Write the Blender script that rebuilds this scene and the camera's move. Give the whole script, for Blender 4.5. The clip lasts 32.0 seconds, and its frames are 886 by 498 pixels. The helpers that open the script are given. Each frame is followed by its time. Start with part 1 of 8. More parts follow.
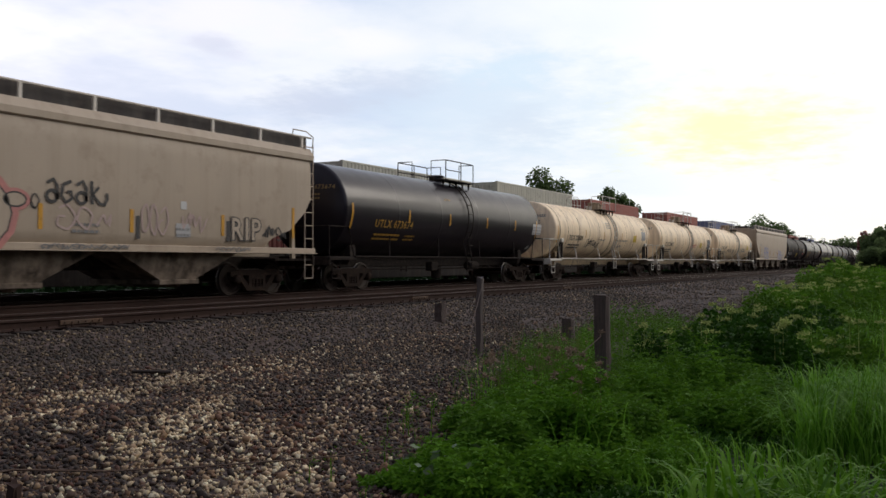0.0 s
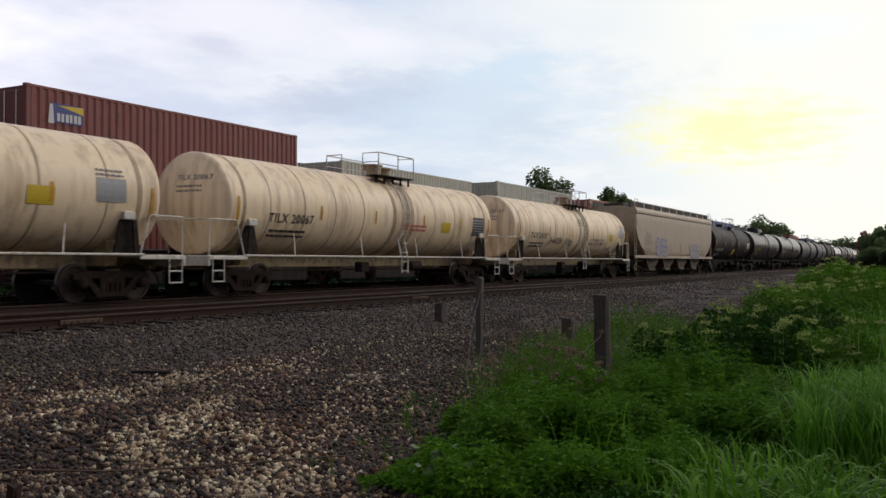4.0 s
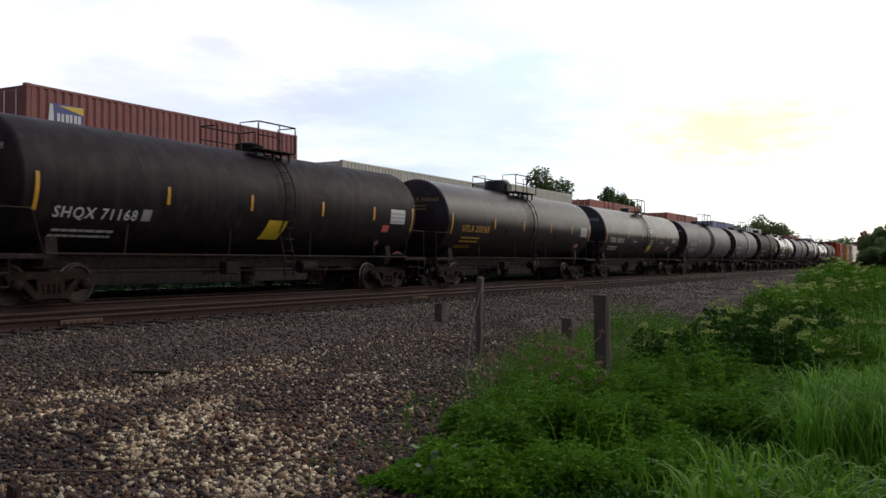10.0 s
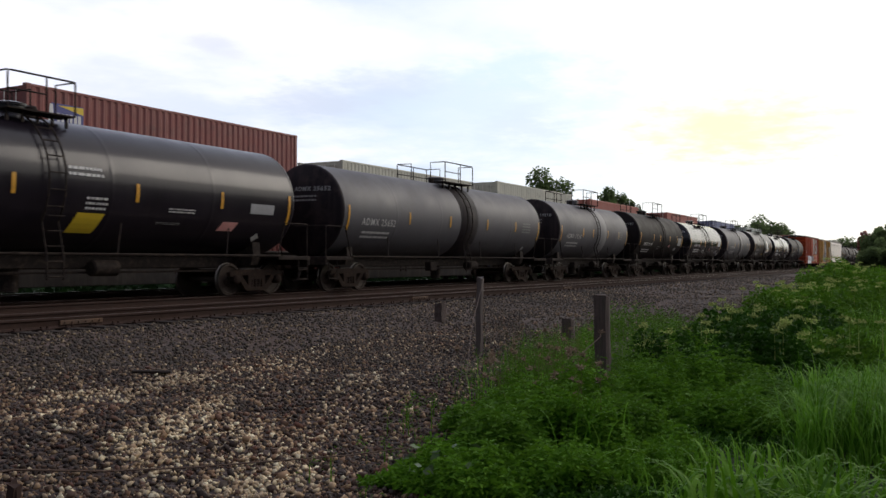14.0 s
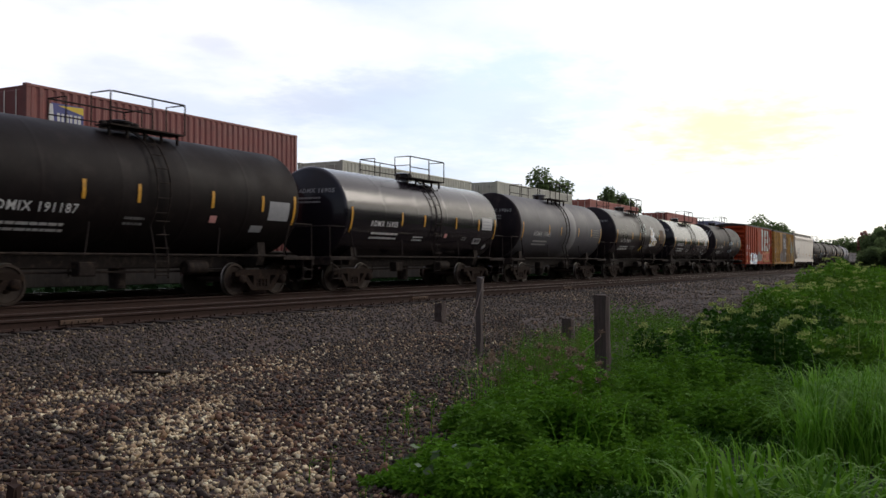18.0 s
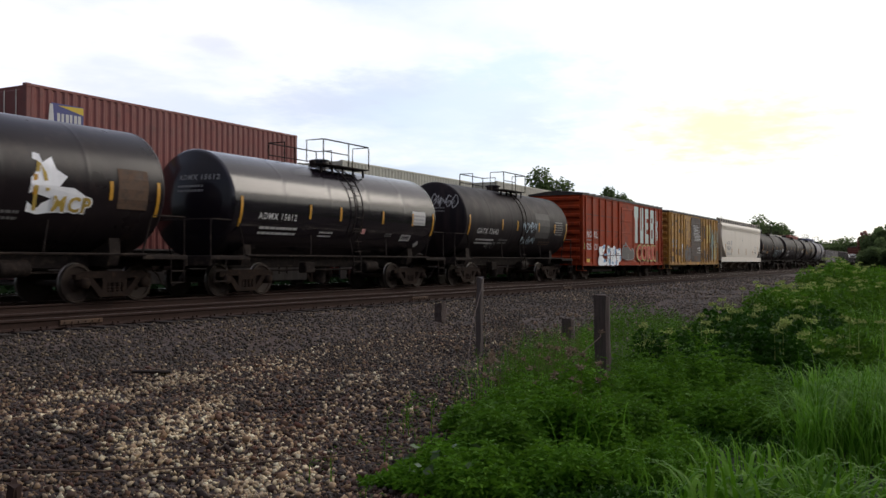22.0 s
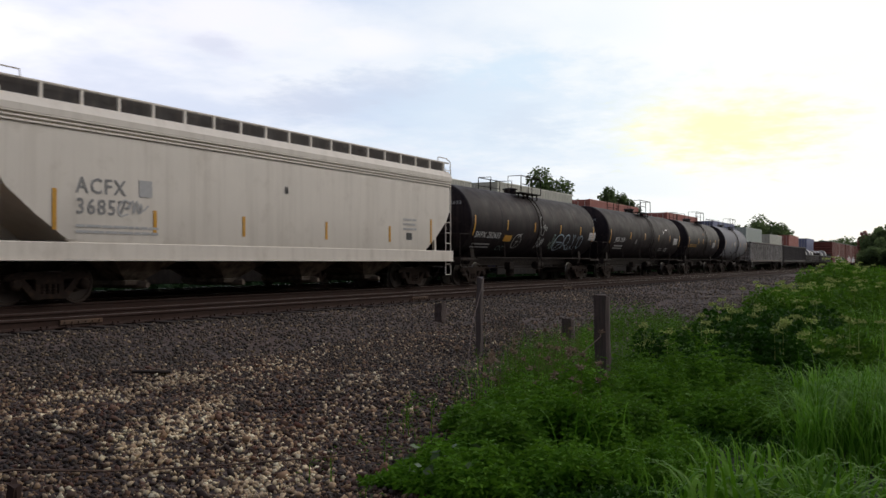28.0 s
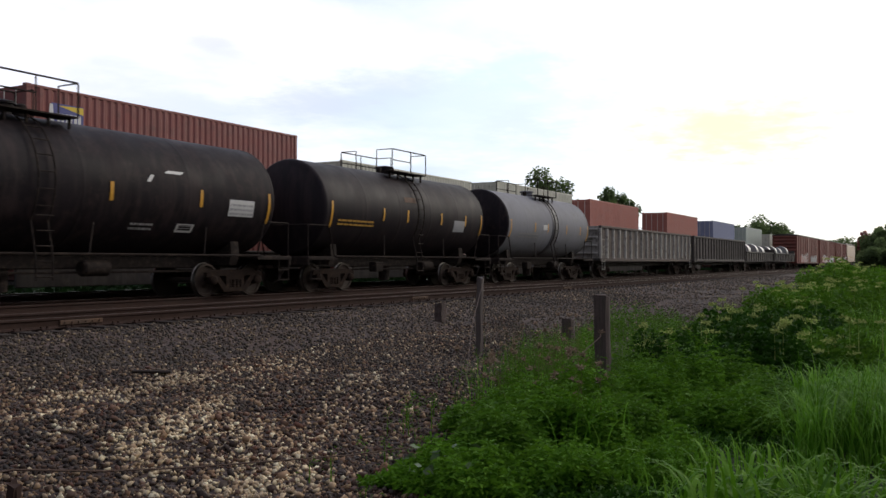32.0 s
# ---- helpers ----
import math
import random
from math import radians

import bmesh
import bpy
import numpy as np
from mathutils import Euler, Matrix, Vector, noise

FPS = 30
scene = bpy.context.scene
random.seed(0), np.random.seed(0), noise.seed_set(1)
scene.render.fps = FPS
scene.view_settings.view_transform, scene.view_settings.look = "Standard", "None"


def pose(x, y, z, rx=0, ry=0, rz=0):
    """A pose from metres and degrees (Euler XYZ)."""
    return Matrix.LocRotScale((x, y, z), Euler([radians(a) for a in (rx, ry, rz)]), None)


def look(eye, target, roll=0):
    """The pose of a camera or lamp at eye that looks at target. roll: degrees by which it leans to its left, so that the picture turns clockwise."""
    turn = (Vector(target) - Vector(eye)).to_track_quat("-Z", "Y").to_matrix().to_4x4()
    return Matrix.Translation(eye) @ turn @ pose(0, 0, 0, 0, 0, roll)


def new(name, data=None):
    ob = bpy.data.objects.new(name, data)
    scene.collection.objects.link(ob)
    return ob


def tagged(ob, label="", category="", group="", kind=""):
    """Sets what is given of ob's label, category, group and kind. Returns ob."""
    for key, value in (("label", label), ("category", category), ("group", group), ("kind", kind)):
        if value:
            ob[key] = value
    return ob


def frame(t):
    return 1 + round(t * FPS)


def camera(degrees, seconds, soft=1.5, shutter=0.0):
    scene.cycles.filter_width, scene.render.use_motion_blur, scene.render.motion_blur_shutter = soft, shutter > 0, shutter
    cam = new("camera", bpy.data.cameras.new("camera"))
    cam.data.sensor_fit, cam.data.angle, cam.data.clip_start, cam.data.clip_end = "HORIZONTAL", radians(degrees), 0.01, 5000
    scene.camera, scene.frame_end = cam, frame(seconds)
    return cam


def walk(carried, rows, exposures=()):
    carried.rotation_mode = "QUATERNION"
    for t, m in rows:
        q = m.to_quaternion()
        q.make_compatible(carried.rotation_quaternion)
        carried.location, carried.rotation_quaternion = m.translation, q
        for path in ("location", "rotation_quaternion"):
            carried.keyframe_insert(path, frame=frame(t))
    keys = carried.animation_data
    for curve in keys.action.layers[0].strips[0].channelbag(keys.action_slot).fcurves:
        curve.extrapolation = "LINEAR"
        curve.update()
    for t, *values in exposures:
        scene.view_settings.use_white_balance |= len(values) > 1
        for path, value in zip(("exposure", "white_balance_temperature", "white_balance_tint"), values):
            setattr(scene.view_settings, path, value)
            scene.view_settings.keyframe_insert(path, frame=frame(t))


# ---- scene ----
cam = camera(52.5, 32.0, soft=1.5, shutter=0.15)
HEAD = 28.85          # degrees between the lens axis and the rails
EYE = (0.0, 0.0, 0.95)
AIM = (100 * math.cos(radians(HEAD)), 100 * math.sin(radians(HEAD)), 0.95 + 100 * 23 / 1590)
walk(cam, [(0.0, look(EYE, AIM, 0.0)), (32.0, look(EYE, AIM, 0.0))], exposures=[(0.0, 0.0), (3.0, -0.10), (5.5, -0.10), (7.0, -0.04), (8.0, 0.02), (9.0, 0.08), (10.0, 0.17), (13.0, 0.15), (17.0, 0.14), (20.0, 0.16), (23.0, 0.14), (25.0, 0.08), (28.0, -0.02), (30.0, 0.19), (32.0, 0.22)])

# ---- light ----
SUN_AZ, SUN_EL = -34.0, 31.0      # the veiled sun, beyond the right of the line
GLOW_AZ, GLOW_EL = -22.0, 19.0    # the brightest, thinnest part of the cloud beside it
SUN_DIR = Vector((math.cos(radians(SUN_EL)) * math.cos(radians(SUN_AZ)), math.cos(radians(SUN_EL)) * math.sin(radians(SUN_AZ)), math.sin(radians(SUN_EL))))
GLOW_DIR = Vector((math.cos(radians(GLOW_EL)) * math.cos(radians(GLOW_AZ)), math.cos(radians(GLOW_EL)) * math.sin(radians(GLOW_AZ)), math.sin(radians(GLOW_EL))))


def node(nt, kind, **values):
    n = nt.nodes.new(kind)
    for key, value in values.items():
        n.inputs[key.replace("_", " ")].default_value = value
    return n


def link(nt, a, b):
    nt.links.new(a, b)


def ramp(nt, fac, stops, smooth=False):
    n = nt.nodes.new("ShaderNodeValToRGB")
    if smooth:
        n.color_ramp.interpolation = "EASE"
    while len(n.color_ramp.elements) < len(stops):
        n.color_ramp.elements.new(0.5)
    for e, (p, c) in zip(n.color_ramp.elements, stops):
        e.position, e.color = p, (*c, 1) if len(c) == 3 else c
    link(nt, fac, n.inputs[0])
    return n.outputs[0]


def mixer(nt, fac, a, b, kind="MIX"):
    n = nt.nodes.new("ShaderNodeMix")
    n.data_type, n.blend_type = "RGBA", kind
    for value, slot in ((fac, 0), (a, 6), (b, 7)):
        if isinstance(value, (int, float)):
            n.inputs[slot].default_value = value
        elif isinstance(value, (tuple, list)):
            n.inputs[slot].default_value = (*value, 1)
        else:
            link(nt, value, n.inputs[slot])
    return n.outputs[2]


def maths(nt, op, a, b=0.0, clamp=False):
    n = nt.nodes.new("ShaderNodeMath")
    n.operation, n.use_clamp = op, clamp
    for value, slot in ((a, 0), (b, 1)):
        if isinstance(value, (int, float)):
            n.inputs[slot].default_value = value
        else:
            link(nt, value, n.inputs[slot])
    return n.outputs[0]


DRIFTS = [(26.0, 9.5, 16.0, 5.5, (0.75, 0.88, 1.02), 0.65), (43.0, 15.0, 9.0, 3.5, (1.06, 1.04, 1.14), 0.8), (43.2, 13.3, 3.0, 1.1, (0.66, 0.70, 0.88), 0.5), (37.0, 10.0, 5.5, 1.8, (0.66, 0.71, 0.88), 0.6), (32.5, 11.2, 5.0, 1.7, (0.68, 0.74, 0.90), 0.55),
          (33.5, 13.6, 4.5, 1.3, (1.10, 1.08, 1.16), 0.7), (24.5, 12.0, 5.0, 1.6, (0.74, 0.90, 1.05), 0.6), (24.0, 8.6, 4.0, 1.8, (0.72, 0.80, 0.94), 0.45), (11.0, 8.0, 8.5, 3.2, (1.24, 1.16, 0.57), 0.82), (7.0, 13.5, 6.0, 2.0, (1.05, 1.12, 1.12), 0.6)]


def build_world():
    w = bpy.data.worlds.new("evening_sky")
    scene.world = w
    w.use_nodes = True
    nt = w.node_tree
    nt.nodes.clear()
    out = nt.nodes.new("ShaderNodeOutputWorld")
    bg = nt.nodes.new("ShaderNodeBackground")
    link(nt, bg.outputs[0], out.inputs[0])
    sky = nt.nodes.new("ShaderNodeTexSky")
    sky.sky_type, sky.sun_disc = "NISHITA", False
    sky.sun_elevation, sky.sun_rotation = radians(SUN_EL), radians(90 - SUN_AZ)
    sky.air_density, sky.dust_density = 1.0, 2.0
    co = nt.nodes.new("ShaderNodeTexCoord")
    sep = nt.nodes.new("ShaderNodeSeparateXYZ")
    link(nt, co.outputs["Generated"], sep.inputs[0])
    # cloud layer: directions projected on a high flat sheet
    up = maths(nt, "MAXIMUM", maths(nt, "ADD", sep.outputs[2], 0.10), 0.06)
    px, py = maths(nt, "DIVIDE", sep.outputs[0], up), maths(nt, "DIVIDE", sep.outputs[1], up)
    comb = nt.nodes.new("ShaderNodeCombineXYZ")
    link(nt, px, comb.inputs[0]), link(nt, py, comb.inputs[1])
    big = node(nt, "ShaderNodeTexNoise", Scale=0.9, Detail=6.0, Roughness=0.55)
    link(nt, comb.outputs[0], big.inputs["Vector"])
    # how near the direction is to the veiled sun
    dot = nt.nodes.new("ShaderNodeVectorMath")
    dot.operation = "DOT_PRODUCT"
    link(nt, co.outputs["Generated"], dot.inputs[0])
    dot.inputs[1].default_value = GLOW_DIR
    near = maths(nt, "MULTIPLY", maths(nt, "ADD", dot.outputs["Value"], 1.0), 0.5)
    cloud = ramp(nt, near, [(0.0, (0.16, 0.16, 0.17)), (0.30, (0.34, 0.34, 0.36)), (0.48, (0.82, 0.80, 0.88)), (0.60, (1.32, 1.28, 1.40)), (0.72, (1.05, 1.06, 1.12)), (0.82, (0.96, 1.00, 1.07)), (0.88, (1.06, 1.08, 1.08)), (0.925, (1.12, 1.11, 1.06)), (0.965, (1.14, 1.11, 1.06)), (0.985, (1.32, 1.27, 1.16)), (1.0, (1.6, 1.5, 1.3))])
    blue = ramp(nt, near, [(0.0, (0.11, 0.13, 0.18)), (0.30, (0.25, 0.30, 0.38)), (0.48, (0.52, 0.58, 0.70)), (0.62, (0.88, 0.90, 1.05)), (0.80, (0.69, 0.79, 0.98)), (0.88, (0.96, 1.02, 1.07)), (0.925, (1.15, 1.14, 1.05)), (0.962, (1.20, 1.17, 1.02)), (0.985, (1.28, 1.25, 1.15)), (1.0, (1.5, 1.42, 1.25))])
    mask = ramp(nt, big.outputs["Fac"], [(0.38, (0, 0, 0)), (0.62, (1, 1, 1))], True)
    veil = mixer(nt, mask, blue, cloud)
    # drifts of cloud over the line: bearing, height, half width, half height in degrees, tint, strength
    wisp = node(nt, "ShaderNodeTexNoise", Scale=5.5, Detail=6.0, Roughness=0.62)
    link(nt, comb.outputs[0], wisp.inputs["Vector"])
    for az, el, wide, tall, tint, k in DRIFTS:
        ca, sa, ce, se = math.cos(radians(az)), math.sin(radians(az)), math.cos(radians(el)), math.sin(radians(el))
        q = []
        for axis, half in (((sa, -ca, 0.0), wide), ((-se * ca, -se * sa, ce), tall)):
            d = nt.nodes.new("ShaderNodeVectorMath")
            d.operation = "DOT_PRODUCT"
            link(nt, co.outputs["Generated"], d.inputs[0])
            d.inputs[1].default_value = axis
            u = maths(nt, "DIVIDE", d.outputs["Value"], math.sin(radians(half)))
            q.append(maths(nt, "MULTIPLY", u, u))
        far = maths(nt, "SQRT", maths(nt, "ADD", q[0], q[1]))
        far = maths(nt, "ADD", far, maths(nt, "MULTIPLY", maths(nt, "SUBTRACT", wisp.outputs["Fac"], 0.5), 1.9))
        veil = mixer(nt, maths(nt, "MULTIPLY", ramp(nt, far, [(0.05, (1, 1, 1)), (1.05, (0, 0, 0))], True), k), veil, tint)
    # heavier, greyer cloud overhead
    high = ramp(nt, sep.outputs[2], [(0.0, (1, 1, 1)), (0.26, (1, 1, 1)), (0.55, (0.70, 0.69, 0.76)), (1.0, (0.70, 0.69, 0.76))], True)
    veil = mixer(nt, 1.0, veil, high, "MULTIPLY")
    clear = mixer(nt, 1.0, sky.outputs[0], (0.10, 0.10, 0.10), "MULTIPLY")
    both = mixer(nt, 0.90, clear, veil)
    link(nt, both, bg.inputs[0])
    bg.inputs[1].default_value = 1.0


build_world()
sun = new("sun", bpy.data.lights.new("sun", "SUN"))
sun.data.energy, sun.data.angle, sun.data.color = 0.80, radians(26), (1.0, 0.92, 0.82)
sun.matrix_world = look(SUN_DIR * 200, (0, 0, 0))

# ---- materials ----


def surface(name, col, rough=0.6, metal=0.0, var=0.25, scale=2.0, fine=30.0, bump=0.15, dirt=None, dirt_amount=0.4, stretch=(1, 1, 1), coat=0.0, spec=0.5, streak=0.0, streak_col=(0.05, 0.04, 0.03)):
    """A painted, rusted or mineral surface with variation at two scales, stains and fine relief."""
    m = bpy.data.materials.new(name)
    m.use_nodes = True
    nt = m.node_tree
    b = nt.nodes["Principled BSDF"]
    co = nt.nodes.new("ShaderNodeTexCoord")
    info = nt.nodes.new("ShaderNodeObjectInfo")
    mp = nt.nodes.new("ShaderNodeMapping")
    mp.inputs["Scale"].default_value = stretch
    link(nt, co.outputs["Object"], mp.inputs["Vector"])
    shift = nt.nodes.new("ShaderNodeCombineXYZ")
    link(nt, maths(nt, "MULTIPLY", info.outputs["Random"], 60.0), shift.inputs[0])
    link(nt, shift.outputs[0], mp.inputs["Location"])
    n1 = node(nt, "ShaderNodeTexNoise", Scale=scale, Detail=4.0, Roughness=0.6)
    n2 = node(nt, "ShaderNodeTexNoise", Scale=fine, Detail=3.0, Roughness=0.7)
    link(nt, mp.outputs[0], n1.inputs["Vector"]), link(nt, mp.outputs[0], n2.inputs["Vector"])
    dark, light = tuple(c * (1 - var) for c in col), tuple(min(1, c * (1 + var)) for c in col)
    base = ramp(nt, n1.outputs["Fac"], [(0.3, dark), (0.7, light)])
    base = mixer(nt, 0.35, base, ramp(nt, n2.outputs["Fac"], [(0.3, dark), (0.7, light)]))
    if dirt:
        n3 = node(nt, "ShaderNodeTexNoise", Scale=scale * 1.7, Detail=6.0, Roughness=0.65)
        link(nt, mp.outputs[0], n3.inputs["Vector"])
        base = mixer(nt, ramp(nt, n3.outputs["Fac"], [(0.62 - 0.3 * dirt_amount, (0, 0, 0)), (0.80 - 0.2 * dirt_amount, (1, 1, 1))]), base, dirt)
    if streak:
        m2 = nt.nodes.new("ShaderNodeMapping")
        m2.inputs["Scale"].default_value = (2.2, 2.2, 0.12)
        link(nt, co.outputs["Object"], m2.inputs["Vector"])
        link(nt, shift.outputs[0], m2.inputs["Location"])
        n4 = node(nt, "ShaderNodeTexNoise", Scale=1.4, Detail=5.0, Roughness=0.62)
        link(nt, m2.outputs[0], n4.inputs["Vector"])
        base = mixer(nt, maths(nt, "MULTIPLY", ramp(nt, n4.outputs["Fac"], [(0.47, (0, 0, 0)), (0.72, (1, 1, 1))]), streak), base, streak_col)
    link(nt, base, b.inputs["Base Color"])
    link(nt, ramp(nt, n1.outputs["Fac"], [(0.3, (rough * 0.85,) * 3), (0.7, (min(1, rough * 1.2),) * 3)]), b.inputs["Roughness"])
    b.inputs["Metallic"].default_value = metal
    b.inputs["Specular IOR Level"].default_value = spec
    b.inputs["Coat Weight"].default_value = coat
    b.inputs["Coat Roughness"].default_value = 0.13
    if bump:
        bp = node(nt, "ShaderNodeBump", Strength=bump, Distance=0.01)
        link(nt, n2.outputs["Fac"], bp.inputs["Height"])
        link(nt, bp.outputs[0], b.inputs["Normal"])
    return m


def pieces(name, cols, rough=0.8, island=True, steps=False, trans=0.0, spec=0.4):
    """Stones, leaves and blades: every piece has its own tint."""
    m = bpy.data.materials.new(name)
    m.use_nodes = True
    nt = m.node_tree
    b = nt.nodes["Principled BSDF"]
    if island:
        r = nt.nodes.new("ShaderNodeNewGeometry").outputs["Random Per Island"]
    else:
        r = nt.nodes.new("ShaderNodeObjectInfo").outputs["Random"]
    stops = [(i / max(1, len(cols) - 1), c) for i, c in enumerate(cols)]
    if steps:
        stops = [(i / len(cols), c) for i, c in enumerate(cols)]
    base = ramp(nt, r, stops)
    if steps:
        base.node.color_ramp.interpolation = "CONSTANT"
    co = nt.nodes.new("ShaderNodeTexCoord")
    n1 = node(nt, "ShaderNodeTexNoise", Scale=0.55, Detail=3.0)
    link(nt, co.outputs["Object"], n1.inputs["Vector"])
    base = mixer(nt, 1.0, base, ramp(nt, n1.outputs["Fac"], [(0.3, (0.62, 0.62, 0.62)), (0.7, (1.25, 1.25, 1.25))]), "MULTIPLY")
    link(nt, base, b.inputs["Base Color"])
    b.inputs["Roughness"].default_value = rough
    b.inputs["Specular IOR Level"].default_value = spec
    if trans:
        t = nt.nodes.new("ShaderNodeBsdfTranslucent")
        link(nt, base, t.inputs[0])
        mx = nt.nodes.new("ShaderNodeMixShader")
        mx.inputs[0].default_value = trans
        link(nt, b.outputs[0], mx.inputs[1]), link(nt, t.outputs[0], mx.inputs[2])
        link(nt, mx.outputs[0], nt.nodes["Material Output"].inputs[0])
    return m


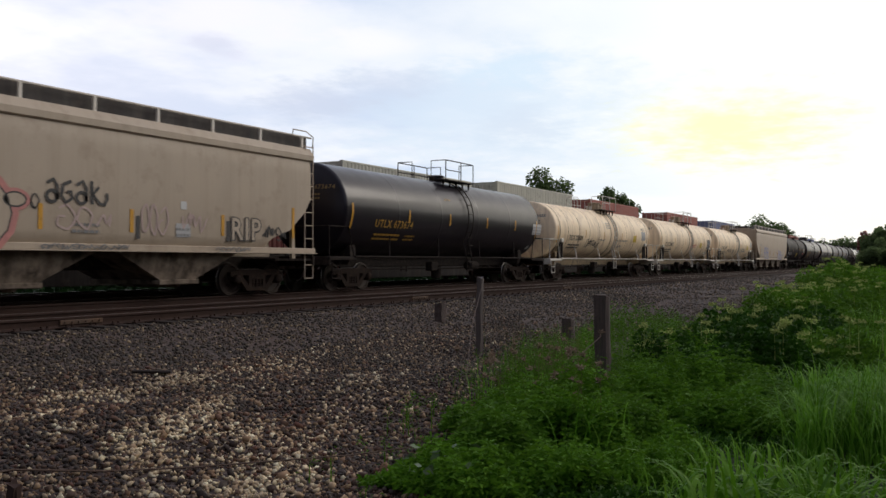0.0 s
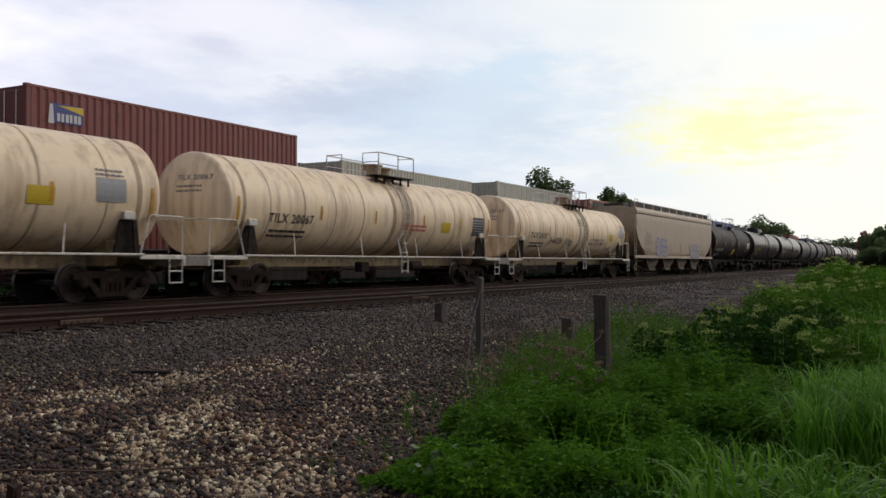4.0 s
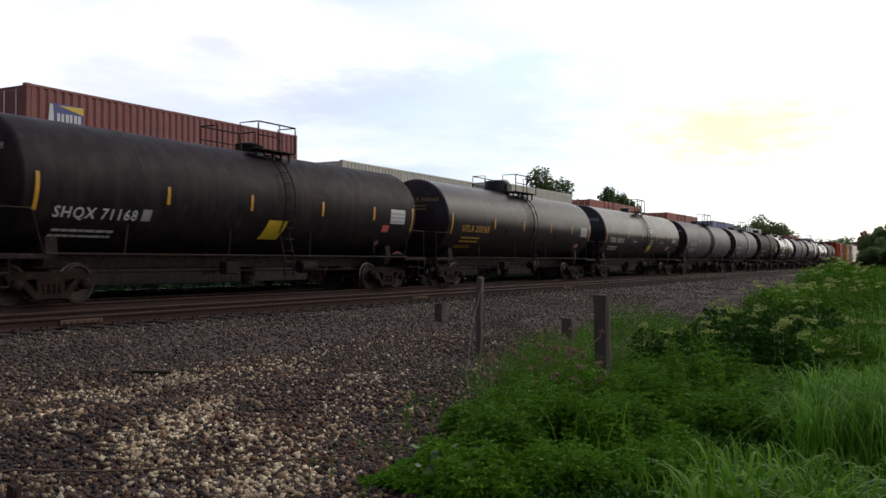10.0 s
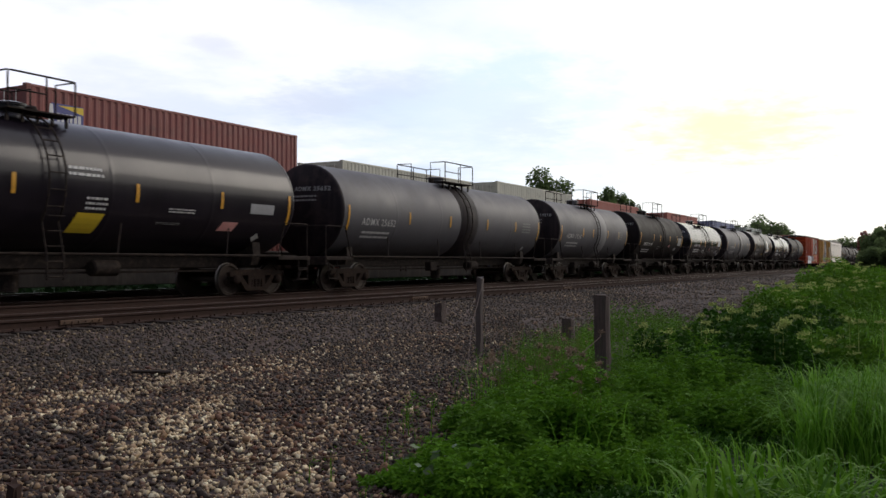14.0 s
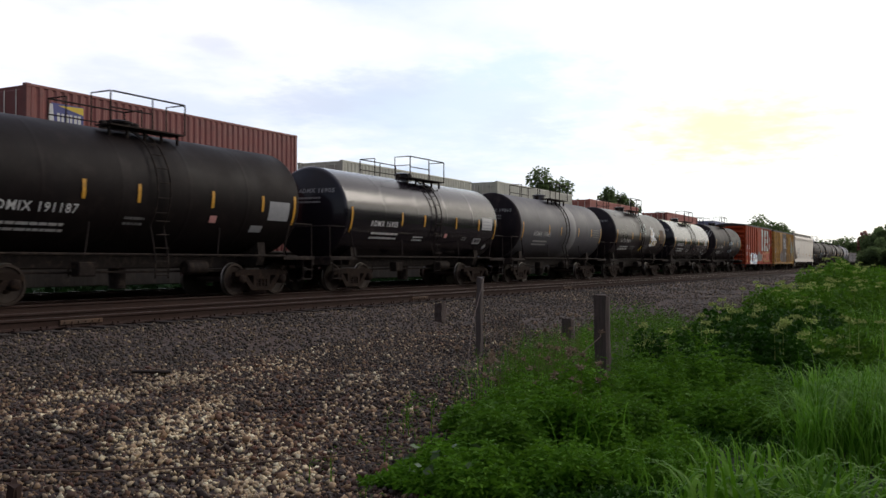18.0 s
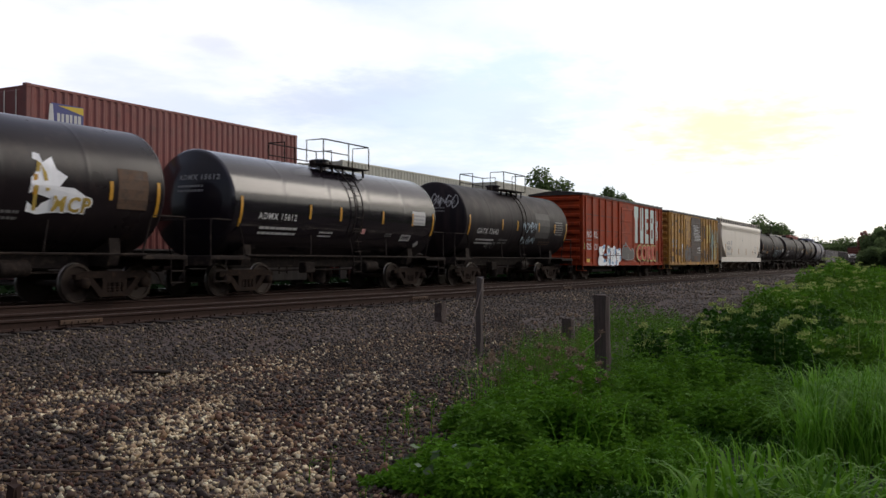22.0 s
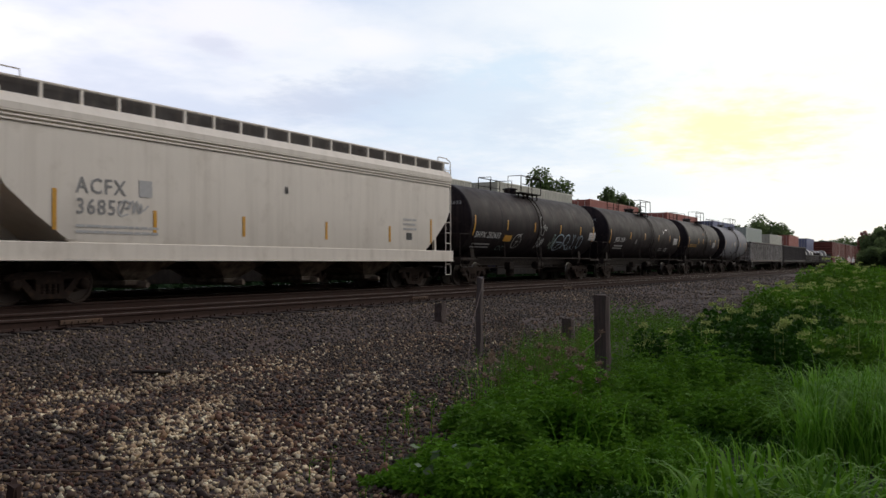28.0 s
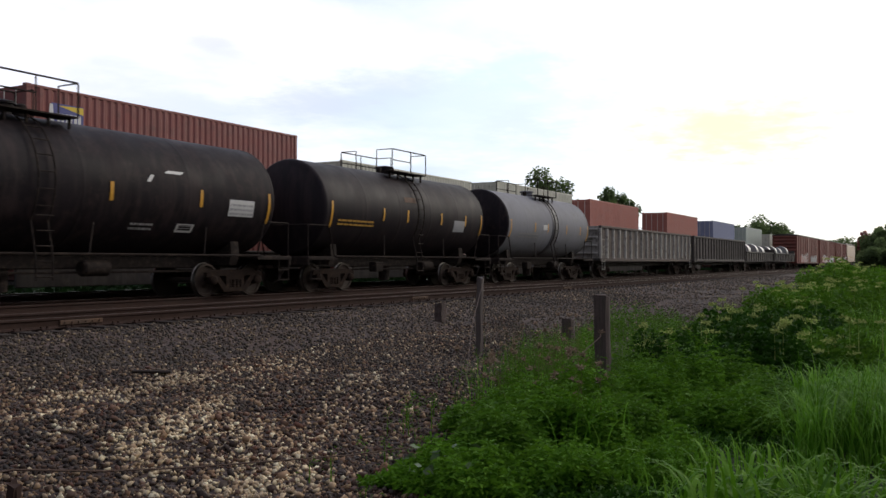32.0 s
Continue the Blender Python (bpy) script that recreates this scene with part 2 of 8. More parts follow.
GRIME = (0.035, 0.030, 0.026)
RUST = (0.11, 0.045, 0.022)
M = {
    "black_gloss": surface("black_gloss_paint", (0.0112, 0.0084, 0.0129), 0.34, var=0.3, scale=1.2, bump=0.0, streak=0.2, streak_col=(0.0262, 0.0216, 0.0219), coat=0.25, spec=0.2),
    "black_fresh": surface("fresh_black_enamel", (0.0095, 0.0073, 0.0108), 0.22, var=0.2, scale=1.2, bump=0.0, streak=0.1, streak_col=(0.0178, 0.0146, 0.0160), coat=0.42, spec=0.25),
    "black_satin": surface("black_satin_paint", (0.0159, 0.0123, 0.0142), 0.50, var=0.35, scale=1.2, bump=0.04, streak=0.5, streak_col=(0.0495, 0.0338, 0.0320), spec=0.12),
    "black_dull": surface("black_dull_paint", (0.0142, 0.0108, 0.0125), 0.55, var=0.4, scale=1.5, bump=0.06, dirt=(0.0354, 0.0246, 0.0231), dirt_amount=0.3, streak=0.6, streak_col=(0.0459, 0.0324, 0.0303), spec=0.10),
    "brown_tank": surface("dusty_brown_black_paint", (0.0105, 0.0074, 0.0071), 0.55, var=0.35, scale=1.0, bump=0.06, dirt=(0.0209, 0.0150, 0.0137), dirt_amount=0.4, streak=0.6, streak_col=(0.0078, 0.0060, 0.0068), spec=0.10),
    "grey_tank": surface("weathered_grey_paint", (0.0684, 0.0654, 0.0729), 0.55, var=0.15, scale=0.9, bump=0.06, dirt=(0.0570, 0.0526, 0.0533), dirt_amount=0.3, streak=0.35, streak_col=(0.0456, 0.0414, 0.0392)),
    "light_tank": surface("light_grey_paint", (0.2000, 0.2000, 0.2120), 0.7, var=0.1, scale=0.9, bump=0.05, dirt=(0.1520, 0.1480, 0.1440), dirt_amount=0.25, streak=0.3, streak_col=(0.1120, 0.1080, 0.1040), spec=0.2),
    "white_tank": surface("soiled_white_paint", (0.8730, 0.6872, 0.4449), 0.5, var=0.07, scale=0.8, bump=0.05, dirt=(0.6568, 0.4089, 0.2303), dirt_amount=0.12, streak=0.55, streak_col=(0.2649, 0.1413, 0.0695)),
    "white_stain": surface("rust_stained_white_paint", (0.4352, 0.3180, 0.1904), 0.6, var=0.18, scale=1.6, bump=0.05, dirt=(0.1408, 0.0840, 0.0435), dirt_amount=0.35, streak=0.5, streak_col=(0.0896, 0.0540, 0.0299)),
    "hopper_grey": surface("soiled_grey_paint", (0.4310, 0.3463, 0.2523), 0.6, var=0.07, scale=0.7, bump=0.05, dirt=(0.3157, 0.2405, 0.1686), dirt_amount=0.25, streak=0.4, streak_col=(0.3157, 0.2463, 0.1686)),
    "hopper_white": surface("soiled_pale_paint", (0.6868, 0.6294, 0.5352), 0.6, var=0.06, scale=0.7, bump=0.05, dirt=(0.5724, 0.5132, 0.4237), dirt_amount=0.25, streak=0.3, streak_col=(0.4325, 0.3788, 0.3009)),
    "box_red": surface("faded_oxide_red_paint", (0.3115, 0.0379, 0.0072), 0.65, spec=0.2, var=0.25, scale=1.0, bump=0.1, dirt=(0.1482, 0.0257, 0.0096), dirt_amount=0.4, streak=0.45, streak_col=(0.1144, 0.0304, 0.0155)),
    "box_yellow": surface("rusty_yellow_paint", (0.4232, 0.2195, 0.0308), 0.65, var=0.25, scale=1.0, bump=0.1, dirt=(0.1564, 0.0672, 0.0176), dirt_amount=0.45, streak=0.6, streak_col=(0.0782, 0.0340, 0.0123)),
    "box_dark_red": surface("dull_red_paint", (0.17, 0.045, 0.030), 0.65, var=0.25, scale=1.0, bump=0.1, dirt=(0.09, 0.036, 0.024), dirt_amount=0.4, streak=0.4, streak_col=(0.06, 0.026, 0.02)),
    "gon_pale": surface("rusty_pale_steel", (0.3680, 0.3440, 0.3040), 0.7, var=0.3, scale=2.0, bump=0.12, dirt=(0.0720, 0.0520, 0.0400), dirt_amount=0.35, streak=0.45, streak_col=(0.0480, 0.0360, 0.0280)),
    "gon_dark": surface("rusty_dark_steel", (0.034, 0.027, 0.023), 0.7, var=0.35, scale=2.0, bump=0.12, dirt=(0.075, 0.058, 0.045), dirt_amount=0.3, streak=0.5, streak_col=(0.10, 0.085, 0.07)),
    "coil": surface("bright_coiled_steel", (0.34, 0.34, 0.34), 0.40, 1.0, var=0.12, scale=3.0, bump=0.03, stretch=(1, 8, 1)),
    "frame_black": surface("grimy_black_steel", (0.0248, 0.0192, 0.0168), 0.7, var=0.4, scale=4.0, bump=0.15, dirt=(0.0662, 0.0500, 0.0374), dirt_amount=0.4, spec=0.06),
    "frame_yellow": surface("ochre_steel", (0.3200, 0.2240, 0.1120), 0.65, var=0.25, scale=2.0, bump=0.1, dirt=GRIME, dirt_amount=0.4, streak=0.5),
    "truck": surface("cast_steel_grime", (0.0238, 0.0162, 0.0127), 0.75, var=0.4, scale=6.0, bump=0.25, dirt=(0.0656, 0.0405, 0.0254), dirt_amount=0.3, spec=0.05),
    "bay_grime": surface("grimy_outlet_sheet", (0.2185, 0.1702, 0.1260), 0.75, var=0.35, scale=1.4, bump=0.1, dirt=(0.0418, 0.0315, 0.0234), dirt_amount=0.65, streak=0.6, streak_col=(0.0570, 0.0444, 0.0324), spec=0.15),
    "wheel": surface("wheel_steel", (0.0358, 0.0243, 0.0178), 0.65, 0.0, var=0.3, scale=9.0, bump=0.1, spec=0.2),
    "tread": surface("polished_tread", (0.16, 0.145, 0.13), 0.40, 1.0, var=0.15, scale=12.0, bump=0.03),
    "white_steel": surface("painted_white_steel", (0.6240, 0.5837, 0.5000), 0.6, var=0.12, scale=4.0, bump=0.08, dirt=(0.2704, 0.1946, 0.1200), dirt_amount=0.35),
    "stripe": surface("yellow_reflective_tape", (0.5760, 0.2880, 0.0240), 0.4, var=0.15, scale=5.0, bump=0.02, dirt=(0.2880, 0.1600, 0.0400), dirt_amount=0.3),
    "letter_white": surface("white_stencil_paint", (0.5760, 0.5680, 0.5440), 0.6, var=0.1, scale=8.0, bump=0.0, dirt=(0.3200, 0.3120, 0.2960), dirt_amount=0.3),
    "letter_yellow": surface("yellow_stencil_paint", (0.4400, 0.2400, 0.0320), 0.6, var=0.1, scale=8.0, bump=0.0),
    "letter_black": surface("black_stencil_paint", (0.03, 0.03, 0.03), 0.6, var=0.2, scale=8.0, bump=0.0),
    "letter_dim": surface("dim_yellow_stencil_paint", (0.16, 0.10, 0.03), 0.6, var=0.2, scale=8.0, bump=0.0),
    "letter_grey": surface("worn_grey_stencil_paint", (0.20, 0.195, 0.185), 0.6, var=0.2, scale=8.0, bump=0.0),
    "decal_white": surface("white_decal", (0.5280, 0.5200, 0.4960), 0.5, var=0.08, scale=6.0, bump=0.0),
    "decal_grey": surface("grey_decal", (0.30, 0.30, 0.30), 0.5, var=0.15, scale=6.0, bump=0.0),
    "decal_yellow": surface("yellow_decal", (0.5920, 0.4160, 0.0240), 0.5, var=0.1, scale=6.0, bump=0.0),
    "decal_red": surface("red_decal", (0.55, 0.10, 0.08), 0.5, var=0.1, scale=6.0, bump=0.0),
    "spray_blue": surface("blue_spray_paint", (0.09, 0.13, 0.36), 0.6, var=0.2, scale=5.0, bump=0.0),
    "spray_silver": surface("silver_spray_paint", (0.50, 0.50, 0.50), 0.5, var=0.15, scale=5.0, bump=0.0),
    "spray_red": surface("red_spray_paint", (0.4640, 0.0500, 0.0300), 0.6, var=0.2, scale=5.0, bump=0.0),
    "spray_pink": surface("faded_pink_spray_paint", (0.48, 0.20, 0.17), 0.6, var=0.2, scale=5.0, bump=0.0),
    "spray_mint": surface("pale_mint_spray_paint", (0.52, 0.62, 0.56), 0.6, var=0.12, scale=5.0, bump=0.0),
    "spray_white": surface("white_spray_paint", (0.92, 0.92, 0.91), 0.6, var=0.1, scale=5.0, bump=0.0),
    "spray_dark": surface("dark_spray_paint", (0.04, 0.037, 0.035), 0.6, var=0.2, scale=5.0, bump=0.0),
    "brown_gloss": surface("brown_black_paint", (0.0170, 0.0120, 0.0137), 0.30, var=0.35, scale=1.0, bump=0.05, dirt=(0.0393, 0.0276, 0.0246), dirt_amount=0.3, streak=0.5, streak_col=(0.0131, 0.0107, 0.0109), spec=0.2),
    "pale_band": surface("paler_grey_paint", (0.1480, 0.1440, 0.1456), 0.55, var=0.12, scale=1.0, bump=0.06, streak=0.35, streak_col=(0.0960, 0.0880, 0.0800)),
    "letter_pale": surface("worn_pale_stencil_paint", (0.42, 0.41, 0.39), 0.6, var=0.25, scale=8.0, bump=0.0),
    "letter_faint": surface("faint_stencil_paint", (0.3960, 0.3905, 0.3740), 0.6, var=0.15, scale=8.0, bump=0.0),
    "decal_pink": surface("faded_red_decal", (0.60, 0.28, 0.25), 0.5, var=0.12, scale=6.0, bump=0.0),
    "spray_faint": surface("faded_salmon_spray_paint", (0.46, 0.34, 0.30), 0.6, var=0.12, scale=5.0, bump=0.0),
    "spray_chalk": surface("thin_chalky_spray_paint", (0.33, 0.285, 0.25), 0.6, var=0.15, scale=2.0, bump=0.0),
    "spray_ice": surface("ice_blue_spray_paint", (0.38, 0.48, 0.55), 0.6, var=0.2, scale=5.0, bump=0.0),
    "spray_teal": surface("dull_teal_spray_paint", (0.22, 0.33, 0.30), 0.6, var=0.3, scale=3.0, bump=0.0, dirt=(0.30, 0.20, 0.08), dirt_amount=0.4),
    "spray_orange": surface("orange_spray_paint", (0.3844, 0.0650, 0.0210), 0.6, var=0.25, scale=3.0, bump=0.0, dirt=(0.1364, 0.0250, 0.0210), dirt_amount=0.5),
    "spray_lime": surface("lime_spray_paint", (0.42, 0.55, 0.16), 0.6, var=0.2, scale=5.0, bump=0.0),
    "spray_sky": surface("sky_blue_spray_paint", (0.20, 0.36, 0.55), 0.6, var=0.2, scale=5.0, bump=0.0),
    "spray_ash": surface("ash_grey_spray_paint", (0.10, 0.09, 0.085), 0.6, var=0.15, scale=5.0, bump=0.0),
    "spray_gold": surface("gold_spray_paint", (0.48, 0.33, 0.06), 0.6, var=0.2, scale=5.0, bump=0.0),
    "rust_orange": surface("fresh_rust", (0.15, 0.055, 0.022), 0.9, var=0.35, scale=9.0, bump=0.2, dirt=(0.05, 0.024, 0.015), dirt_amount=0.5),
    "rust_patch": surface("rusty_patch", (0.10, 0.055, 0.030), 0.75, var=0.35, scale=4.0, bump=0.15, dirt=(0.05, 0.03, 0.02), dirt_amount=0.5),
    "rust_dark": surface("rust_blackened_steel", (0.060, 0.042, 0.034), 0.7, var=0.35, scale=2.0, bump=0.12, dirt=(0.11, 0.065, 0.035), dirt_amount=0.35, streak=0.4, streak_col=(0.025, 0.02, 0.018)),
    "cont_red": surface("oxide_red_container_paint", (0.1880, 0.0480, 0.0384), 0.55, var=0.12, scale=1.5, bump=0.05, dirt=(0.1200, 0.0360, 0.0288), dirt_amount=0.35, streak=0.3, streak_col=(0.0960, 0.0320, 0.0240)),
    "cont_brick": surface("faded_red_container_paint", (0.3520, 0.1160, 0.0840), 0.6, var=0.12, scale=1.5, bump=0.05, dirt=(0.2560, 0.0880, 0.0640), dirt_amount=0.3),
    "cont_cream": surface("pale_container_paint", (0.4960, 0.4800, 0.3840), 0.6, var=0.1, scale=1.5, bump=0.05, dirt=(0.2720, 0.2560, 0.2080), dirt_amount=0.3, streak=0.3, streak_col=(0.2000, 0.1760, 0.1360)),
    "cont_blue": surface("blue_grey_container_paint", (0.1920, 0.2080, 0.3040), 0.6, var=0.12, scale=1.5, bump=0.05),
    "cont_mint": surface("grey_green_container_paint", (0.3840, 0.4160, 0.3520), 0.6, var=0.1, scale=1.5, bump=0.05),
    "deco_blue": surface("dark_blue_panel", (0.05, 0.055, 0.19), 0.5, var=0.1, bump=0.0),
    "rail_side": surface("rusted_rail", (0.042, 0.024, 0.018), 0.9, var=0.25, scale=5.0, bump=0.2, dirt=(0.028, 0.018, 0.013), dirt_amount=0.4, spec=0.2),
    "rail_top": surface("worn_rail_head", (0.42, 0.37, 0.33), 0.30, 1.0, var=0.2, scale=4.0, bump=0.03),
    "tie": surface("creosoted_timber", (0.032, 0.024, 0.019), 0.95, var=0.35, scale=4.0, fine=40.0, bump=0.4, stretch=(1, 6, 6), dirt=(0.06, 0.046, 0.036), dirt_amount=0.3, spec=0.2),
    "post": surface("weathered_grey_wood", (0.088, 0.062, 0.053), 0.95, var=0.4, scale=6.0, fine=50.0, bump=0.5, stretch=(4, 4, 0.5), dirt=(0.040, 0.034, 0.028), dirt_amount=0.5),
    "steel_post": surface("rusty_brown_post", (0.085, 0.067, 0.059), 0.8, var=0.3, scale=8.0, bump=0.2),
    "wire": surface("rusty_wire", (0.075, 0.045, 0.032), 0.8, 0.2, var=0.3, scale=20.0, bump=0.1),
    "bark": surface("bark", (0.075, 0.058, 0.045), 0.95, var=0.35, scale=3.0, fine=14.0, bump=0.6, stretch=(3, 3, 0.6)),
}

# ---- mesh building ----


class Build:
    """Collects vertices and faces of one part."""

    def __init__(self):
        self.v, self.f = [], []

    def add(self, verts, faces):
        o = len(self.v)
        self.v += [tuple(p) for p in verts]
        self.f += [tuple(i + o for i in f) for f in faces]
        return self

    def box(self, x, y, z, sx, sy, sz, c=0.0):
        """A box about (x, y, z), its edges chamfered by c."""
        hx, hy, hz = sx / 2, sy / 2, sz / 2
        if c <= 0:
            vs = [(x + a * hx, y + b * hy, z + d * hz) for a in (-1, 1) for b in (-1, 1) for d in (-1, 1)]
            return self.add(vs, [(0, 1, 3, 2), (4, 6, 7, 5), (0, 4, 5, 1), (2, 3, 7, 6), (0, 2, 6, 4), (1, 5, 7, 3)])
        c = min(c, hx * 0.9, hy * 0.9, hz * 0.9)
        bm = bmesh.new()
        for a in (-1, 1):
            for b in (-1, 1):
                for d in (-1, 1):
                    bm.verts.new((x + a * (hx - c), y + b * (hy - c), z + d * hz))
                    bm.verts.new((x + a * (hx - c), y + b * hy, z + d * (hz - c)))
                    bm.verts.new((x + a * hx, y + b * (hy - c), z + d * (hz - c)))
        bmesh.ops.convex_hull(bm, input=bm.verts)
        bm.verts.index_update()
        self.add([p.co[:] for p in bm.verts], [[p.index for p in f.verts] for f in bm.faces])
        bm.free()
        return self

    def tube(self, pts, r, n=6, caps=True):
        """A round bar along a line of points."""
        pts = [Vector(p) for p in pts]
        o = len(self.v)
        up = None
        for i, p in enumerate(pts):
            d = (pts[min(i + 1, len(pts) - 1)] - pts[max(i - 1, 0)]).normalized()
            if up is None:
                up = d.orthogonal().normalized()
            up = (up - d * up.dot(d)).normalized()
            side = d.cross(up)
            rr = r[i] if isinstance(r, (list, tuple)) else r
            for k in range(n):
                a = 2 * math.pi * k / n
                self.v.append(tuple(p + (up * math.cos(a) + side * math.sin(a)) * rr))
        for i in range(len(pts) - 1):
            for k in range(n):
                a, b = o + i * n + k, o + i * n + (k + 1) % n
                self.f.append((a, b, b + n, a + n))
        if caps:
            self.f.append(tuple(o + k for k in reversed(range(n))))
            e = o + (len(pts) - 1) * n
            self.f.append(tuple(e + k for k in range(n)))
        return self

    def lathe(self, prof, n=40, axis="x", at=(0, 0, 0)):
        """A body of revolution; prof: (place along the axis, radius)."""
        o = len(self.v)
        for s, r in prof:
            for k in range(n):
                a = 2 * math.pi * k / n
                c, d = r * math.cos(a), r * math.sin(a)
                p = {"x": (s, c, d), "y": (c, s, d), "z": (c, d, s)}[axis]
                self.v.append((p[0] + at[0], p[1] + at[1], p[2] + at[2]))
        for i in range(len(prof) - 1):
            for k in range(n):
                a, b = o + i * n + k, o + i * n + (k + 1) % n
                self.f.append((a, b, b + n, a + n))
        self.f.append(tuple(o + k for k in reversed(range(n))))
        e = o + (len(prof) - 1) * n
        self.f.append(tuple(e + k for k in range(n)))
        return self

    def prism(self, poly, a, b, axis="x"):
        """A flat outline pulled from a to b along an axis."""
        n = len(poly)
        def at(s, p):
            return {"x": (s, p[0], p[1]), "y": (p[0], s, p[1]), "z": (p[0], p[1], s)}[axis]
        vs = [at(a, p) for p in poly] + [at(b, p) for p in poly]
        fs = [tuple(range(n))[::-1], tuple(range(n, 2 * n))] + [(i, (i + 1) % n, n + (i + 1) % n, n + i) for i in range(n)]
        return self.add(vs, fs)

    def mesh(self, name, smooth=0.0):
        me = bpy.data.meshes.new(name)
        me.from_pydata(self.v, [], self.f)
        bm = bmesh.new()
        bm.from_mesh(me)
        bmesh.ops.recalc_face_normals(bm, faces=bm.faces)
        bm.to_mesh(me)
        bm.free()
        if smooth:
            me.shade_smooth()
            me.set_sharp_from_angle(angle=radians(smooth))
        return me


def part(name, b, material, parent=None, label="", smooth=0.0):
    """Links what was built as one mesh object, under its thing or part."""
    me = b if isinstance(b, bpy.types.Mesh) else b.mesh(name, smooth)
    if not me.materials:
        me.materials.append(M[material] if isinstance(material, str) else material)
    ob = new(name, me)
    if parent is not None:
        ob.parent = parent
    if label:
        ob["label"] = label
    return ob


def arrays(name, v, f, material, smooth=False):
    """A mesh straight from arrays of triangles or quads."""
    me = bpy.data.meshes.new(name)
    v, f = np.asarray(v, dtype=np.float32), np.asarray(f, dtype=np.int32)
    me.vertices.add(len(v))
    me.vertices.foreach_set("co", v.ravel())
    me.loops.add(f.size)
    me.loops.foreach_set("vertex_index", f.ravel())
    me.polygons.add(len(f))
    me.polygons.foreach_set("loop_start", np.arange(0, f.size, f.shape[1], dtype=np.int32))
    me.update(calc_edges=True)
    if smooth:
        me.shade_smooth()
    me.materials.append(material)
    return new(name, me)


# ---- ground ----
NEAR, MID, FAR = 14.0, 18.3, 23.6      # the three tracks, by their centre lines
LOW = -0.65


def hump(x, y, cx, cy, rx, ry, h):
    return h * np.exp(-((x - cx) / rx) ** 2 - ((y - cy) / ry) ** 2)


def land(x, y):
    """The height of the ground; the rail heads lie at 0."""
    x, y = np.asarray(x, dtype=float), np.asarray(y, dtype=float)
    knots = [-400, -40, 2.0, 9.6, 11.9, 12.6, 15.6, 16.4, 20.0, 21.6, 25.6, 26.4, 29.0, 60, 4000]
    level = [-0.9, -0.8, LOW, LOW + 0.02, -0.34, -0.235, -0.215, -0.235, -0.215, -0.235, -0.215, -0.28, -0.95, -1.1, -1.2]
    z = np.interp(y, knots, level)
    rough = np.clip((12.4 - y) / 3, 0, 1) * np.clip((y + 40) / 30, 0, 1)
    z = z + rough * (0.05 * np.sin(x * 0.9 + 1.3 * np.sin(y * 0.7)) + 0.035 * np.sin(y * 1.7 + x * 0.45) + 0.02 * np.sin(x * 2.3 - y * 1.1))
    z = z + hump(x, y, 5.5, 5.7, 0.8, 0.8, 0.13) - hump(x, y, 7.2, 7.75, 0.55, 0.5, 0.11) + hump(x, y, 5.2, 7.2, 2.6, 1.3, 0.16) + hump(x, y, 8.4, 7.8, 1.8, 1.6, 0.10) - hump(x, y, 10.2, 8.2, 1.4, 1.2, 0.12)
    return z


def build_ground():
    xs = np.unique(np.concatenate([np.linspace(-4000, -60, 30), np.linspace(-60, 0, 25), np.linspace(0, 40, 161), np.linspace(40, 200, 120), np.linspace(200, 4000, 60)]))
    ys = np.unique(np.concatenate([np.linspace(-4000, -30, 26), np.linspace(-30, 0, 16), np.linspace(0, 30, 151), np.linspace(30, 120, 30), np.linspace(120, 4000, 40)]))
    gx, gy = np.meshgrid(xs, ys, indexing="ij")
    v = np.stack([gx, gy, land(gx, gy)], -1).reshape(-1, 3)
    n, m = len(xs), len(ys)
    i, j = np.meshgrid(np.arange(n - 1), np.arange(m - 1), indexing="ij")
    a = (i * m + j).ravel()
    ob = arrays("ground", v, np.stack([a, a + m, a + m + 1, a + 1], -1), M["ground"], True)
    tagged(ob, "dark reddish crushed stone beside the rails giving way to green verge", "ground", kind="structure")


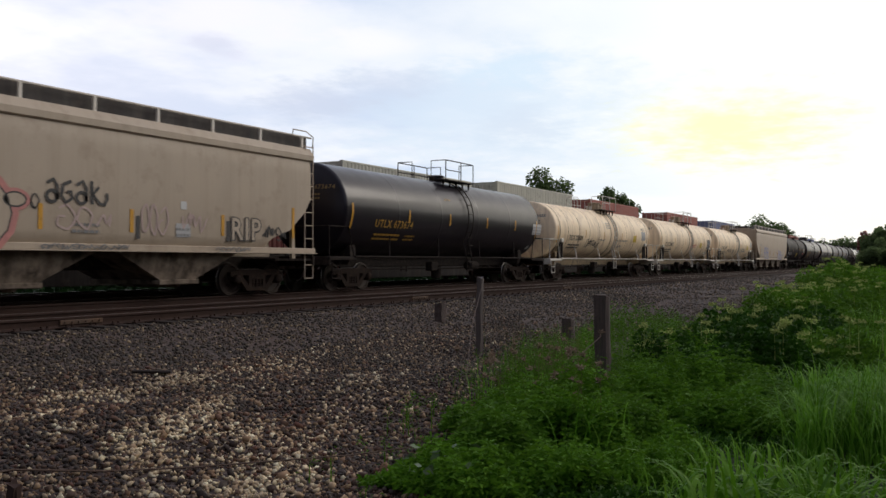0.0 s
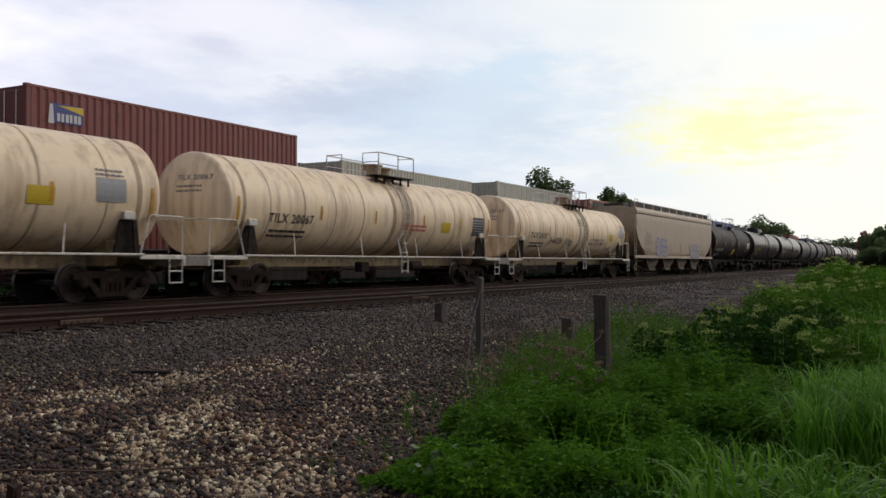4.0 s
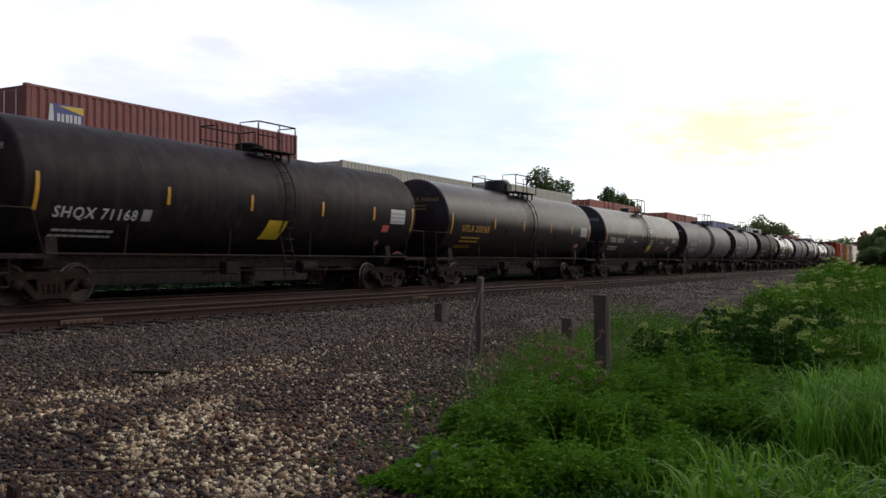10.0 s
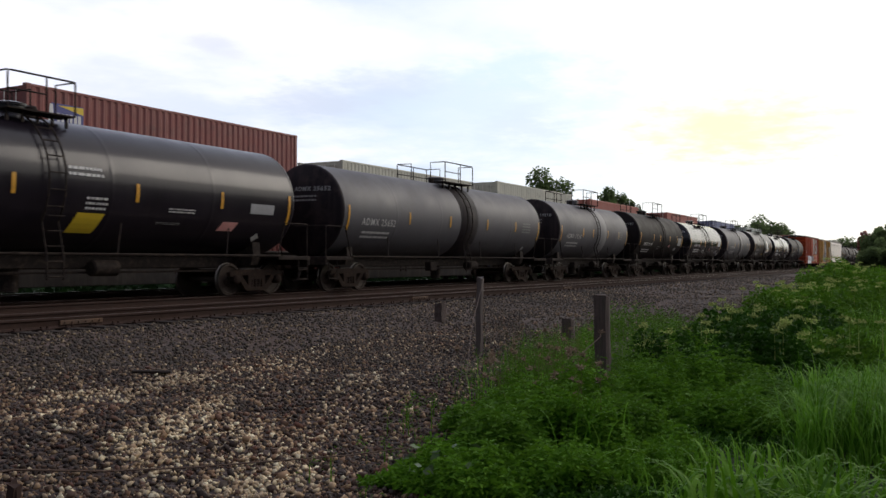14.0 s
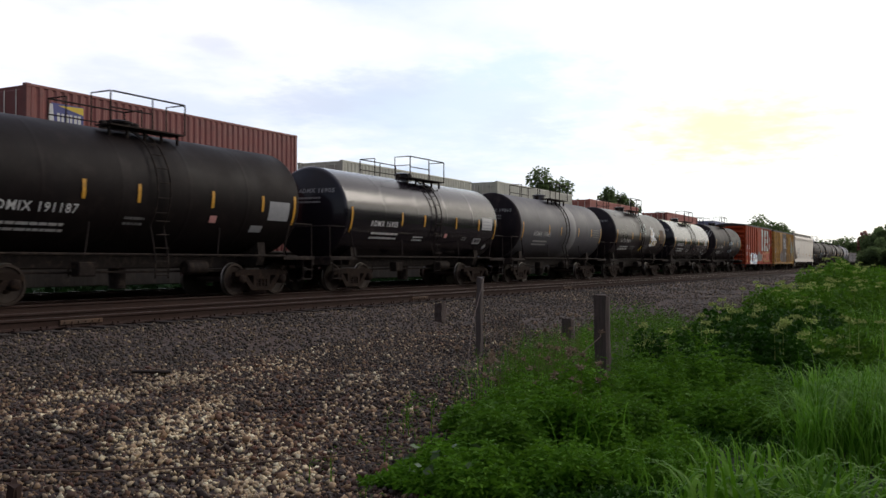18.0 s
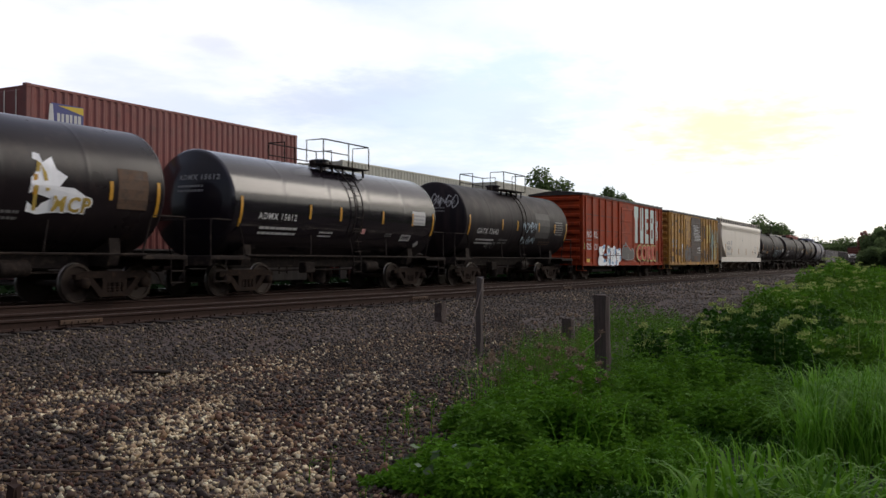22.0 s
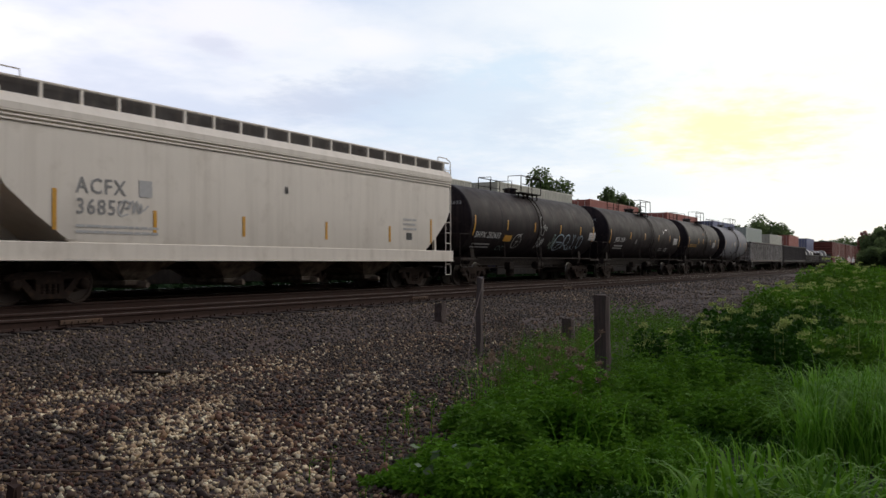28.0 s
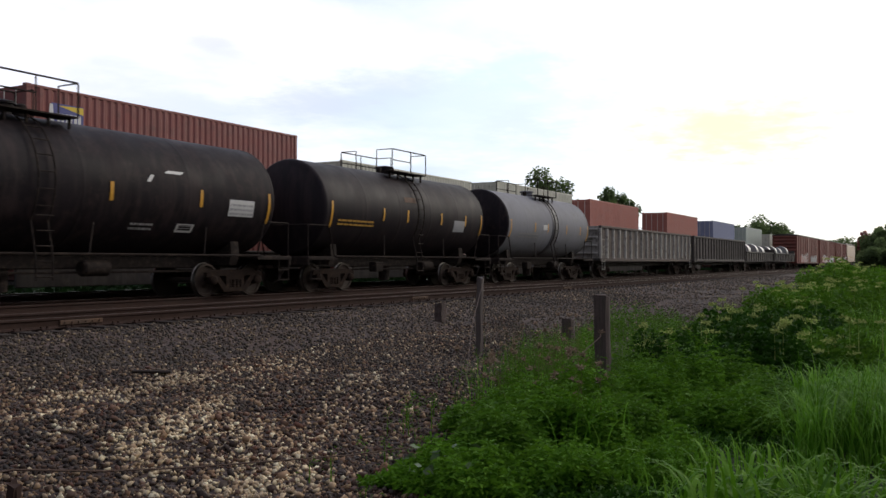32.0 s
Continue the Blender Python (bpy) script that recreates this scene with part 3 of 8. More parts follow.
def ground_material():
    m = bpy.data.materials.new("crushed_stone_and_verge")
    m.use_nodes = True
    nt = m.node_tree
    b = nt.nodes["Principled BSDF"]
    co = nt.nodes.new("ShaderNodeTexCoord")
    vor = node(nt, "ShaderNodeTexVoronoi", Scale=17.0)
    link(nt, co.outputs["Object"], vor.inputs["Vector"])
    tint = ramp(nt, vor.outputs["Color"], [(0.0, (0.014, 0.009, 0.008)), (0.45, (0.042, 0.026, 0.020)), (0.8, (0.078, 0.052, 0.040)), (1.0, (0.17, 0.13, 0.10))])
    n1 = node(nt, "ShaderNodeTexNoise", Scale=0.45, Detail=5.0)
    link(nt, co.outputs["Object"], n1.inputs["Vector"])
    stone = mixer(nt, 1.0, tint, ramp(nt, n1.outputs["Fac"], [(0.3, (0.6, 0.57, 0.55)), (0.7, (1.2, 1.15, 1.1))]), "MULTIPLY")
    n2 = node(nt, "ShaderNodeTexNoise", Scale=1.6, Detail=6.0)
    link(nt, co.outputs["Object"], n2.inputs["Vector"])
    # near-black green: shade of the hollows between plants is put into the ground colour
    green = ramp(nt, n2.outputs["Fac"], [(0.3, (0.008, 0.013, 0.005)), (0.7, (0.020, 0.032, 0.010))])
    sep = nt.nodes.new("ShaderNodeSeparateXYZ")
    link(nt, co.outputs["Object"], sep.inputs[0])
    wob = maths(nt, "MULTIPLY", maths(nt, "SUBTRACT", n1.outputs["Fac"], 0.5), 3.0)
    y = maths(nt, "ADD", sep.outputs[1], wob)
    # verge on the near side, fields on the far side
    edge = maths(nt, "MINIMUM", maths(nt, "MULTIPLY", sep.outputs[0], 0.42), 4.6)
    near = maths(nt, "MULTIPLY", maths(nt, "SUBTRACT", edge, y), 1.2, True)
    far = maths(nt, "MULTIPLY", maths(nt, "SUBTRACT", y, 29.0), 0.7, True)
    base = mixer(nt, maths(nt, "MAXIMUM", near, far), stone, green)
    link(nt, base, b.inputs["Base Color"])
    b.inputs["Roughness"].default_value = 0.92
    bp = node(nt, "ShaderNodeBump", Strength=0.9, Distance=0.03)
    link(nt, vor.outputs["Distance"], bp.inputs["Height"])
    link(nt, bp.outputs[0], b.inputs["Normal"])
    return m


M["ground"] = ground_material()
build_ground()

# ---- tracks ----
RAIL = [(-0.070, -0.185), (0.070, -0.185), (0.070, -0.172), (0.018, -0.155), (0.010, -0.135), (0.010, -0.055), (0.036, -0.040), (0.037, -0.016), (0.024, 0.0), (-0.024, 0.0), (-0.037, -0.016), (-0.036, -0.040), (-0.010, -0.055), (-0.010, -0.135), (-0.018, -0.155), (-0.070, -0.172)]


def rails(centre, name, label):
    e = new(name)
    tagged(e, label, "railway track", group="parallel tracks", kind="structure")
    for side in (-0.755, 0.755):
        b = Build()
        b.prism([(centre + side + y, z) for y, z in RAIL], -420.0, 900.0)
        ob = part("rail", b, "rail_side", e)
        ob.data.materials.append(M["rail_top"])
        for p in ob.data.polygons:
            if p.center.z > -0.004 and len(p.vertices) == 4:
                p.material_index = 1
    return e


tracks = [rails(NEAR, "track_near", "empty rusty rail track on timber ties in stone ballast"),
          rails(MID, "track_middle", "rusty rail track carrying the moving freight train"),
          rails(FAR, "track_far", "rail track under a standing line of stacked containers")]

# ---- running gear ----


def wheelset_mesh():
    b = Build()
    for s in (-1, 1):
        y0 = 0.7175 * s
        prof = [(y0 - 0.035 * s, 0.10), (y0 - 0.03 * s, 0.36), (y0 - 0.030 * s, 0.475), (y0 + 0.0 * s, 0.480), (y0 + 0.018 * s, 0.460), (y0 + 0.105 * s, 0.455), (y0 + 0.108 * s, 0.39), (y0 + 0.075 * s, 0.37), (y0 + 0.045 * s, 0.20), (y0 + 0.115 * s, 0.13), (y0 + 0.115 * s, 0.085)]
        b.lathe(prof, 28, "y")
    b.lathe([(-1.0, 0.075), (1.0, 0.075)], 10, "y")
    me = b.mesh("wheelset", 35)
    me.materials.append(M["wheel"])
    me.materials.append(M["tread"])
    for p in me.polygons:
        r = math.hypot(p.center.x, p.center.z)
        if r > 0.445 and abs(abs(p.center.y) - 0.77) < 0.06:
            p.material_index = 1
    return me


def sideframe_mesh():
    """A cast side frame: one plate with three windows, thickened."""
    outer = [(-1.12, 0.55), (-0.78, 0.50), (-0.44, 0.13), (0.44, 0.13), (0.78, 0.50), (1.12, 0.55), (1.12, 0.66), (0.74, 0.735), (-0.74, 0.735), (-1.12, 0.66)]
    windows = [[(-0.64, 0.57), (-0.36, 0.28), (-0.36, 0.57)], [(-0.23, 0.24), (0.23, 0.24), (0.23, 0.46), (-0.23, 0.46)], [(0.64, 0.57), (0.36, 0.57), (0.36, 0.28)]]
    bm = bmesh.new()
    edges = []
    for loop in [outer] + windows:
        vs = [bm.verts.new((x, -0.07, z)) for x, z in loop]
        edges += [bm.edges.new((vs[i], vs[(i + 1) % len(vs)])) for i in range(len(vs))]
    bmesh.ops.triangle_fill(bm, edges=edges, use_beauty=True, use_dissolve=False)
    made = bmesh.ops.extrude_face_region(bm, geom=bm.faces[:])
    bmesh.ops.translate(bm, vec=(0, 0.14, 0), verts=[g for g in made["geom"] if isinstance(g, bmesh.types.BMVert)])
    bmesh.ops.recalc_face_normals(bm, faces=bm.faces)
    me = bpy.data.meshes.new("sideframe")
    bm.to_mesh(me)
    bm.free()
    return me


def bearing_mesh():
    b = Build()
    b.lathe([(-0.15, 0.05), (-0.14, 0.10), (-0.10, 0.135), (0.08, 0.135)], 14, "y")
    return b.mesh("bearing", 40)


def spring_mesh():
    b = Build()
    b.lathe([(0.24, 0.06), (0.28, 0.072), (0.31, 0.06), (0.34, 0.072), (0.37, 0.06), (0.40, 0.072), (0.46, 0.06)], 10, "z")
    return b.mesh("spring", 40)


def bolster_mesh():
    b = Build()
    b.box(0, 0, 0.60, 0.36, 1.75, 0.22, 0.03)
    b.lathe([(0.66, 0.22), (0.76, 0.20)], 16, "z")
    for s in (-0.55, 0.55):
        b.box(s, 0, 0.44, 0.09, 1.9, 0.10, 0.02)
    return b.mesh("truck", 40)


WHEELSET, SIDEFRAME, BOLSTER, BEARING, SPRING = wheelset_mesh(), sideframe_mesh(), bolster_mesh(), bearing_mesh(), spring_mesh()
SPINNING = []


def truck(car, x):
    t = part("truck", BOLSTER, "truck", car, "cast steel four-wheel truck caked with grime")
    t.location = (x, 0, 0)
    for s in (-1, 1):
        f = part("sideframe", SIDEFRAME, "truck", t)
        f.location = (0, s * 0.98, 0)
        f.rotation_euler = (0, 0, 0 if s < 0 else math.pi)
        for e in (-0.89, 0.89):
            q = part("bearing", BEARING, "truck", t)
            q.location = (e, s * 1.01, 0.457)
            q.rotation_euler = (0, 0, 0 if s < 0 else math.pi)
        if s < 0:
            for e in (-0.15, 0.0, 0.15):
                q = part("spring", SPRING, "truck", t)
                q.location = (e, s * 0.98, 0)
    for s in (-0.89, 0.89):
        w = part("wheelset", WHEELSET, "wheel", t)
        w.location = (s, 0, 0.457)
        SPINNING.append((w, s))
    return t


def coupler(car, x, s):
    b = Build()
    b.box(x - s * 0.25, 0, 0.83, 0.6, 0.18, 0.2, 0.03)
    b.box(x + s * 0.12, 0.03, 0.83, 0.24, 0.34, 0.28, 0.06)
    part("coupler", b, "truck", car, smooth=40)


def hose(car, x, s):
    b = Build()
    b.tube([(x - s * 0.2, -0.45, 0.75), (x - s * 0.02, -0.45, 0.6), (x + s * 0.1, -0.42, 0.38), (x + s * 0.3, -0.40, 0.33)], 0.025)
    part("air_hose", b, "frame_black", car)


def thing(name, label, category, x, y=MID, group=""):
    e = new(name)
    e.empty_display_size = 0.2
    e.location = (x, y, 0)
    return tagged(e, label, category, group)


GLYPHS = {}


def lettering(text, size, bold=0.012):
    """Vertices and faces of a line of writing, its left foot at the origin, in the xy plane."""
    if (text, size, bold) not in GLYPHS:
        cu = bpy.data.curves.new("writing", "FONT")
        cu.body, cu.size, cu.resolution_u = text, size, 2
        cu.offset = size * bold
        cu.space_character = 1.16
        ob = bpy.data.objects.new("writing", cu)
        me = bpy.data.meshes.new_from_object(ob)
        GLYPHS[text, size, bold] = ([v.co[:2] for v in me.vertices], [tuple(p.vertices) for p in me.polygons])
        bpy.data.objects.remove(ob)
    return GLYPHS[text, size, bold]


def on_tank(b, verts, faces, x, z, r, zc, lift=0.016):
    """Lays flat shapes on a tank's near flank; x, z: place of their foot; z gives the height on the flank."""
    a0 = math.asin(max(-1, min(1, (z - zc) / r)))
    rr = r + lift
    out = []
    for u, w in verts:
        a = a0 + w / r
        out.append((x + u, -rr * math.cos(a), zc + rr * math.sin(a)))
    return b.add(out, faces)


def on_wall(b, verts, faces, x, z, y):
    return b.add([(x + u, y, z + w) for u, w in verts], faces)


def patch(w, h, slant=0.0, n=4):
    """A flat panel in strips, to be laid on a round or plane flank."""
    vs, fs = [], []
    for i in range(n + 1):
        k = i / n
        vs += [(slant * k, h * k), (w + slant * k, h * k)]
    for i in range(n):
        fs.append((2 * i, 2 * i + 1, 2 * i + 3, 2 * i + 2))
    return vs, fs


def bars(w, h, rows, seed=1, gaps=True):
    """Lines of small writing, as plain bars."""
    rnd = random.Random(seed)
    vs, fs = [], []
    step = h / rows
    for r in range(rows):
        x = 0.0
        while x < w * 0.98:
            l = min(w - x, rnd.uniform(0.05, 0.19) * w if gaps else w)
            o = len(vs)
            z = h - (r + 1) * step
            vs += [(x, z), (x + l, z), (x + l, z + step * 0.46), (x, z + step * 0.46)]
            fs.append((o, o + 1, o + 2, o + 3))
            x += l + 0.03
    return vs, fs


def stroke(pts, w):
    """A painted line of even width through flat points."""
    vs, fs = [], []
    for i, (x, z) in enumerate(pts):
        x0, z0 = pts[max(0, i - 1)]
        x1, z1 = pts[min(len(pts) - 1, i + 1)]
        d = math.hypot(x1 - x0, z1 - z0) or 1
        nx, nz = -(z1 - z0) / d * w / 2, (x1 - x0) / d * w / 2
        vs += [(x + nx, z + nz), (x - nx, z - nz)]
        if i:
            o = 2 * i
            fs.append((o - 2, o - 1, o + 1, o))
    return vs, fs


def blobs(w, h, n, seed):
    """Rounded, overlapping fat letter shapes of sprayed paint, as one flat mesh."""
    rnd = random.Random(seed)
    vs, fs = [], []
    for i in range(n):
        cx, cz = w * (i + 0.5) / n, h * rnd.uniform(0.44, 0.54)
        p = [rnd.uniform(0, 6.28) for _ in range(3)]
        o = len(vs)
        for k in range(26):
            a = 2 * math.pi * k / 26
            q = 1 + 0.16 * math.sin(2 * a + p[0]) + 0.12 * math.sin(3 * a + p[1]) + 0.07 * math.sin(5 * a + p[2])
            vs.append((cx + w / n * 0.60 * q * math.cos(a), max(0.0, min(h * 1.05, cz + h * 0.50 * q * math.sin(a)))))
        fs.append(tuple(range(o, o + 26)))
    return vs, fs


def outlines(w, h, n, seed):
    """The outlines of the same shapes, as painted lines."""
    vs, fs = blobs(w, h, n, seed)
    return [[vs[k] for k in f] + [vs[f[0]]] for f in fs]


FORMS = [[(0, 0), (0, 1), (0.7, 0.9), (0.75, 0.6), (0.1, 0.5), (0.8, 0)], [(0.8, 0.85), (0.2, 1), (0.05, 0.65), (0.7, 0.45), (0.75, 0.1), (0.1, 0)], [(0, 0), (0.35, 1), (0.75, 0), (0.55, 0.4), (0.15, 0.42)], [(0.1, 0), (0.1, 1), (0.45, 0.45), (0.8, 1), (0.85, 0)],
         [(0.75, 0.8), (0.35, 1), (0.05, 0.5), (0.35, 0), (0.8, 0.2), (0.75, 0.5), (0.45, 0.5)], [(0.05, 1), (0.1, 0), (0.15, 0.5), (0.75, 1), (0.2, 0.5), (0.85, 0)], [(0, 1), (0.8, 1), (0.1, 0.05), (0.85, 0)], [(0.8, 1), (0.1, 0.95), (0.1, 0.5), (0.65, 0.52), (0.1, 0.5), (0.1, 0), (0.85, 0.05)], [(0.4, 1), (0.05, 0.6), (0.3, 0), (0.75, 0.35), (0.65, 0.9), (0.4, 1)]]


def scrawl(w, h, n, seed):
    """Strokes of an unreadable sprayed tag, as centre lines."""
    rnd = random.Random(seed)
    lines = []
    for i in range(n):
        if rnd.random() < 0.3:
            form = FORMS[rnd.choice((4, 8))]
        else:
            m = rnd.choice((4, 5, 6))
            form = [(k / (m - 1) * 0.9 + rnd.uniform(-0.22, 0.22), rnd.uniform(0.0, 0.35) if (k + i) % 2 else rnd.uniform(0.6, 1.0)) for k in range(m)]
        x0, dx, lean = w * i / n, w / n * rnd.uniform(1.1, 1.6), rnd.uniform(-0.1, 0.25)
        z0, dz = h * rnd.uniform(-0.05, 0.12), h * rnd.uniform(0.75, 1.0)
        if rnd.random() < 0.6:
            form = [(0.85 - u, v) for u, v in form]
        if rnd.random() < 0.5:
            form = [(u, 1 - v) for u, v in form]
        pts = [(x0 + dx * (u + lean * v) + rnd.uniform(-0.03, 0.03) * dx, z0 + dz * v + rnd.uniform(-0.04, 0.04) * h) for u, v in form]
        out = []
        for k in range(len(pts) - 1):
            p0, p1, p2, p3 = pts[max(0, k - 1)], pts[k], pts[k + 1], pts[min(len(pts) - 1, k + 2)]
            for j in range(4):
                s = j / 4
                out.append(tuple(0.5 * (2 * p1[q] + (p2[q] - p0[q]) * s * 0.7 + (2 * p0[q] - 5 * p1[q] + 4 * p2[q] - p3[q]) * s * s * 0.7 + (3 * p1[q] - p0[q] - 3 * p2[q] + p3[q]) * s ** 3 * 0.7 + (p2[q] - p1[q]) * 0.6 * s) if s else p1[q] for q in (0, 1)))
        out.append(pts[-1])
        lines.append(out)
    return lines

def head_curve(r):
    """A dished tank end: tight knuckle, then a shallow bowl; pairs of depth and radius."""
    return [(0.025, r - 0.006), (0.060, r - 0.030), (0.090, r - 0.075), (0.115, r - 0.140)] + [(0.115 + 0.36 * (1 - (k / 6) ** 2), (r - 0.14) * k / 6) for k in (5.5, 5, 4.5, 4, 3.2, 2.4, 1.6, 0.8, 0.1)]


def head_depth(r, q):
    """How far a dished end stands out at the distance q from its middle."""
    return 0.115 + 0.36 * (1 - min(1.0, q / (r - 0.14)) ** 2)


def ring(cx, cz, rx, rz, a0=0, a1=360, n=18):
    """A drawn round or part of one."""
    return [(cx + rx * math.cos(radians(a0 + (a1 - a0) * i / n)), cz + rz * math.sin(radians(a0 + (a1 - a0) * i / n))) for i in range(n + 1)]


def rounded(pts, n=3):
    """Rounds the corners of a drawn outline."""
    for _ in range(n - 1):
        pts = [((1 - k) * a[0] + k * b[0], (1 - k) * a[1] + k * b[1]) for a, b in zip(pts, pts[1:] + pts[:1]) for k in (0.25, 0.75)]
    return pts


def fitted(text, w, h, bold):
    """Writing stretched to a width and height."""
    vs, fs = lettering(text, 1.0, bold)
    x0, x1 = min(v[0] for v in vs), max(v[0] for v in vs)
    z0, z1 = min(v[1] for v in vs), max(v[1] for v in vs)
    return [((x - x0) / (x1 - x0) * w, (z - z0) / (z1 - z0) * h) for x, z in vs], fs


def artwork(car, art, lay):
    """Sprayed or painted shapes: each entry is kind, place, scale, shapes, paint, line width."""
    for n, (kind, u, z, sx, sz, shapes, col, wd) in enumerate(art):
        b = Build()
        if kind == "text":
            lay(b, *fitted(shapes, sx, sz, wd), u, z, n)
        for line in shapes if kind != "text" else ():
            pts = [(x * sx, y * sz) for x, y in line]
            if kind == "line":
                lay(b, *stroke(pts, wd), u, z, n)
            else:
                lay(b, pts, [tuple(range(len(pts)))], u, z, n)
        part({"text": "sprayed_letters", "line": "sprayed_outline"}.get(kind, "sprayed_field"), b, col, car)


# a bubble-lettered piece, drawn about 4.5 wide and 2.3 high
BUBBLE = [ring(0.9, 1.15, 0.88, 1.12), [(0.15, 1.05), (0.6, 1.2), (1.0, 0.9), (1.05, 1.6), (1.2, 1.8)], ring(2.05, 1.7, 0.35, 0.42), [(1.5, 0.05), (1.9, 0.4), (1.85, 1.25), (2.55, 1.3), (2.4, 0.6), (2.55, 0.05)], [(2.35, 1.3), (2.35, 2.15), (3.25, 2.05), (3.2, 1.2)], [(3.25, 2.05), (3.5, 2.08), (4.3, 1.9), (4.05, 1.2), (3.2, 1.2)], [(2.7, 1.2), (3.55, 1.15), (3.55, 0.6), (2.7, 0.55), (2.7, 1.2)], [(2.55, 0.4), (2.6, 0.1), (3.3, 0.02), (3.9, 0.05), (3.5, 0.6)], ring(4.08, 0.6, 0.48, 0.6)]
BUBBLE_FILL = [ring(0.9, 1.15, 0.86, 1.1)[:-1], ring(2.05, 1.7, 0.34, 0.4)[:-1], [(1.55, 0.05), (2.5, 0.05), (3.9, 0.05), (3.5, 1.2), (4.05, 1.2), (4.25, 1.9), (3.25, 2.05), (2.35, 2.1), (2.35, 1.3), (1.85, 1.25)], ring(4.08, 0.6, 0.46, 0.58)[:-1]]

# ---- tank cars ----


def tank_car(x, length, paint, label, mark="", mark_col="letter_white", r=1.55, zc=2.72, head="", band="", rail_col="frame_black", frame_col="frame_black", stripes=6, decals=(), tags=(), dome=0.5, mark_x=-6.2, mark_z=2.16, mark_size=0.38, sub=True, outer_ladder=True, platform="long", shade="", endbox=True, side_rail=True, vee=False, brackets=False, big_dome=False, band_at=(-0.5, 0.9), art=(), head_tag=""):
    car = thing("tank_car", label, "tank car", x, group="cars of the freight train")
    ht = (length - 2.7) / 2                # half length of the barrel's straight part
    n = 48
    b = Build()
    seams = [-ht, -ht * 0.6, -ht * 0.2, ht * 0.2, ht * 0.6, ht]
    prof = []
    for i, s in enumerate(seams):
        if 0 < i < len(seams) - 1:
            prof += [(s - 0.12, r), (s - 0.035, r), (s - 0.012, r + 0.003), (s + 0.012, r + 0.003), (s + 0.035, r), (s + 0.12, r)]
        else:
            prof += [(s, r), (s + 0.1, r)] if i == 0 else [(s - 0.1, r), (s, r)]
    b.lathe(prof, n, "x", (0, 0, zc))
    part("barrel", b, paint, car, smooth=30)
    for s in (-1, 1):
        b = Build()
        hp = [(s * ht, r + 0.004), (s * (ht + 0.05), r + 0.004)]
        hp += [(s * (ht + 0.05 + a), k) for a, k in head_curve(r)]
        b.lathe(hp, n, "x", (0, 0, zc))
        part("tank_head", b, head or paint, car, smooth=30)
    if band:
        b = Build()
        b.lathe([(band_at[0], r + 0.002), (band_at[0] + 0.02, r + 0.012), (band_at[1] - 0.02, r + 0.012), (band_at[1], r + 0.002)], n, "x", (0, 0, zc))
        part("coloured_band", b, band, car, "broad band of different grey round the barrel", smooth=30)
    # manway, its platform and rails
    top = zc + r
    b = Build()
    b.lathe([(top - 0.06, 0.30), (top + 0.20, 0.30), (top + 0.20, 0.36), (top + 0.25, 0.36), (top + 0.29, 0.22), (top + 0.30, 0.05)], 20, "z", (dome, 0, 0))
    if big_dome:
        b = Build()
        b.lathe([(top - 0.10, 0.62), (top + 0.42, 0.62), (top + 0.50, 0.58), (top + 0.52, 0.1)], 28, "z", (dome - 0.9, 0, 0))
        b.box(dome - 0.9, -0.64, top + 0.2, 0.5, 0.04, 0.3)
    part("manway", b, paint if paint != "white_tank" else "white_steel", car, smooth=35)
    b = Build()
    b.lathe([(top - 0.05, 0.13), (top + 0.26, 0.13), (top + 0.30, 0.09)], 14, "z", (dome + 0.62, 0.1, 0))
    part("valve", b, rail_col, car, smooth=35)
    b = Build()
    b.lathe([(top - 0.05, 0.10), (top + 0.18, 0.10), (top + 0.20, 0.06)], 14, "z", (dome - 0.60, -0.15, 0))
    part("valve", b, rail_col, car, smooth=35)
    pl = {"long": 1.20, "short": 0.85, "single": 1.30}[platform]
    for s in (-1, 1):
        b = Build()
        b.box(dome, s * 0.86, top - 0.03, 2 * pl, 0.55, 0.035)
        for k in range(5):
            xx = dome - pl + 0.1 + k * (2 * pl - 0.2) / 4
            b.box(xx, s * 0.95, top - 0.16, 0.05, 0.06, 0.26)
        part("platform", b, "frame_black", car)
    for s in (-1, 1):
        b = Build()
        yy = s * 1.12
        hgt = top + 0.76
        b.tube([(dome - pl, yy, top - 0.04), (dome - pl, yy, hgt - 0.05), (dome - pl + 0.06, yy, hgt), (dome + pl - 0.06, yy, hgt), (dome + pl, yy, hgt - 0.05), (dome + pl, yy, top - 0.04)], 0.022)
        b.tube([(dome - pl, yy, top + 0.37), (dome + (0.1 if s < 0 else pl), yy, top + 0.37)], 0.018)
        b.tube([(dome + 0.1, yy, top - 0.04), (dome + 0.1, yy, hgt)], 0.02)
        for e in (-pl, pl):
            b.tube([(dome + e, s * 1.12, top + 0.76), (dome + e, s * 0.45, top + 0.76), (dome + e, s * 0.45, top + 0.05)], 0.02)
        part("railing", b, rail_col, car)
    # ladders down both flanks
    for s in ((-1, 1) if outer_ladder else (-1,)):
        b = Build()
        for e in (-0.21, 0.21):
            pts = []
            for k in range(10):
                a = math.radians(62 - k * 10.5)
                pts.append((dome + e, s * (r + 0.10) * math.cos(a), zc + (r + 0.10) * math.sin(a)))
            pts += [(dome + e, s * (r + 0.02), 1.05), (dome + e, s * (r + 0.02), 0.55)]
            b.tube(pts, 0.034 if brackets else 0.022)
        for k in range(12):
            if k < 7:
                a = math.radians(58 - k * 13)
                p = (s * (r + 0.10) * math.cos(a), zc + (r + 0.10) * math.sin(a))
            else:
                p = (s * (r + 0.04), 1.95 - (k - 7) * 0.33)
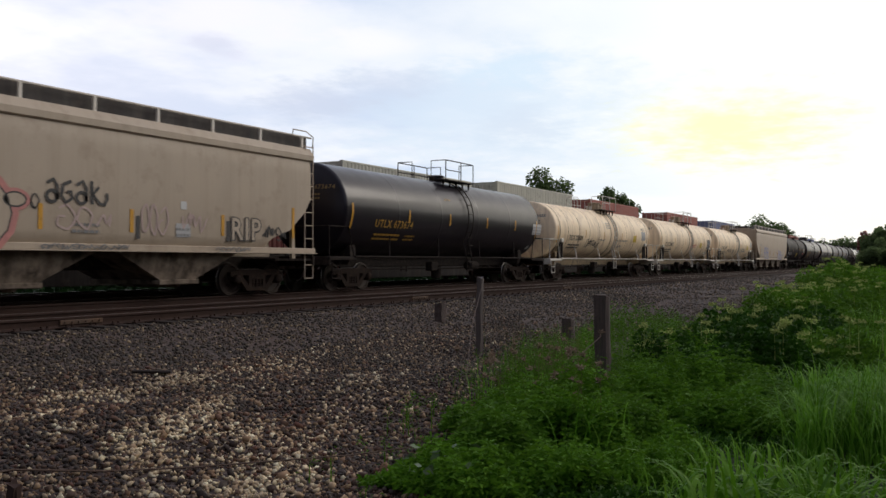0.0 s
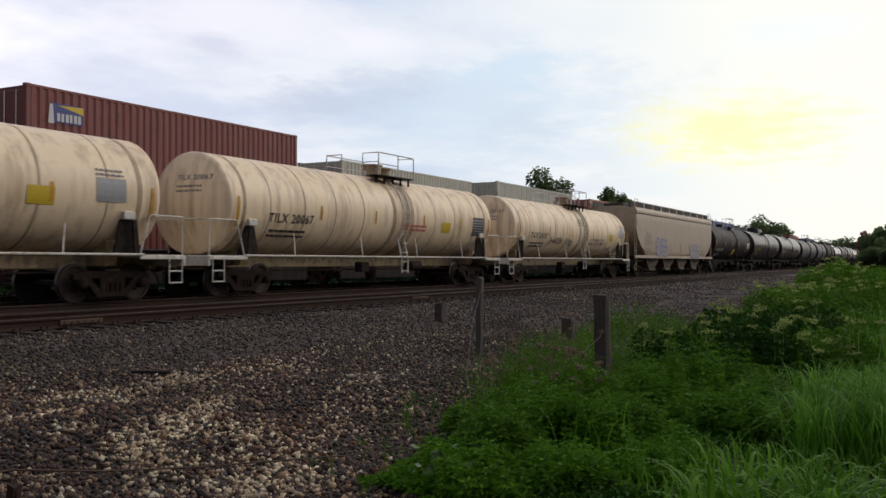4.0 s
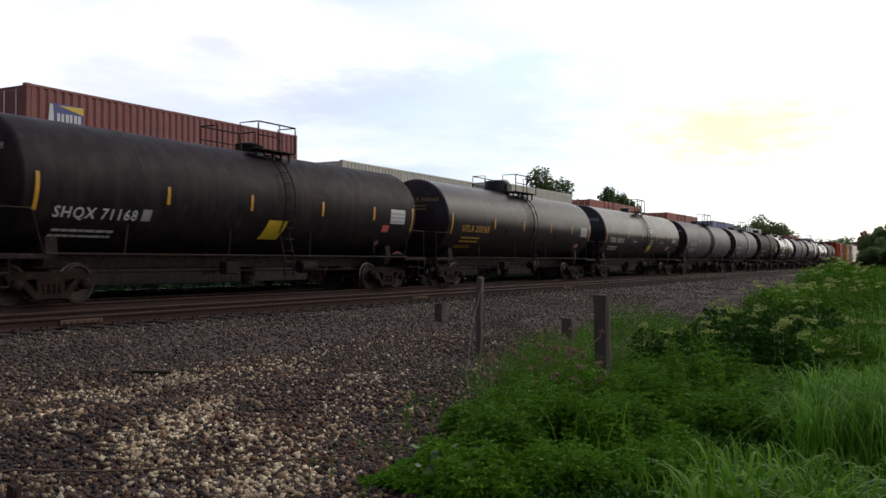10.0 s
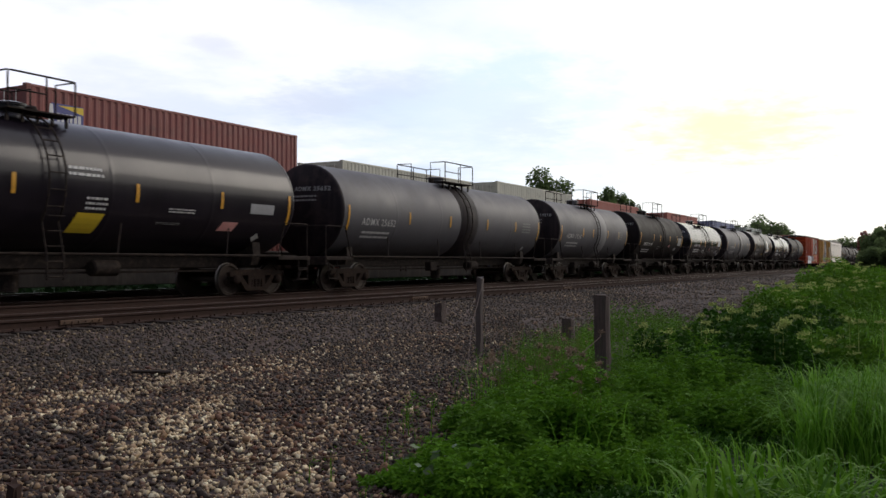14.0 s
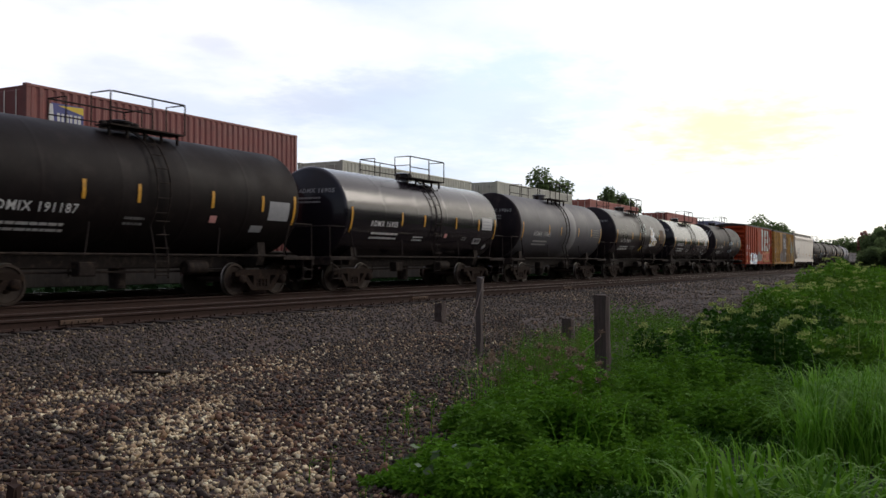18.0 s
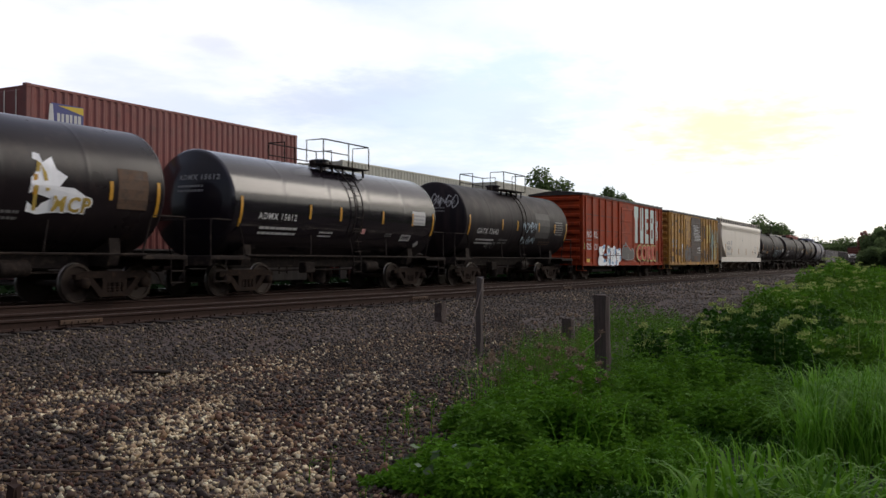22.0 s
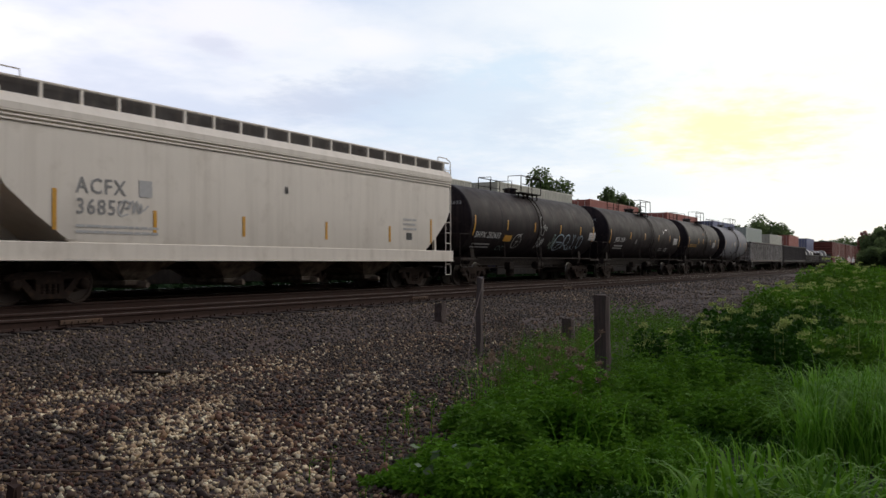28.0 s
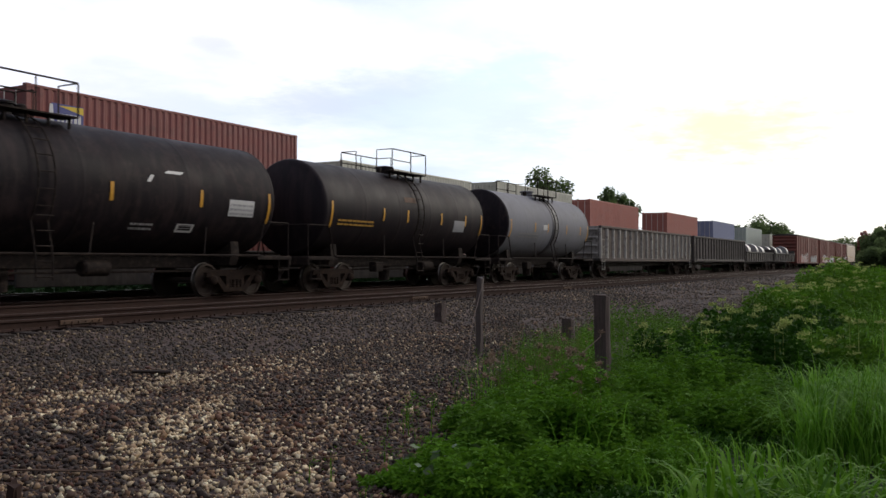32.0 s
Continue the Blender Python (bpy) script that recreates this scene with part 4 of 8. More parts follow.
            b.tube([(dome - 0.21, *p), (dome + 0.21, *p)], 0.016)
        part("ladder", b, rail_col, car)
    # cradle, sill and side rails
    half = length / 2 - 0.42
    b = Build()
    b.box(0, 0, 0.95, 2 * half, 0.55, 0.34, 0.03)
    part("centre_sill", b, frame_col, car)
    for s in (-1, 1):
        b = Build()
        c = length / 2 - 2.35
        pts = [(-0.95, 0.86), (0.95, 0.86), (1.05, 1.15), (1.02, 1.45)]
        arc = [((r + 0.01) * math.sin(a), zc - (r + 0.01) * math.cos(a)) for a in np.linspace(0.70, -0.70, 11)]
        b.prism(pts + arc + [(-1.02, 1.45), (-1.05, 1.15)], s * c - 0.16, s * c + 0.16)
        part("saddle", b, frame_col if not vee else paint, car)
        b = Build()
        b.box(s * (half - 0.75), 0, 1.10, 1.5, 2.95, 0.06, 0.01)
        b.box(s * (half - 0.03), 0, 0.98, 0.08, 2.95, 0.26, 0.01)
        b.box(s * (half - 0.75), -1.47, 1.06, 1.5, 0.06, 0.09, 0.01)
        b.box(s * (half - 0.75), 1.47, 1.02, 1.5, 0.06, 0.16, 0.01)
        part("end_platform", b, frame_col if frame_col != "frame_yellow" else rail_col, car)
        b = Build()
        for yy in (-1.42, 1.42):
            b.tube([(s * (half - 0.06), yy, 1.1), (s * (half - 0.06), yy, 2.05), (s * (half - 0.11), yy, 2.1), (s * (half - 1.1), yy, 2.1), (s * (half - 1.15), yy, 2.05), (s * (half - 1.45), yy, 1.1)], 0.022)
        b.tube([(s * (half - 0.03), -1.42, 2.1), (s * (half - 0.03), 1.42, 2.1)], 0.02)
        part("hand_rail", b, rail_col, car)
        for yy in (-1.49, 1.49):
            b = Build()
            for e in (-0.22, 0.22):
                b.tube([(s * (half - 0.35) + e, yy, 1.1), (s * (half - 0.35) + e, yy, 0.42)], 0.018)
            for z in (0.43, 0.72):
                b.tube([(s * (half - 0.57), yy, z), (s * (half - 0.13), yy, z)], 0.02)
            part("sill_step", b, rail_col, car)
        coupler(car, s * (length / 2 - 0.12), s)
        hose(car, s * (length / 2 - 0.4), s)
        truck(car, s * (length / 2 - 2.35))
    if brackets:
        for s in (-1, 1):
            for y in (-1, 1):
                b = Build()
                b.prism([(s * (half - 1.95), 1.98), (s * (half - 1.62), 1.98), (s * (half - 1.30), 1.12), (s * (half - 2.15), 1.12)], y * 1.30 - 0.03, y * 1.30 + 0.03, "y")
                b.prism([(s * (half - 1.72), 1.95), (s * (half - 1.60), 1.95), (s * (half - 1.50), 1.12), (s * (half - 1.66), 1.12)], y * 1.46 - 0.03, y * 1.46 + 0.03, "y")
                q = part("bolster_bracket", b, "frame_black", car, "rust-blackened bracket at the barrel's end")
                b = Build()
                b.box(s * (half - 1.78), y * 1.40, 2.06, 0.36, 0.12, 0.20, 0.02)
                part("bracket_cap", b, rail_col, q, "small white cap")
        # soiled rings at the seams and a run-down stain below the manway
        for x0, wd in [(q, 0.07) for q in seams[1:-1]] + [(q, 0.05) for q in (-ht * 0.8, -ht * 0.4, ht * 0.4, ht * 0.82)] + [(dome + 0.45, 0.55), (dome - 0.62, 0.22), (-ht + 0.5, 0.14), (ht - 0.55, 0.16)]:
            b = Build()
            b.lathe([(x0 - wd / 2, r + 0.001), (x0 - wd / 2 + 0.015, r + 0.005), (x0 + wd / 2 - 0.015, r + 0.005), (x0 + wd / 2, r + 0.001)], n, "x", (0, 0, zc))
            part("soiled_ring", b, "white_stain", car, smooth=30)
        for dx, rr, hh in ((-0.30, 0.34, 0.36), (0.42, 0.26, 0.30)):
            b = Build()
            b.lathe([(top - 0.04, rr), (top + hh, rr), (top + hh + 0.02, rr + 0.05), (top + hh + 0.07, rr + 0.05), (top + hh + 0.10, rr * 0.5), (top + hh + 0.11, 0.03)], 22, "z", (dome + dx, -0.25, 0))
            part("manway_housing", b, "white_stain", car, smooth=35)
    if side_rail:
        for s in (-1, 1):
            b = Build()
            b.tube([(-half + 1.4, s * 1.5, 1.13), (half - 1.4, s * 1.5, 1.13)], 0.03)
            k = int(2 * half / 3.4)
            for i in range(1, k):
                xx = -half + 2 * half * i / k
                b.tube([(xx, s * 1.5, 1.13), (xx + 0.25, s * (r * 0.86), zc - r * 0.55)], 0.02)
            part("side_rail", b, rail_col, car)
    # brake gear and outlet below
    b = Build()
    b.lathe([(0.25, 0.05), (0.28, 0.20), (zc - r + 0.03, 0.24)], 16, "z", (dome, 0, 0))
    b.lathe([(-0.45, 0.16), (-0.40, 0.20), (0.30, 0.20), (0.36, 0.14)], 14, "x", (dome + 2.2, -0.55, 0.80))
    b.tube([(-half + 2, -0.35, 0.70), (half - 2, -0.35, 0.70)], 0.03)
    b.box(dome - 1.6, -0.7, 0.78, 0.5, 0.3, 0.35, 0.03)
    part("brake_gear", b, "frame_black", car, smooth=35)
    # reflective stripes, lettering, labels and tags on the near flank
    if length > 16:
        marks = (-ht + 0.25, -4.0, -0.9, 2.4, 5.3, ht - 0.15)
    else:
        marks = (-ht + 0.22, -2.2, -0.6, 1.9, 3.9, ht - 0.12)
    for i, xx in enumerate(marks):
        end = i in (0, 5)
        b = Build()
        on_tank(b, *patch(0.10, 0.85 if end else 0.44, n=6), xx - 0.05, zc - (0.66 if end else 0.34), r, zc)
        part("reflective_stripe", b, "stripe", car)
    if mark:
        b = Build()
        on_tank(b, *lettering(mark, mark_size, 0.016), mark_x, mark_z, r, zc)
        part("car_lettering", b, mark_col, car)
        b = Build()
        on_tank(b, *bars(1.7, 0.34, 2, len(mark)), mark_x + 0.15, mark_z - 0.42, r, zc)
        part("small_print", b, mark_col, car)
        for name, (vs, fs), dz in (("head_lettering", lettering(mark, 0.20, 0.03), 0.62), ("head_print", bars(0.85, 0.26, 2, len(mark) + 3), 0.28)):
            b = Build()
            b.add([(-(ht + 0.058 + head_depth(r, math.hypot(0.15 - u, dz + w))), 0.15 - u, zc + dz + w) for u, w in vs], fs)
            part(name, b, "letter_grey" if mark_col != "letter_yellow" else "letter_dim", car)
    if head_tag:
        b = Build()
        for line in scrawl(1.5, 0.55, 7, 64):
            vs, fs = stroke(line, 0.035)
            b.add([(-(ht + 0.060 + head_depth(r, math.hypot(0.35 - u, 0.45 + w))), 0.35 - u, zc + 0.45 + w) for u, w in vs], fs)
        part("sprayed_tag", b, head_tag, car)
    artwork(car, art, lambda b, vs, fs, u, z, n: on_tank(b, vs, fs, u, z, r, zc, 0.024 + 0.003 * n))
    for kind, u, dz, w, h, col in decals:
        b = Build()
        if kind == "panel":
            on_tank(b, *patch(w, h), u, dz, r, zc, 0.014)
        elif kind == "slant":
            on_tank(b, *patch(w, h, 0.14), u, dz, r, zc, 0.014)
        elif kind == "print":
            on_tank(b, *bars(w, h, max(2, int(h / 0.11)), int(abs(u) * 100)), u, dz, r, zc, 0.018)
        elif kind == "placard":
            d = w * 0.7
            on_tank(b, [(0, -d), (d, 0), (0, d), (-d, 0)], [(0, 1, 2, 3)], u, dz, r, zc, 0.02)
        part({"print": "small_print", "placard": "hazard_placard"}.get(kind, "label_panel"), b, col, car)
    for u, dz, w, h, n2, seed, col, wd in tags:
        b = Build()
        for line in scrawl(w, h, n2, seed):
            on_tank(b, *stroke(line, wd), u, dz, r, zc, 0.021)
        part("sprayed_tag", b, col, car)
    return car


# ---- covered hoppers ----


def hopper_car(x, length, paint, label, bays=4, eave=4.45, sill=1.15, mark=(), tags=(), round_side=True, stripe_at=(-7, -4, -1, 2, 5, 8), decals=(), slim=False, art=()):
    car = thing("covered_hopper", label, "hopper car", x, group="cars of the freight train")
    half = length / 2 - 0.45
    body = half - 0.15
    wide = 1.60
    # the body's cross-section: bulged flank, eave, low roof
    if round_side:
        sec = [(wide - 0.10, sill + 0.02), (wide - 0.04, sill + 0.12), (wide, sill + 0.30), (wide, sill + 1.4), (wide, eave - 0.75), (wide - 0.02, eave - 0.40), (wide - 0.14, eave - 0.10), (1.25, eave + 0.03), (0.6, eave + 0.16)]
    else:
        sec = [(wide - 0.02, sill + 0.02), (wide, sill + 0.4), (wide, eave - 0.20), (wide - 0.02, eave - 0.02), (wide - 0.16, eave + 0.02), (0.6, eave + 0.16)]
    ring = [(-y, z) for y, z in sec] + [(y, z) for y, z in reversed(sec)]
    # stations from end to end: the ends slope in towards the trucks
    b = Build()
    n = len(ring)
    rows = []
    def floor_at(xx):
        d = body - abs(xx)
        return float(np.interp(d, [0, 0.12, 0.4, 1.1, 1.9, 2.15], [eave - 1.15, eave - 1.5, eave - 1.9, eave - 2.45, sill + 0.30, sill]))
    xs = [-body, -body + 0.12, -body + 0.4, -body + 1.1, -body + 1.9, -body + 2.15]
    xs = xs + list(np.linspace(-body + 3, body - 3, 9)) + [-q for q in reversed(xs)]
    for xx in xs:
        fl = floor_at(xx)
        tuck = 0.10 if abs(xx) > body - 0.05 else 0.0
        rows.append([(xx, (abs(y) - tuck) * (1 if y > 0 else -1), max(z, fl)) for y, z in ring])
    o = 0
    vs = [p for r_ in rows for p in r_]
    fs = []
    for i in range(len(rows) - 1):
        for k in range(n):
            fs.append((i * n + k, i * n + (k + 1) % n, (i + 1) * n + (k + 1) % n, (i + 1) * n + k))
    fs += [tuple(range(n))[::-1], tuple(range((len(rows) - 1) * n, len(rows) * n))]
    b.add(vs, fs)
    part("body", b, paint, car, smooth=28)
    # eave rails and sills
    for s in (-1, 1):
        b = Build()
        b.prism([(s * (wide - 0.06), eave - 0.36), (s * (wide + 0.035), eave - 0.31), (s * (wide + 0.035), eave - 0.16), (s * (wide - 0.12), eave + 0.06), (s * (wide - 0.22), eave + 0.06), (s * (wide - 0.22), eave - 0.10)], -body, body)
        part("eave_rail", b, paint, car)
        for k in range(3 if slim else 0):
            b = Build()
            b.box(0, s * (wide + 0.012), eave - 0.34 - 0.09 * k, 2 * body - 0.1, 0.05, 0.05, 0.015)
            part("eave_ridge", b, paint, car)
        b = Build()
        low = 0.24 if slim else 0.0
        b.box(0, s * (wide - 0.06 + low * 0.12), sill - 0.04 + low * 0.35, 2 * half, 0.10, 0.15 + low, 0.015)
        b.box(0, s * (wide - 0.03), sill - 0.125 - low * 0.15, 2 * half, 0.16, 0.03, 0.008)
        part("side_sill", b, paint, car)
    # roof walk on its posts
    for s in (-1, 1):
        b = Build()
        b.box(0, s * 1.20, eave + 0.27, 2 * body + 0.3, 0.05, 0.42, 0.008)
        part("roof_walk", b, "gon_dark", car, "dark steel roof walk")
        b = Build()
        b.tube([(-body - 0.15, s * 1.40, eave + 0.42), (body + 0.15, s * 1.40, eave + 0.42)], 0.028, 6)
        part("walk_rail", b, "hopper_white", car)
        k = 19 if slim else 11
        for i in range(k):
            b = Build()
            b.box(-body + 0.3 + (2 * body - 0.6) * i / (k - 1), s * 1.40, eave + 0.21, 0.085, 0.05, 0.40)
            part("walk_post", b, "hopper_white", car)
    for i in range(bays * 3):
        b = Build()
        b.box(-body + 0.9 + (2 * body - 1.8) * i / (bays * 3 - 1), 0, eave + 0.25, 1.2, 1.3, 0.24, 0.03)
        part("roof_hatch", b, "gon_dark", car)
    # discharge bays
    span = 2 * body - 5.6
    for i in range(bays):
        xx = -span / 2 + span * (i + 0.5) / bays
        wd = span / bays * (0.36 if slim else 0.49)
        bot, out = (0.30, 0.75) if slim else (0.62, 1.20)
        b = Build()
        up, dn = sill - 0.02, 0.50
        q = [(xx - wd, -1.35, up), (xx + wd, -1.35, up), (xx + wd, 1.35, up), (xx - wd, 1.35, up), (xx - bot, -out, dn), (xx + bot, -out, dn), (xx + bot, out, dn), (xx - bot, out, dn)]
        b.add(q, [(3, 2, 1, 0), (4, 5, 6, 7), (0, 1, 5, 4), (1, 2, 6, 5), (2, 3, 7, 6), (3, 0, 4, 7)])
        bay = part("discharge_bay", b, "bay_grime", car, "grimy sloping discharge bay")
        b = Build()
        b.box(xx, 0, 0.44, 2 * bot + 0.14, 2 * out + 0.16, 0.13, 0.02)
        b.lathe([(-1.12, 0.07), (-1.0, 0.09), (1.0, 0.09), (1.12, 0.07)], 12, "y", (xx + 0.1, 0, 0.38))
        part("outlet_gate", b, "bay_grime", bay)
    b = Build()
    b.box(0, 0, 0.93, 2 * half, 0.5, 0.36, 0.02)
    part("centre_sill", b, "frame_black", car)
    for s in (-1, 1):
        b = Build()
        b.box(s * (half - 0.9), 0, 1.02, 1.8, 3.0, 0.07, 0.01)
        b.box(s * (half - 0.04), 0, 0.98, 0.10, 3.1, 0.30, 0.01)
        part("end_platform", b, "frame_black", car)
        b = Build()
        for y in (-0.95, 0.95):
            b.prism([(s * (body - 0.3), eave - 1.5), (s * (body - 0.18), eave - 1.5), (s * (half - 0.25), 1.05), (s * (half - 0.40), 1.05)], y - 0.05, y + 0.05, "y")
        b.prism([(s * (body - 0.35), eave - 1.7), (s * (body - 2.1), sill + 0.1), (s * (body - 2.0), 1.05), (s * (half - 0.3), 1.05)], -0.04, 0.04, "y")
        part("end_brace", b, paint, car)
        for y in (-1.52, 1.52):
            b = Build()
            x0 = s * (half - 0.05)
            for e in (0.0, -s * 0.40):
                b.tube([(x0 + e, y, 0.45), (x0 + e, y, eave + 0.15)], 0.02)
            for k in range(11):
                z = 0.46 + k * (eave - 0.35) / 10
                b.tube([(x0, y, z), (x0 - s * 0.40, y, z)], 0.016)
            part("ladder", b, "hopper_white" if paint == "hopper_white" else "hopper_grey", car)
        b = Build()
        b.tube([(s * (half - 0.05), -1.5, eave + 0.1), (s * (half - 0.02), -1.5, eave + 0.44), (s * (half - 0.35), -1.48, eave + 0.58), (s * (half - 0.95), -1.46, eave + 0.58), (s * (half - 0.98), -1.46, eave + 0.4)], 0.018)
        part("roof_grab_rail", b, paint, car)
        b = Build()
        b.tube([(s * (half - 0.05), 1.5, eave + 0.1), (s * (half - 0.02), 1.5, eave + 0.44), (s * (half - 0.35), 1.48, eave + 0.58), (s * (half - 0.95), 1.46, eave + 0.58), (s * (half - 0.98), 1.46, eave + 0.4)], 0.018)
        part("roof_grab_rail", b, paint, car)
        coupler(car, s * (length / 2 - 0.12), s)
        hose(car, s * (length / 2 - 0.4), s)
        truck(car, s * (length / 2 - 2.5))
    yf = -(wide + 0.012)
    for i, xx in enumerate(stripe_at):
        b = Build()
        hs = 0.9 if i in (0, len(stripe_at) - 1) else 0.55
        b.box(xx, yf + 0.004, 1.65 + hs / 2, 0.11, 0.012, hs)
        part("reflective_stripe", b, "stripe", car)
    for text, u, z, size, col in mark:
        b = Build()
        on_wall(b, *lettering(text, size), u, z, yf)
        part("car_lettering", b, col, car)
    for kind, u, z, w, h, col in decals:
        b = Build()
        shape = bars(w, h, max(2, int(h / 0.13)), int(abs(u) * 100)) if kind == "print" else patch(w, h)
        on_wall(b, *shape, u, z, yf - (0.003 if kind == "print" else 0))
        part("small_print" if kind == "print" else "label_panel", b, col, car)
    for u, z, w, h, n2, seed, col, wd in tags:
        b = Build()
        for line in scrawl(w, h, n2, seed):
            on_wall(b, *stroke(line, wd), u, z, yf - 0.004)
        part("sprayed_tag", b, col, car)
    artwork(car, art, lambda b, vs, fs, u, z, n: on_wall(b, vs, fs, u, z, yf - 0.005 - 0.002 * n))
    return car


# ---- box cars, gondolas and coil cars ----


# block letters, as bars in a unit square
BLOCKS = {"T": [(0, 0.70, 1, 1), (0.20, 0.0, 0.78, 0.70)], "U": [(0, 0.36, 0.40, 1), (0.62, 0.36, 1, 1), (0, 0, 1, 0.36)], "E": [(0, 0, 0.5, 1), (0.5, 0.72, 1, 1), (0.5, 0.40, 0.9, 0.60), (0.5, 0, 1, 0.27)],
          "B": [(0, 0, 0.40, 1), (0.40, 0.76, 0.95, 1), (0.40, 0.42, 0.9, 0.62), (0.40, 0, 0.95, 0.16), (0.68, 0.62, 1, 0.76), (0.70, 0.16, 1, 0.42)], "K": [(0, 0, 0.42, 1), (0.42, 0.36, 0.66, 0.56), (0.62, 0.5, 0.9, 0.7), (0.62, 0.1, 0.9, 0.38)]}


def box_car(x, length, paint, label, eave=4.58, sill=0.78, mark=(), tags=(), door=(-1.2, 1.65), ribs=14, fills=(), fat=(), blocks=(), second=None, second_paint="", posts=(), squares=(), art=()):
    car = thing("box_car", label, "box car", x, group="cars of the freight train")
    half = length / 2 - 0.95
    wide = 1.52
    b = Build()
    b.box(0, 0, (eave + sill) / 2, 2 * half, 2 * wide, eave - sill, 0.02)
    part("body", b, paint, car)
    # a roof of overlapping sheets, each rising a little towards the next seam
    n = 15
    for i in range(n):
        x0, x1 = -half - 0.06 + (2 * half + 0.12) * i / n, -half - 0.06 + (2 * half + 0.12) * (i + 1) / n
        for s in (-1, 1):
            y = s * (wide + 0.07)
            b = Build()
            b.add([(x0, y, eave - 0.03), (x1, y, eave - 0.03), (x1, y, eave + 0.13), (x0 + 0.12, y, eave + 0.045), (x0, y, eave + 0.06), (x0, 0, eave + 0.22), (x0 + 0.12, 0, eave + 0.215), (x1, 0, eave + 0.29)],
                  [(0, 1, 2, 3, 4), (4, 3, 6, 5), (3, 2, 7, 6)])
            part("roof_sheet", b, "gon_dark", car)
    for s in (-1, 1):
        b = Build()
        b.add([(s * (half + 0.06), -wide - 0.07, eave - 0.03), (s * (half + 0.06), wide + 0.07, eave - 0.03), (s * (half + 0.06), wide + 0.07, eave + 0.06), (s * (half + 0.06), 0, eave + 0.24), (s * (half + 0.06), -wide - 0.07, eave + 0.06)], [(0, 1, 2, 3, 4)])
        part("roof_end", b, "gon_dark", car)
    d0, d1 = door
    for xx in posts or [-half + 0.06 + (2 * half - 0.12) * i / ribs for i in range(ribs + 1)]:
        if d0 - 0.1 < xx < d1 + 0.1 or (second and second[0] - 0.1 < xx < second[1] + 0.1):
            continue
        for s in (-1, 1):
            b = Build()
            b.prism([(xx - 0.085, s * wide), (xx - 0.06, s * (wide + 0.075)), (xx + 0.06, s * (wide + 0.075)), (xx + 0.085, s * wide)], sill + 0.05, eave - 0.06, "z")
            part("side_post", b, paint, car)
    for s in (-1, 1):
        b = Build()
        b.box(0, s * (wide + 0.005), sill + 0.06, 2 * half, 0.07, 0.20, 0.01)
        b.box(0, s * (wide + 0.005), eave - 0.05, 2 * half, 0.07, 0.12, 0.01)
        part("side_sill", b, paint, car)
        b = Build()
        b.box((d0 + d1) / 2, s * (wide + 0.01), (eave + sill) / 2 + 0.03, d1 - d0, 0.05, eave - sill - 0.3, 0.015)
        dr = part("sliding_door", b, paint, car)
        for k in range(5):
            b = Build()
            z = sill + 0.5 + k * (eave - sill - 0.95) / 4
            b.box((d0 + d1) / 2, s * (wide + 0.035), z, d1 - d0 - 0.15, 0.03, 0.12, 0.012)
            part("door_rib", b, paint, dr)
        b = Build()
        b.tube([(d0 + 0.3, s * (wide + 0.06), sill + 0.3), (d0 + 0.3, s * (wide + 0.06), eave - 0.35)], 0.022)
        b.tube([(d1 - 0.3, s * (wide + 0.06), sill + 0.3), (d1 - 0.3, s * (wide + 0.06), eave - 0.35)], 0.022)
        b.box((d0 + d1) / 2 - 0.5, s * (wide + 0.11), 1.9, 0.5, 0.04, 0.05)
        part("lock_rod", b, paint, dr)
    for s in (-1, 1):
        for k in range(8):
            b = Build()
            b.prism([(s * half, sill + 0.24 + k * 0.46), (s * (half + 0.11), sill + 0.32 + k * 0.46), (s * (half + 0.11), sill + 0.44 + k * 0.46), (s * half, sill + 0.52 + k * 0.46)], -wide + 0.12, wide - 0.12, "y")
            part("end_rib", b, paint, car)
        for y in (-1.42, 1.42):
            b = Build()
            for e in (-0.2, 0.2):
                b.tube([(s * (half + 0.09), y + e * (1 if y < 0 else -1) * 0.9, 0.5), (s * (half + 0.09), y + e * (1 if y < 0 else -1) * 0.9, 2.6)], 0.018)
            for k in range(7):
                b.tube([(s * (half + 0.09), y - 0.18, 0.5 + k * 0.34), (s * (half + 0.09), y + 0.18, 0.5 + k * 0.34)], 0.016)
            part("end_ladder", b, paint, car)
            b = Build()
            yy = -(wide + 0.06) if y < 0 else wide + 0.06
            for k in range(6):
                b.tube([(s * (half - 0.08), yy, 0.48 + k * 0.36), (s * (half - 0.08), yy * 1.02, 0.48 + k * 0.36), (s * (half - 0.52), yy * 1.02, 0.48 + k * 0.36), (s * (half - 0.52), yy, 0.48 + k * 0.36)], 0.014)
            part("grab_irons", b, paint, car)
        b = Build()
        b.box(s * (half + 0.45), 0, 0.85, 1.0, 0.5, 0.34, 0.03)
        part("draft_gear", b, "frame_black", car)
        coupler(car, s * (length / 2 - 0.12), s)
        hose(car, s * (length / 2 - 0.4), s)
        truck(car, s * (length / 2 - 2.7))
    b = Build()
    b.box(0, 0, 0.70, 2 * half - 3.5, 0.6, 0.34, 0.03)
    b.lathe([(-0.45, 0.16), (-0.40, 0.2), (0.3, 0.2), (0.36, 0.14)], 14, "x", (1.6, -0.7, 0.58))
    part("underframe", b, "frame_black", car, smooth=35)
    yf = -(wide + 0.082)
    flat = -(wide + 0.004)
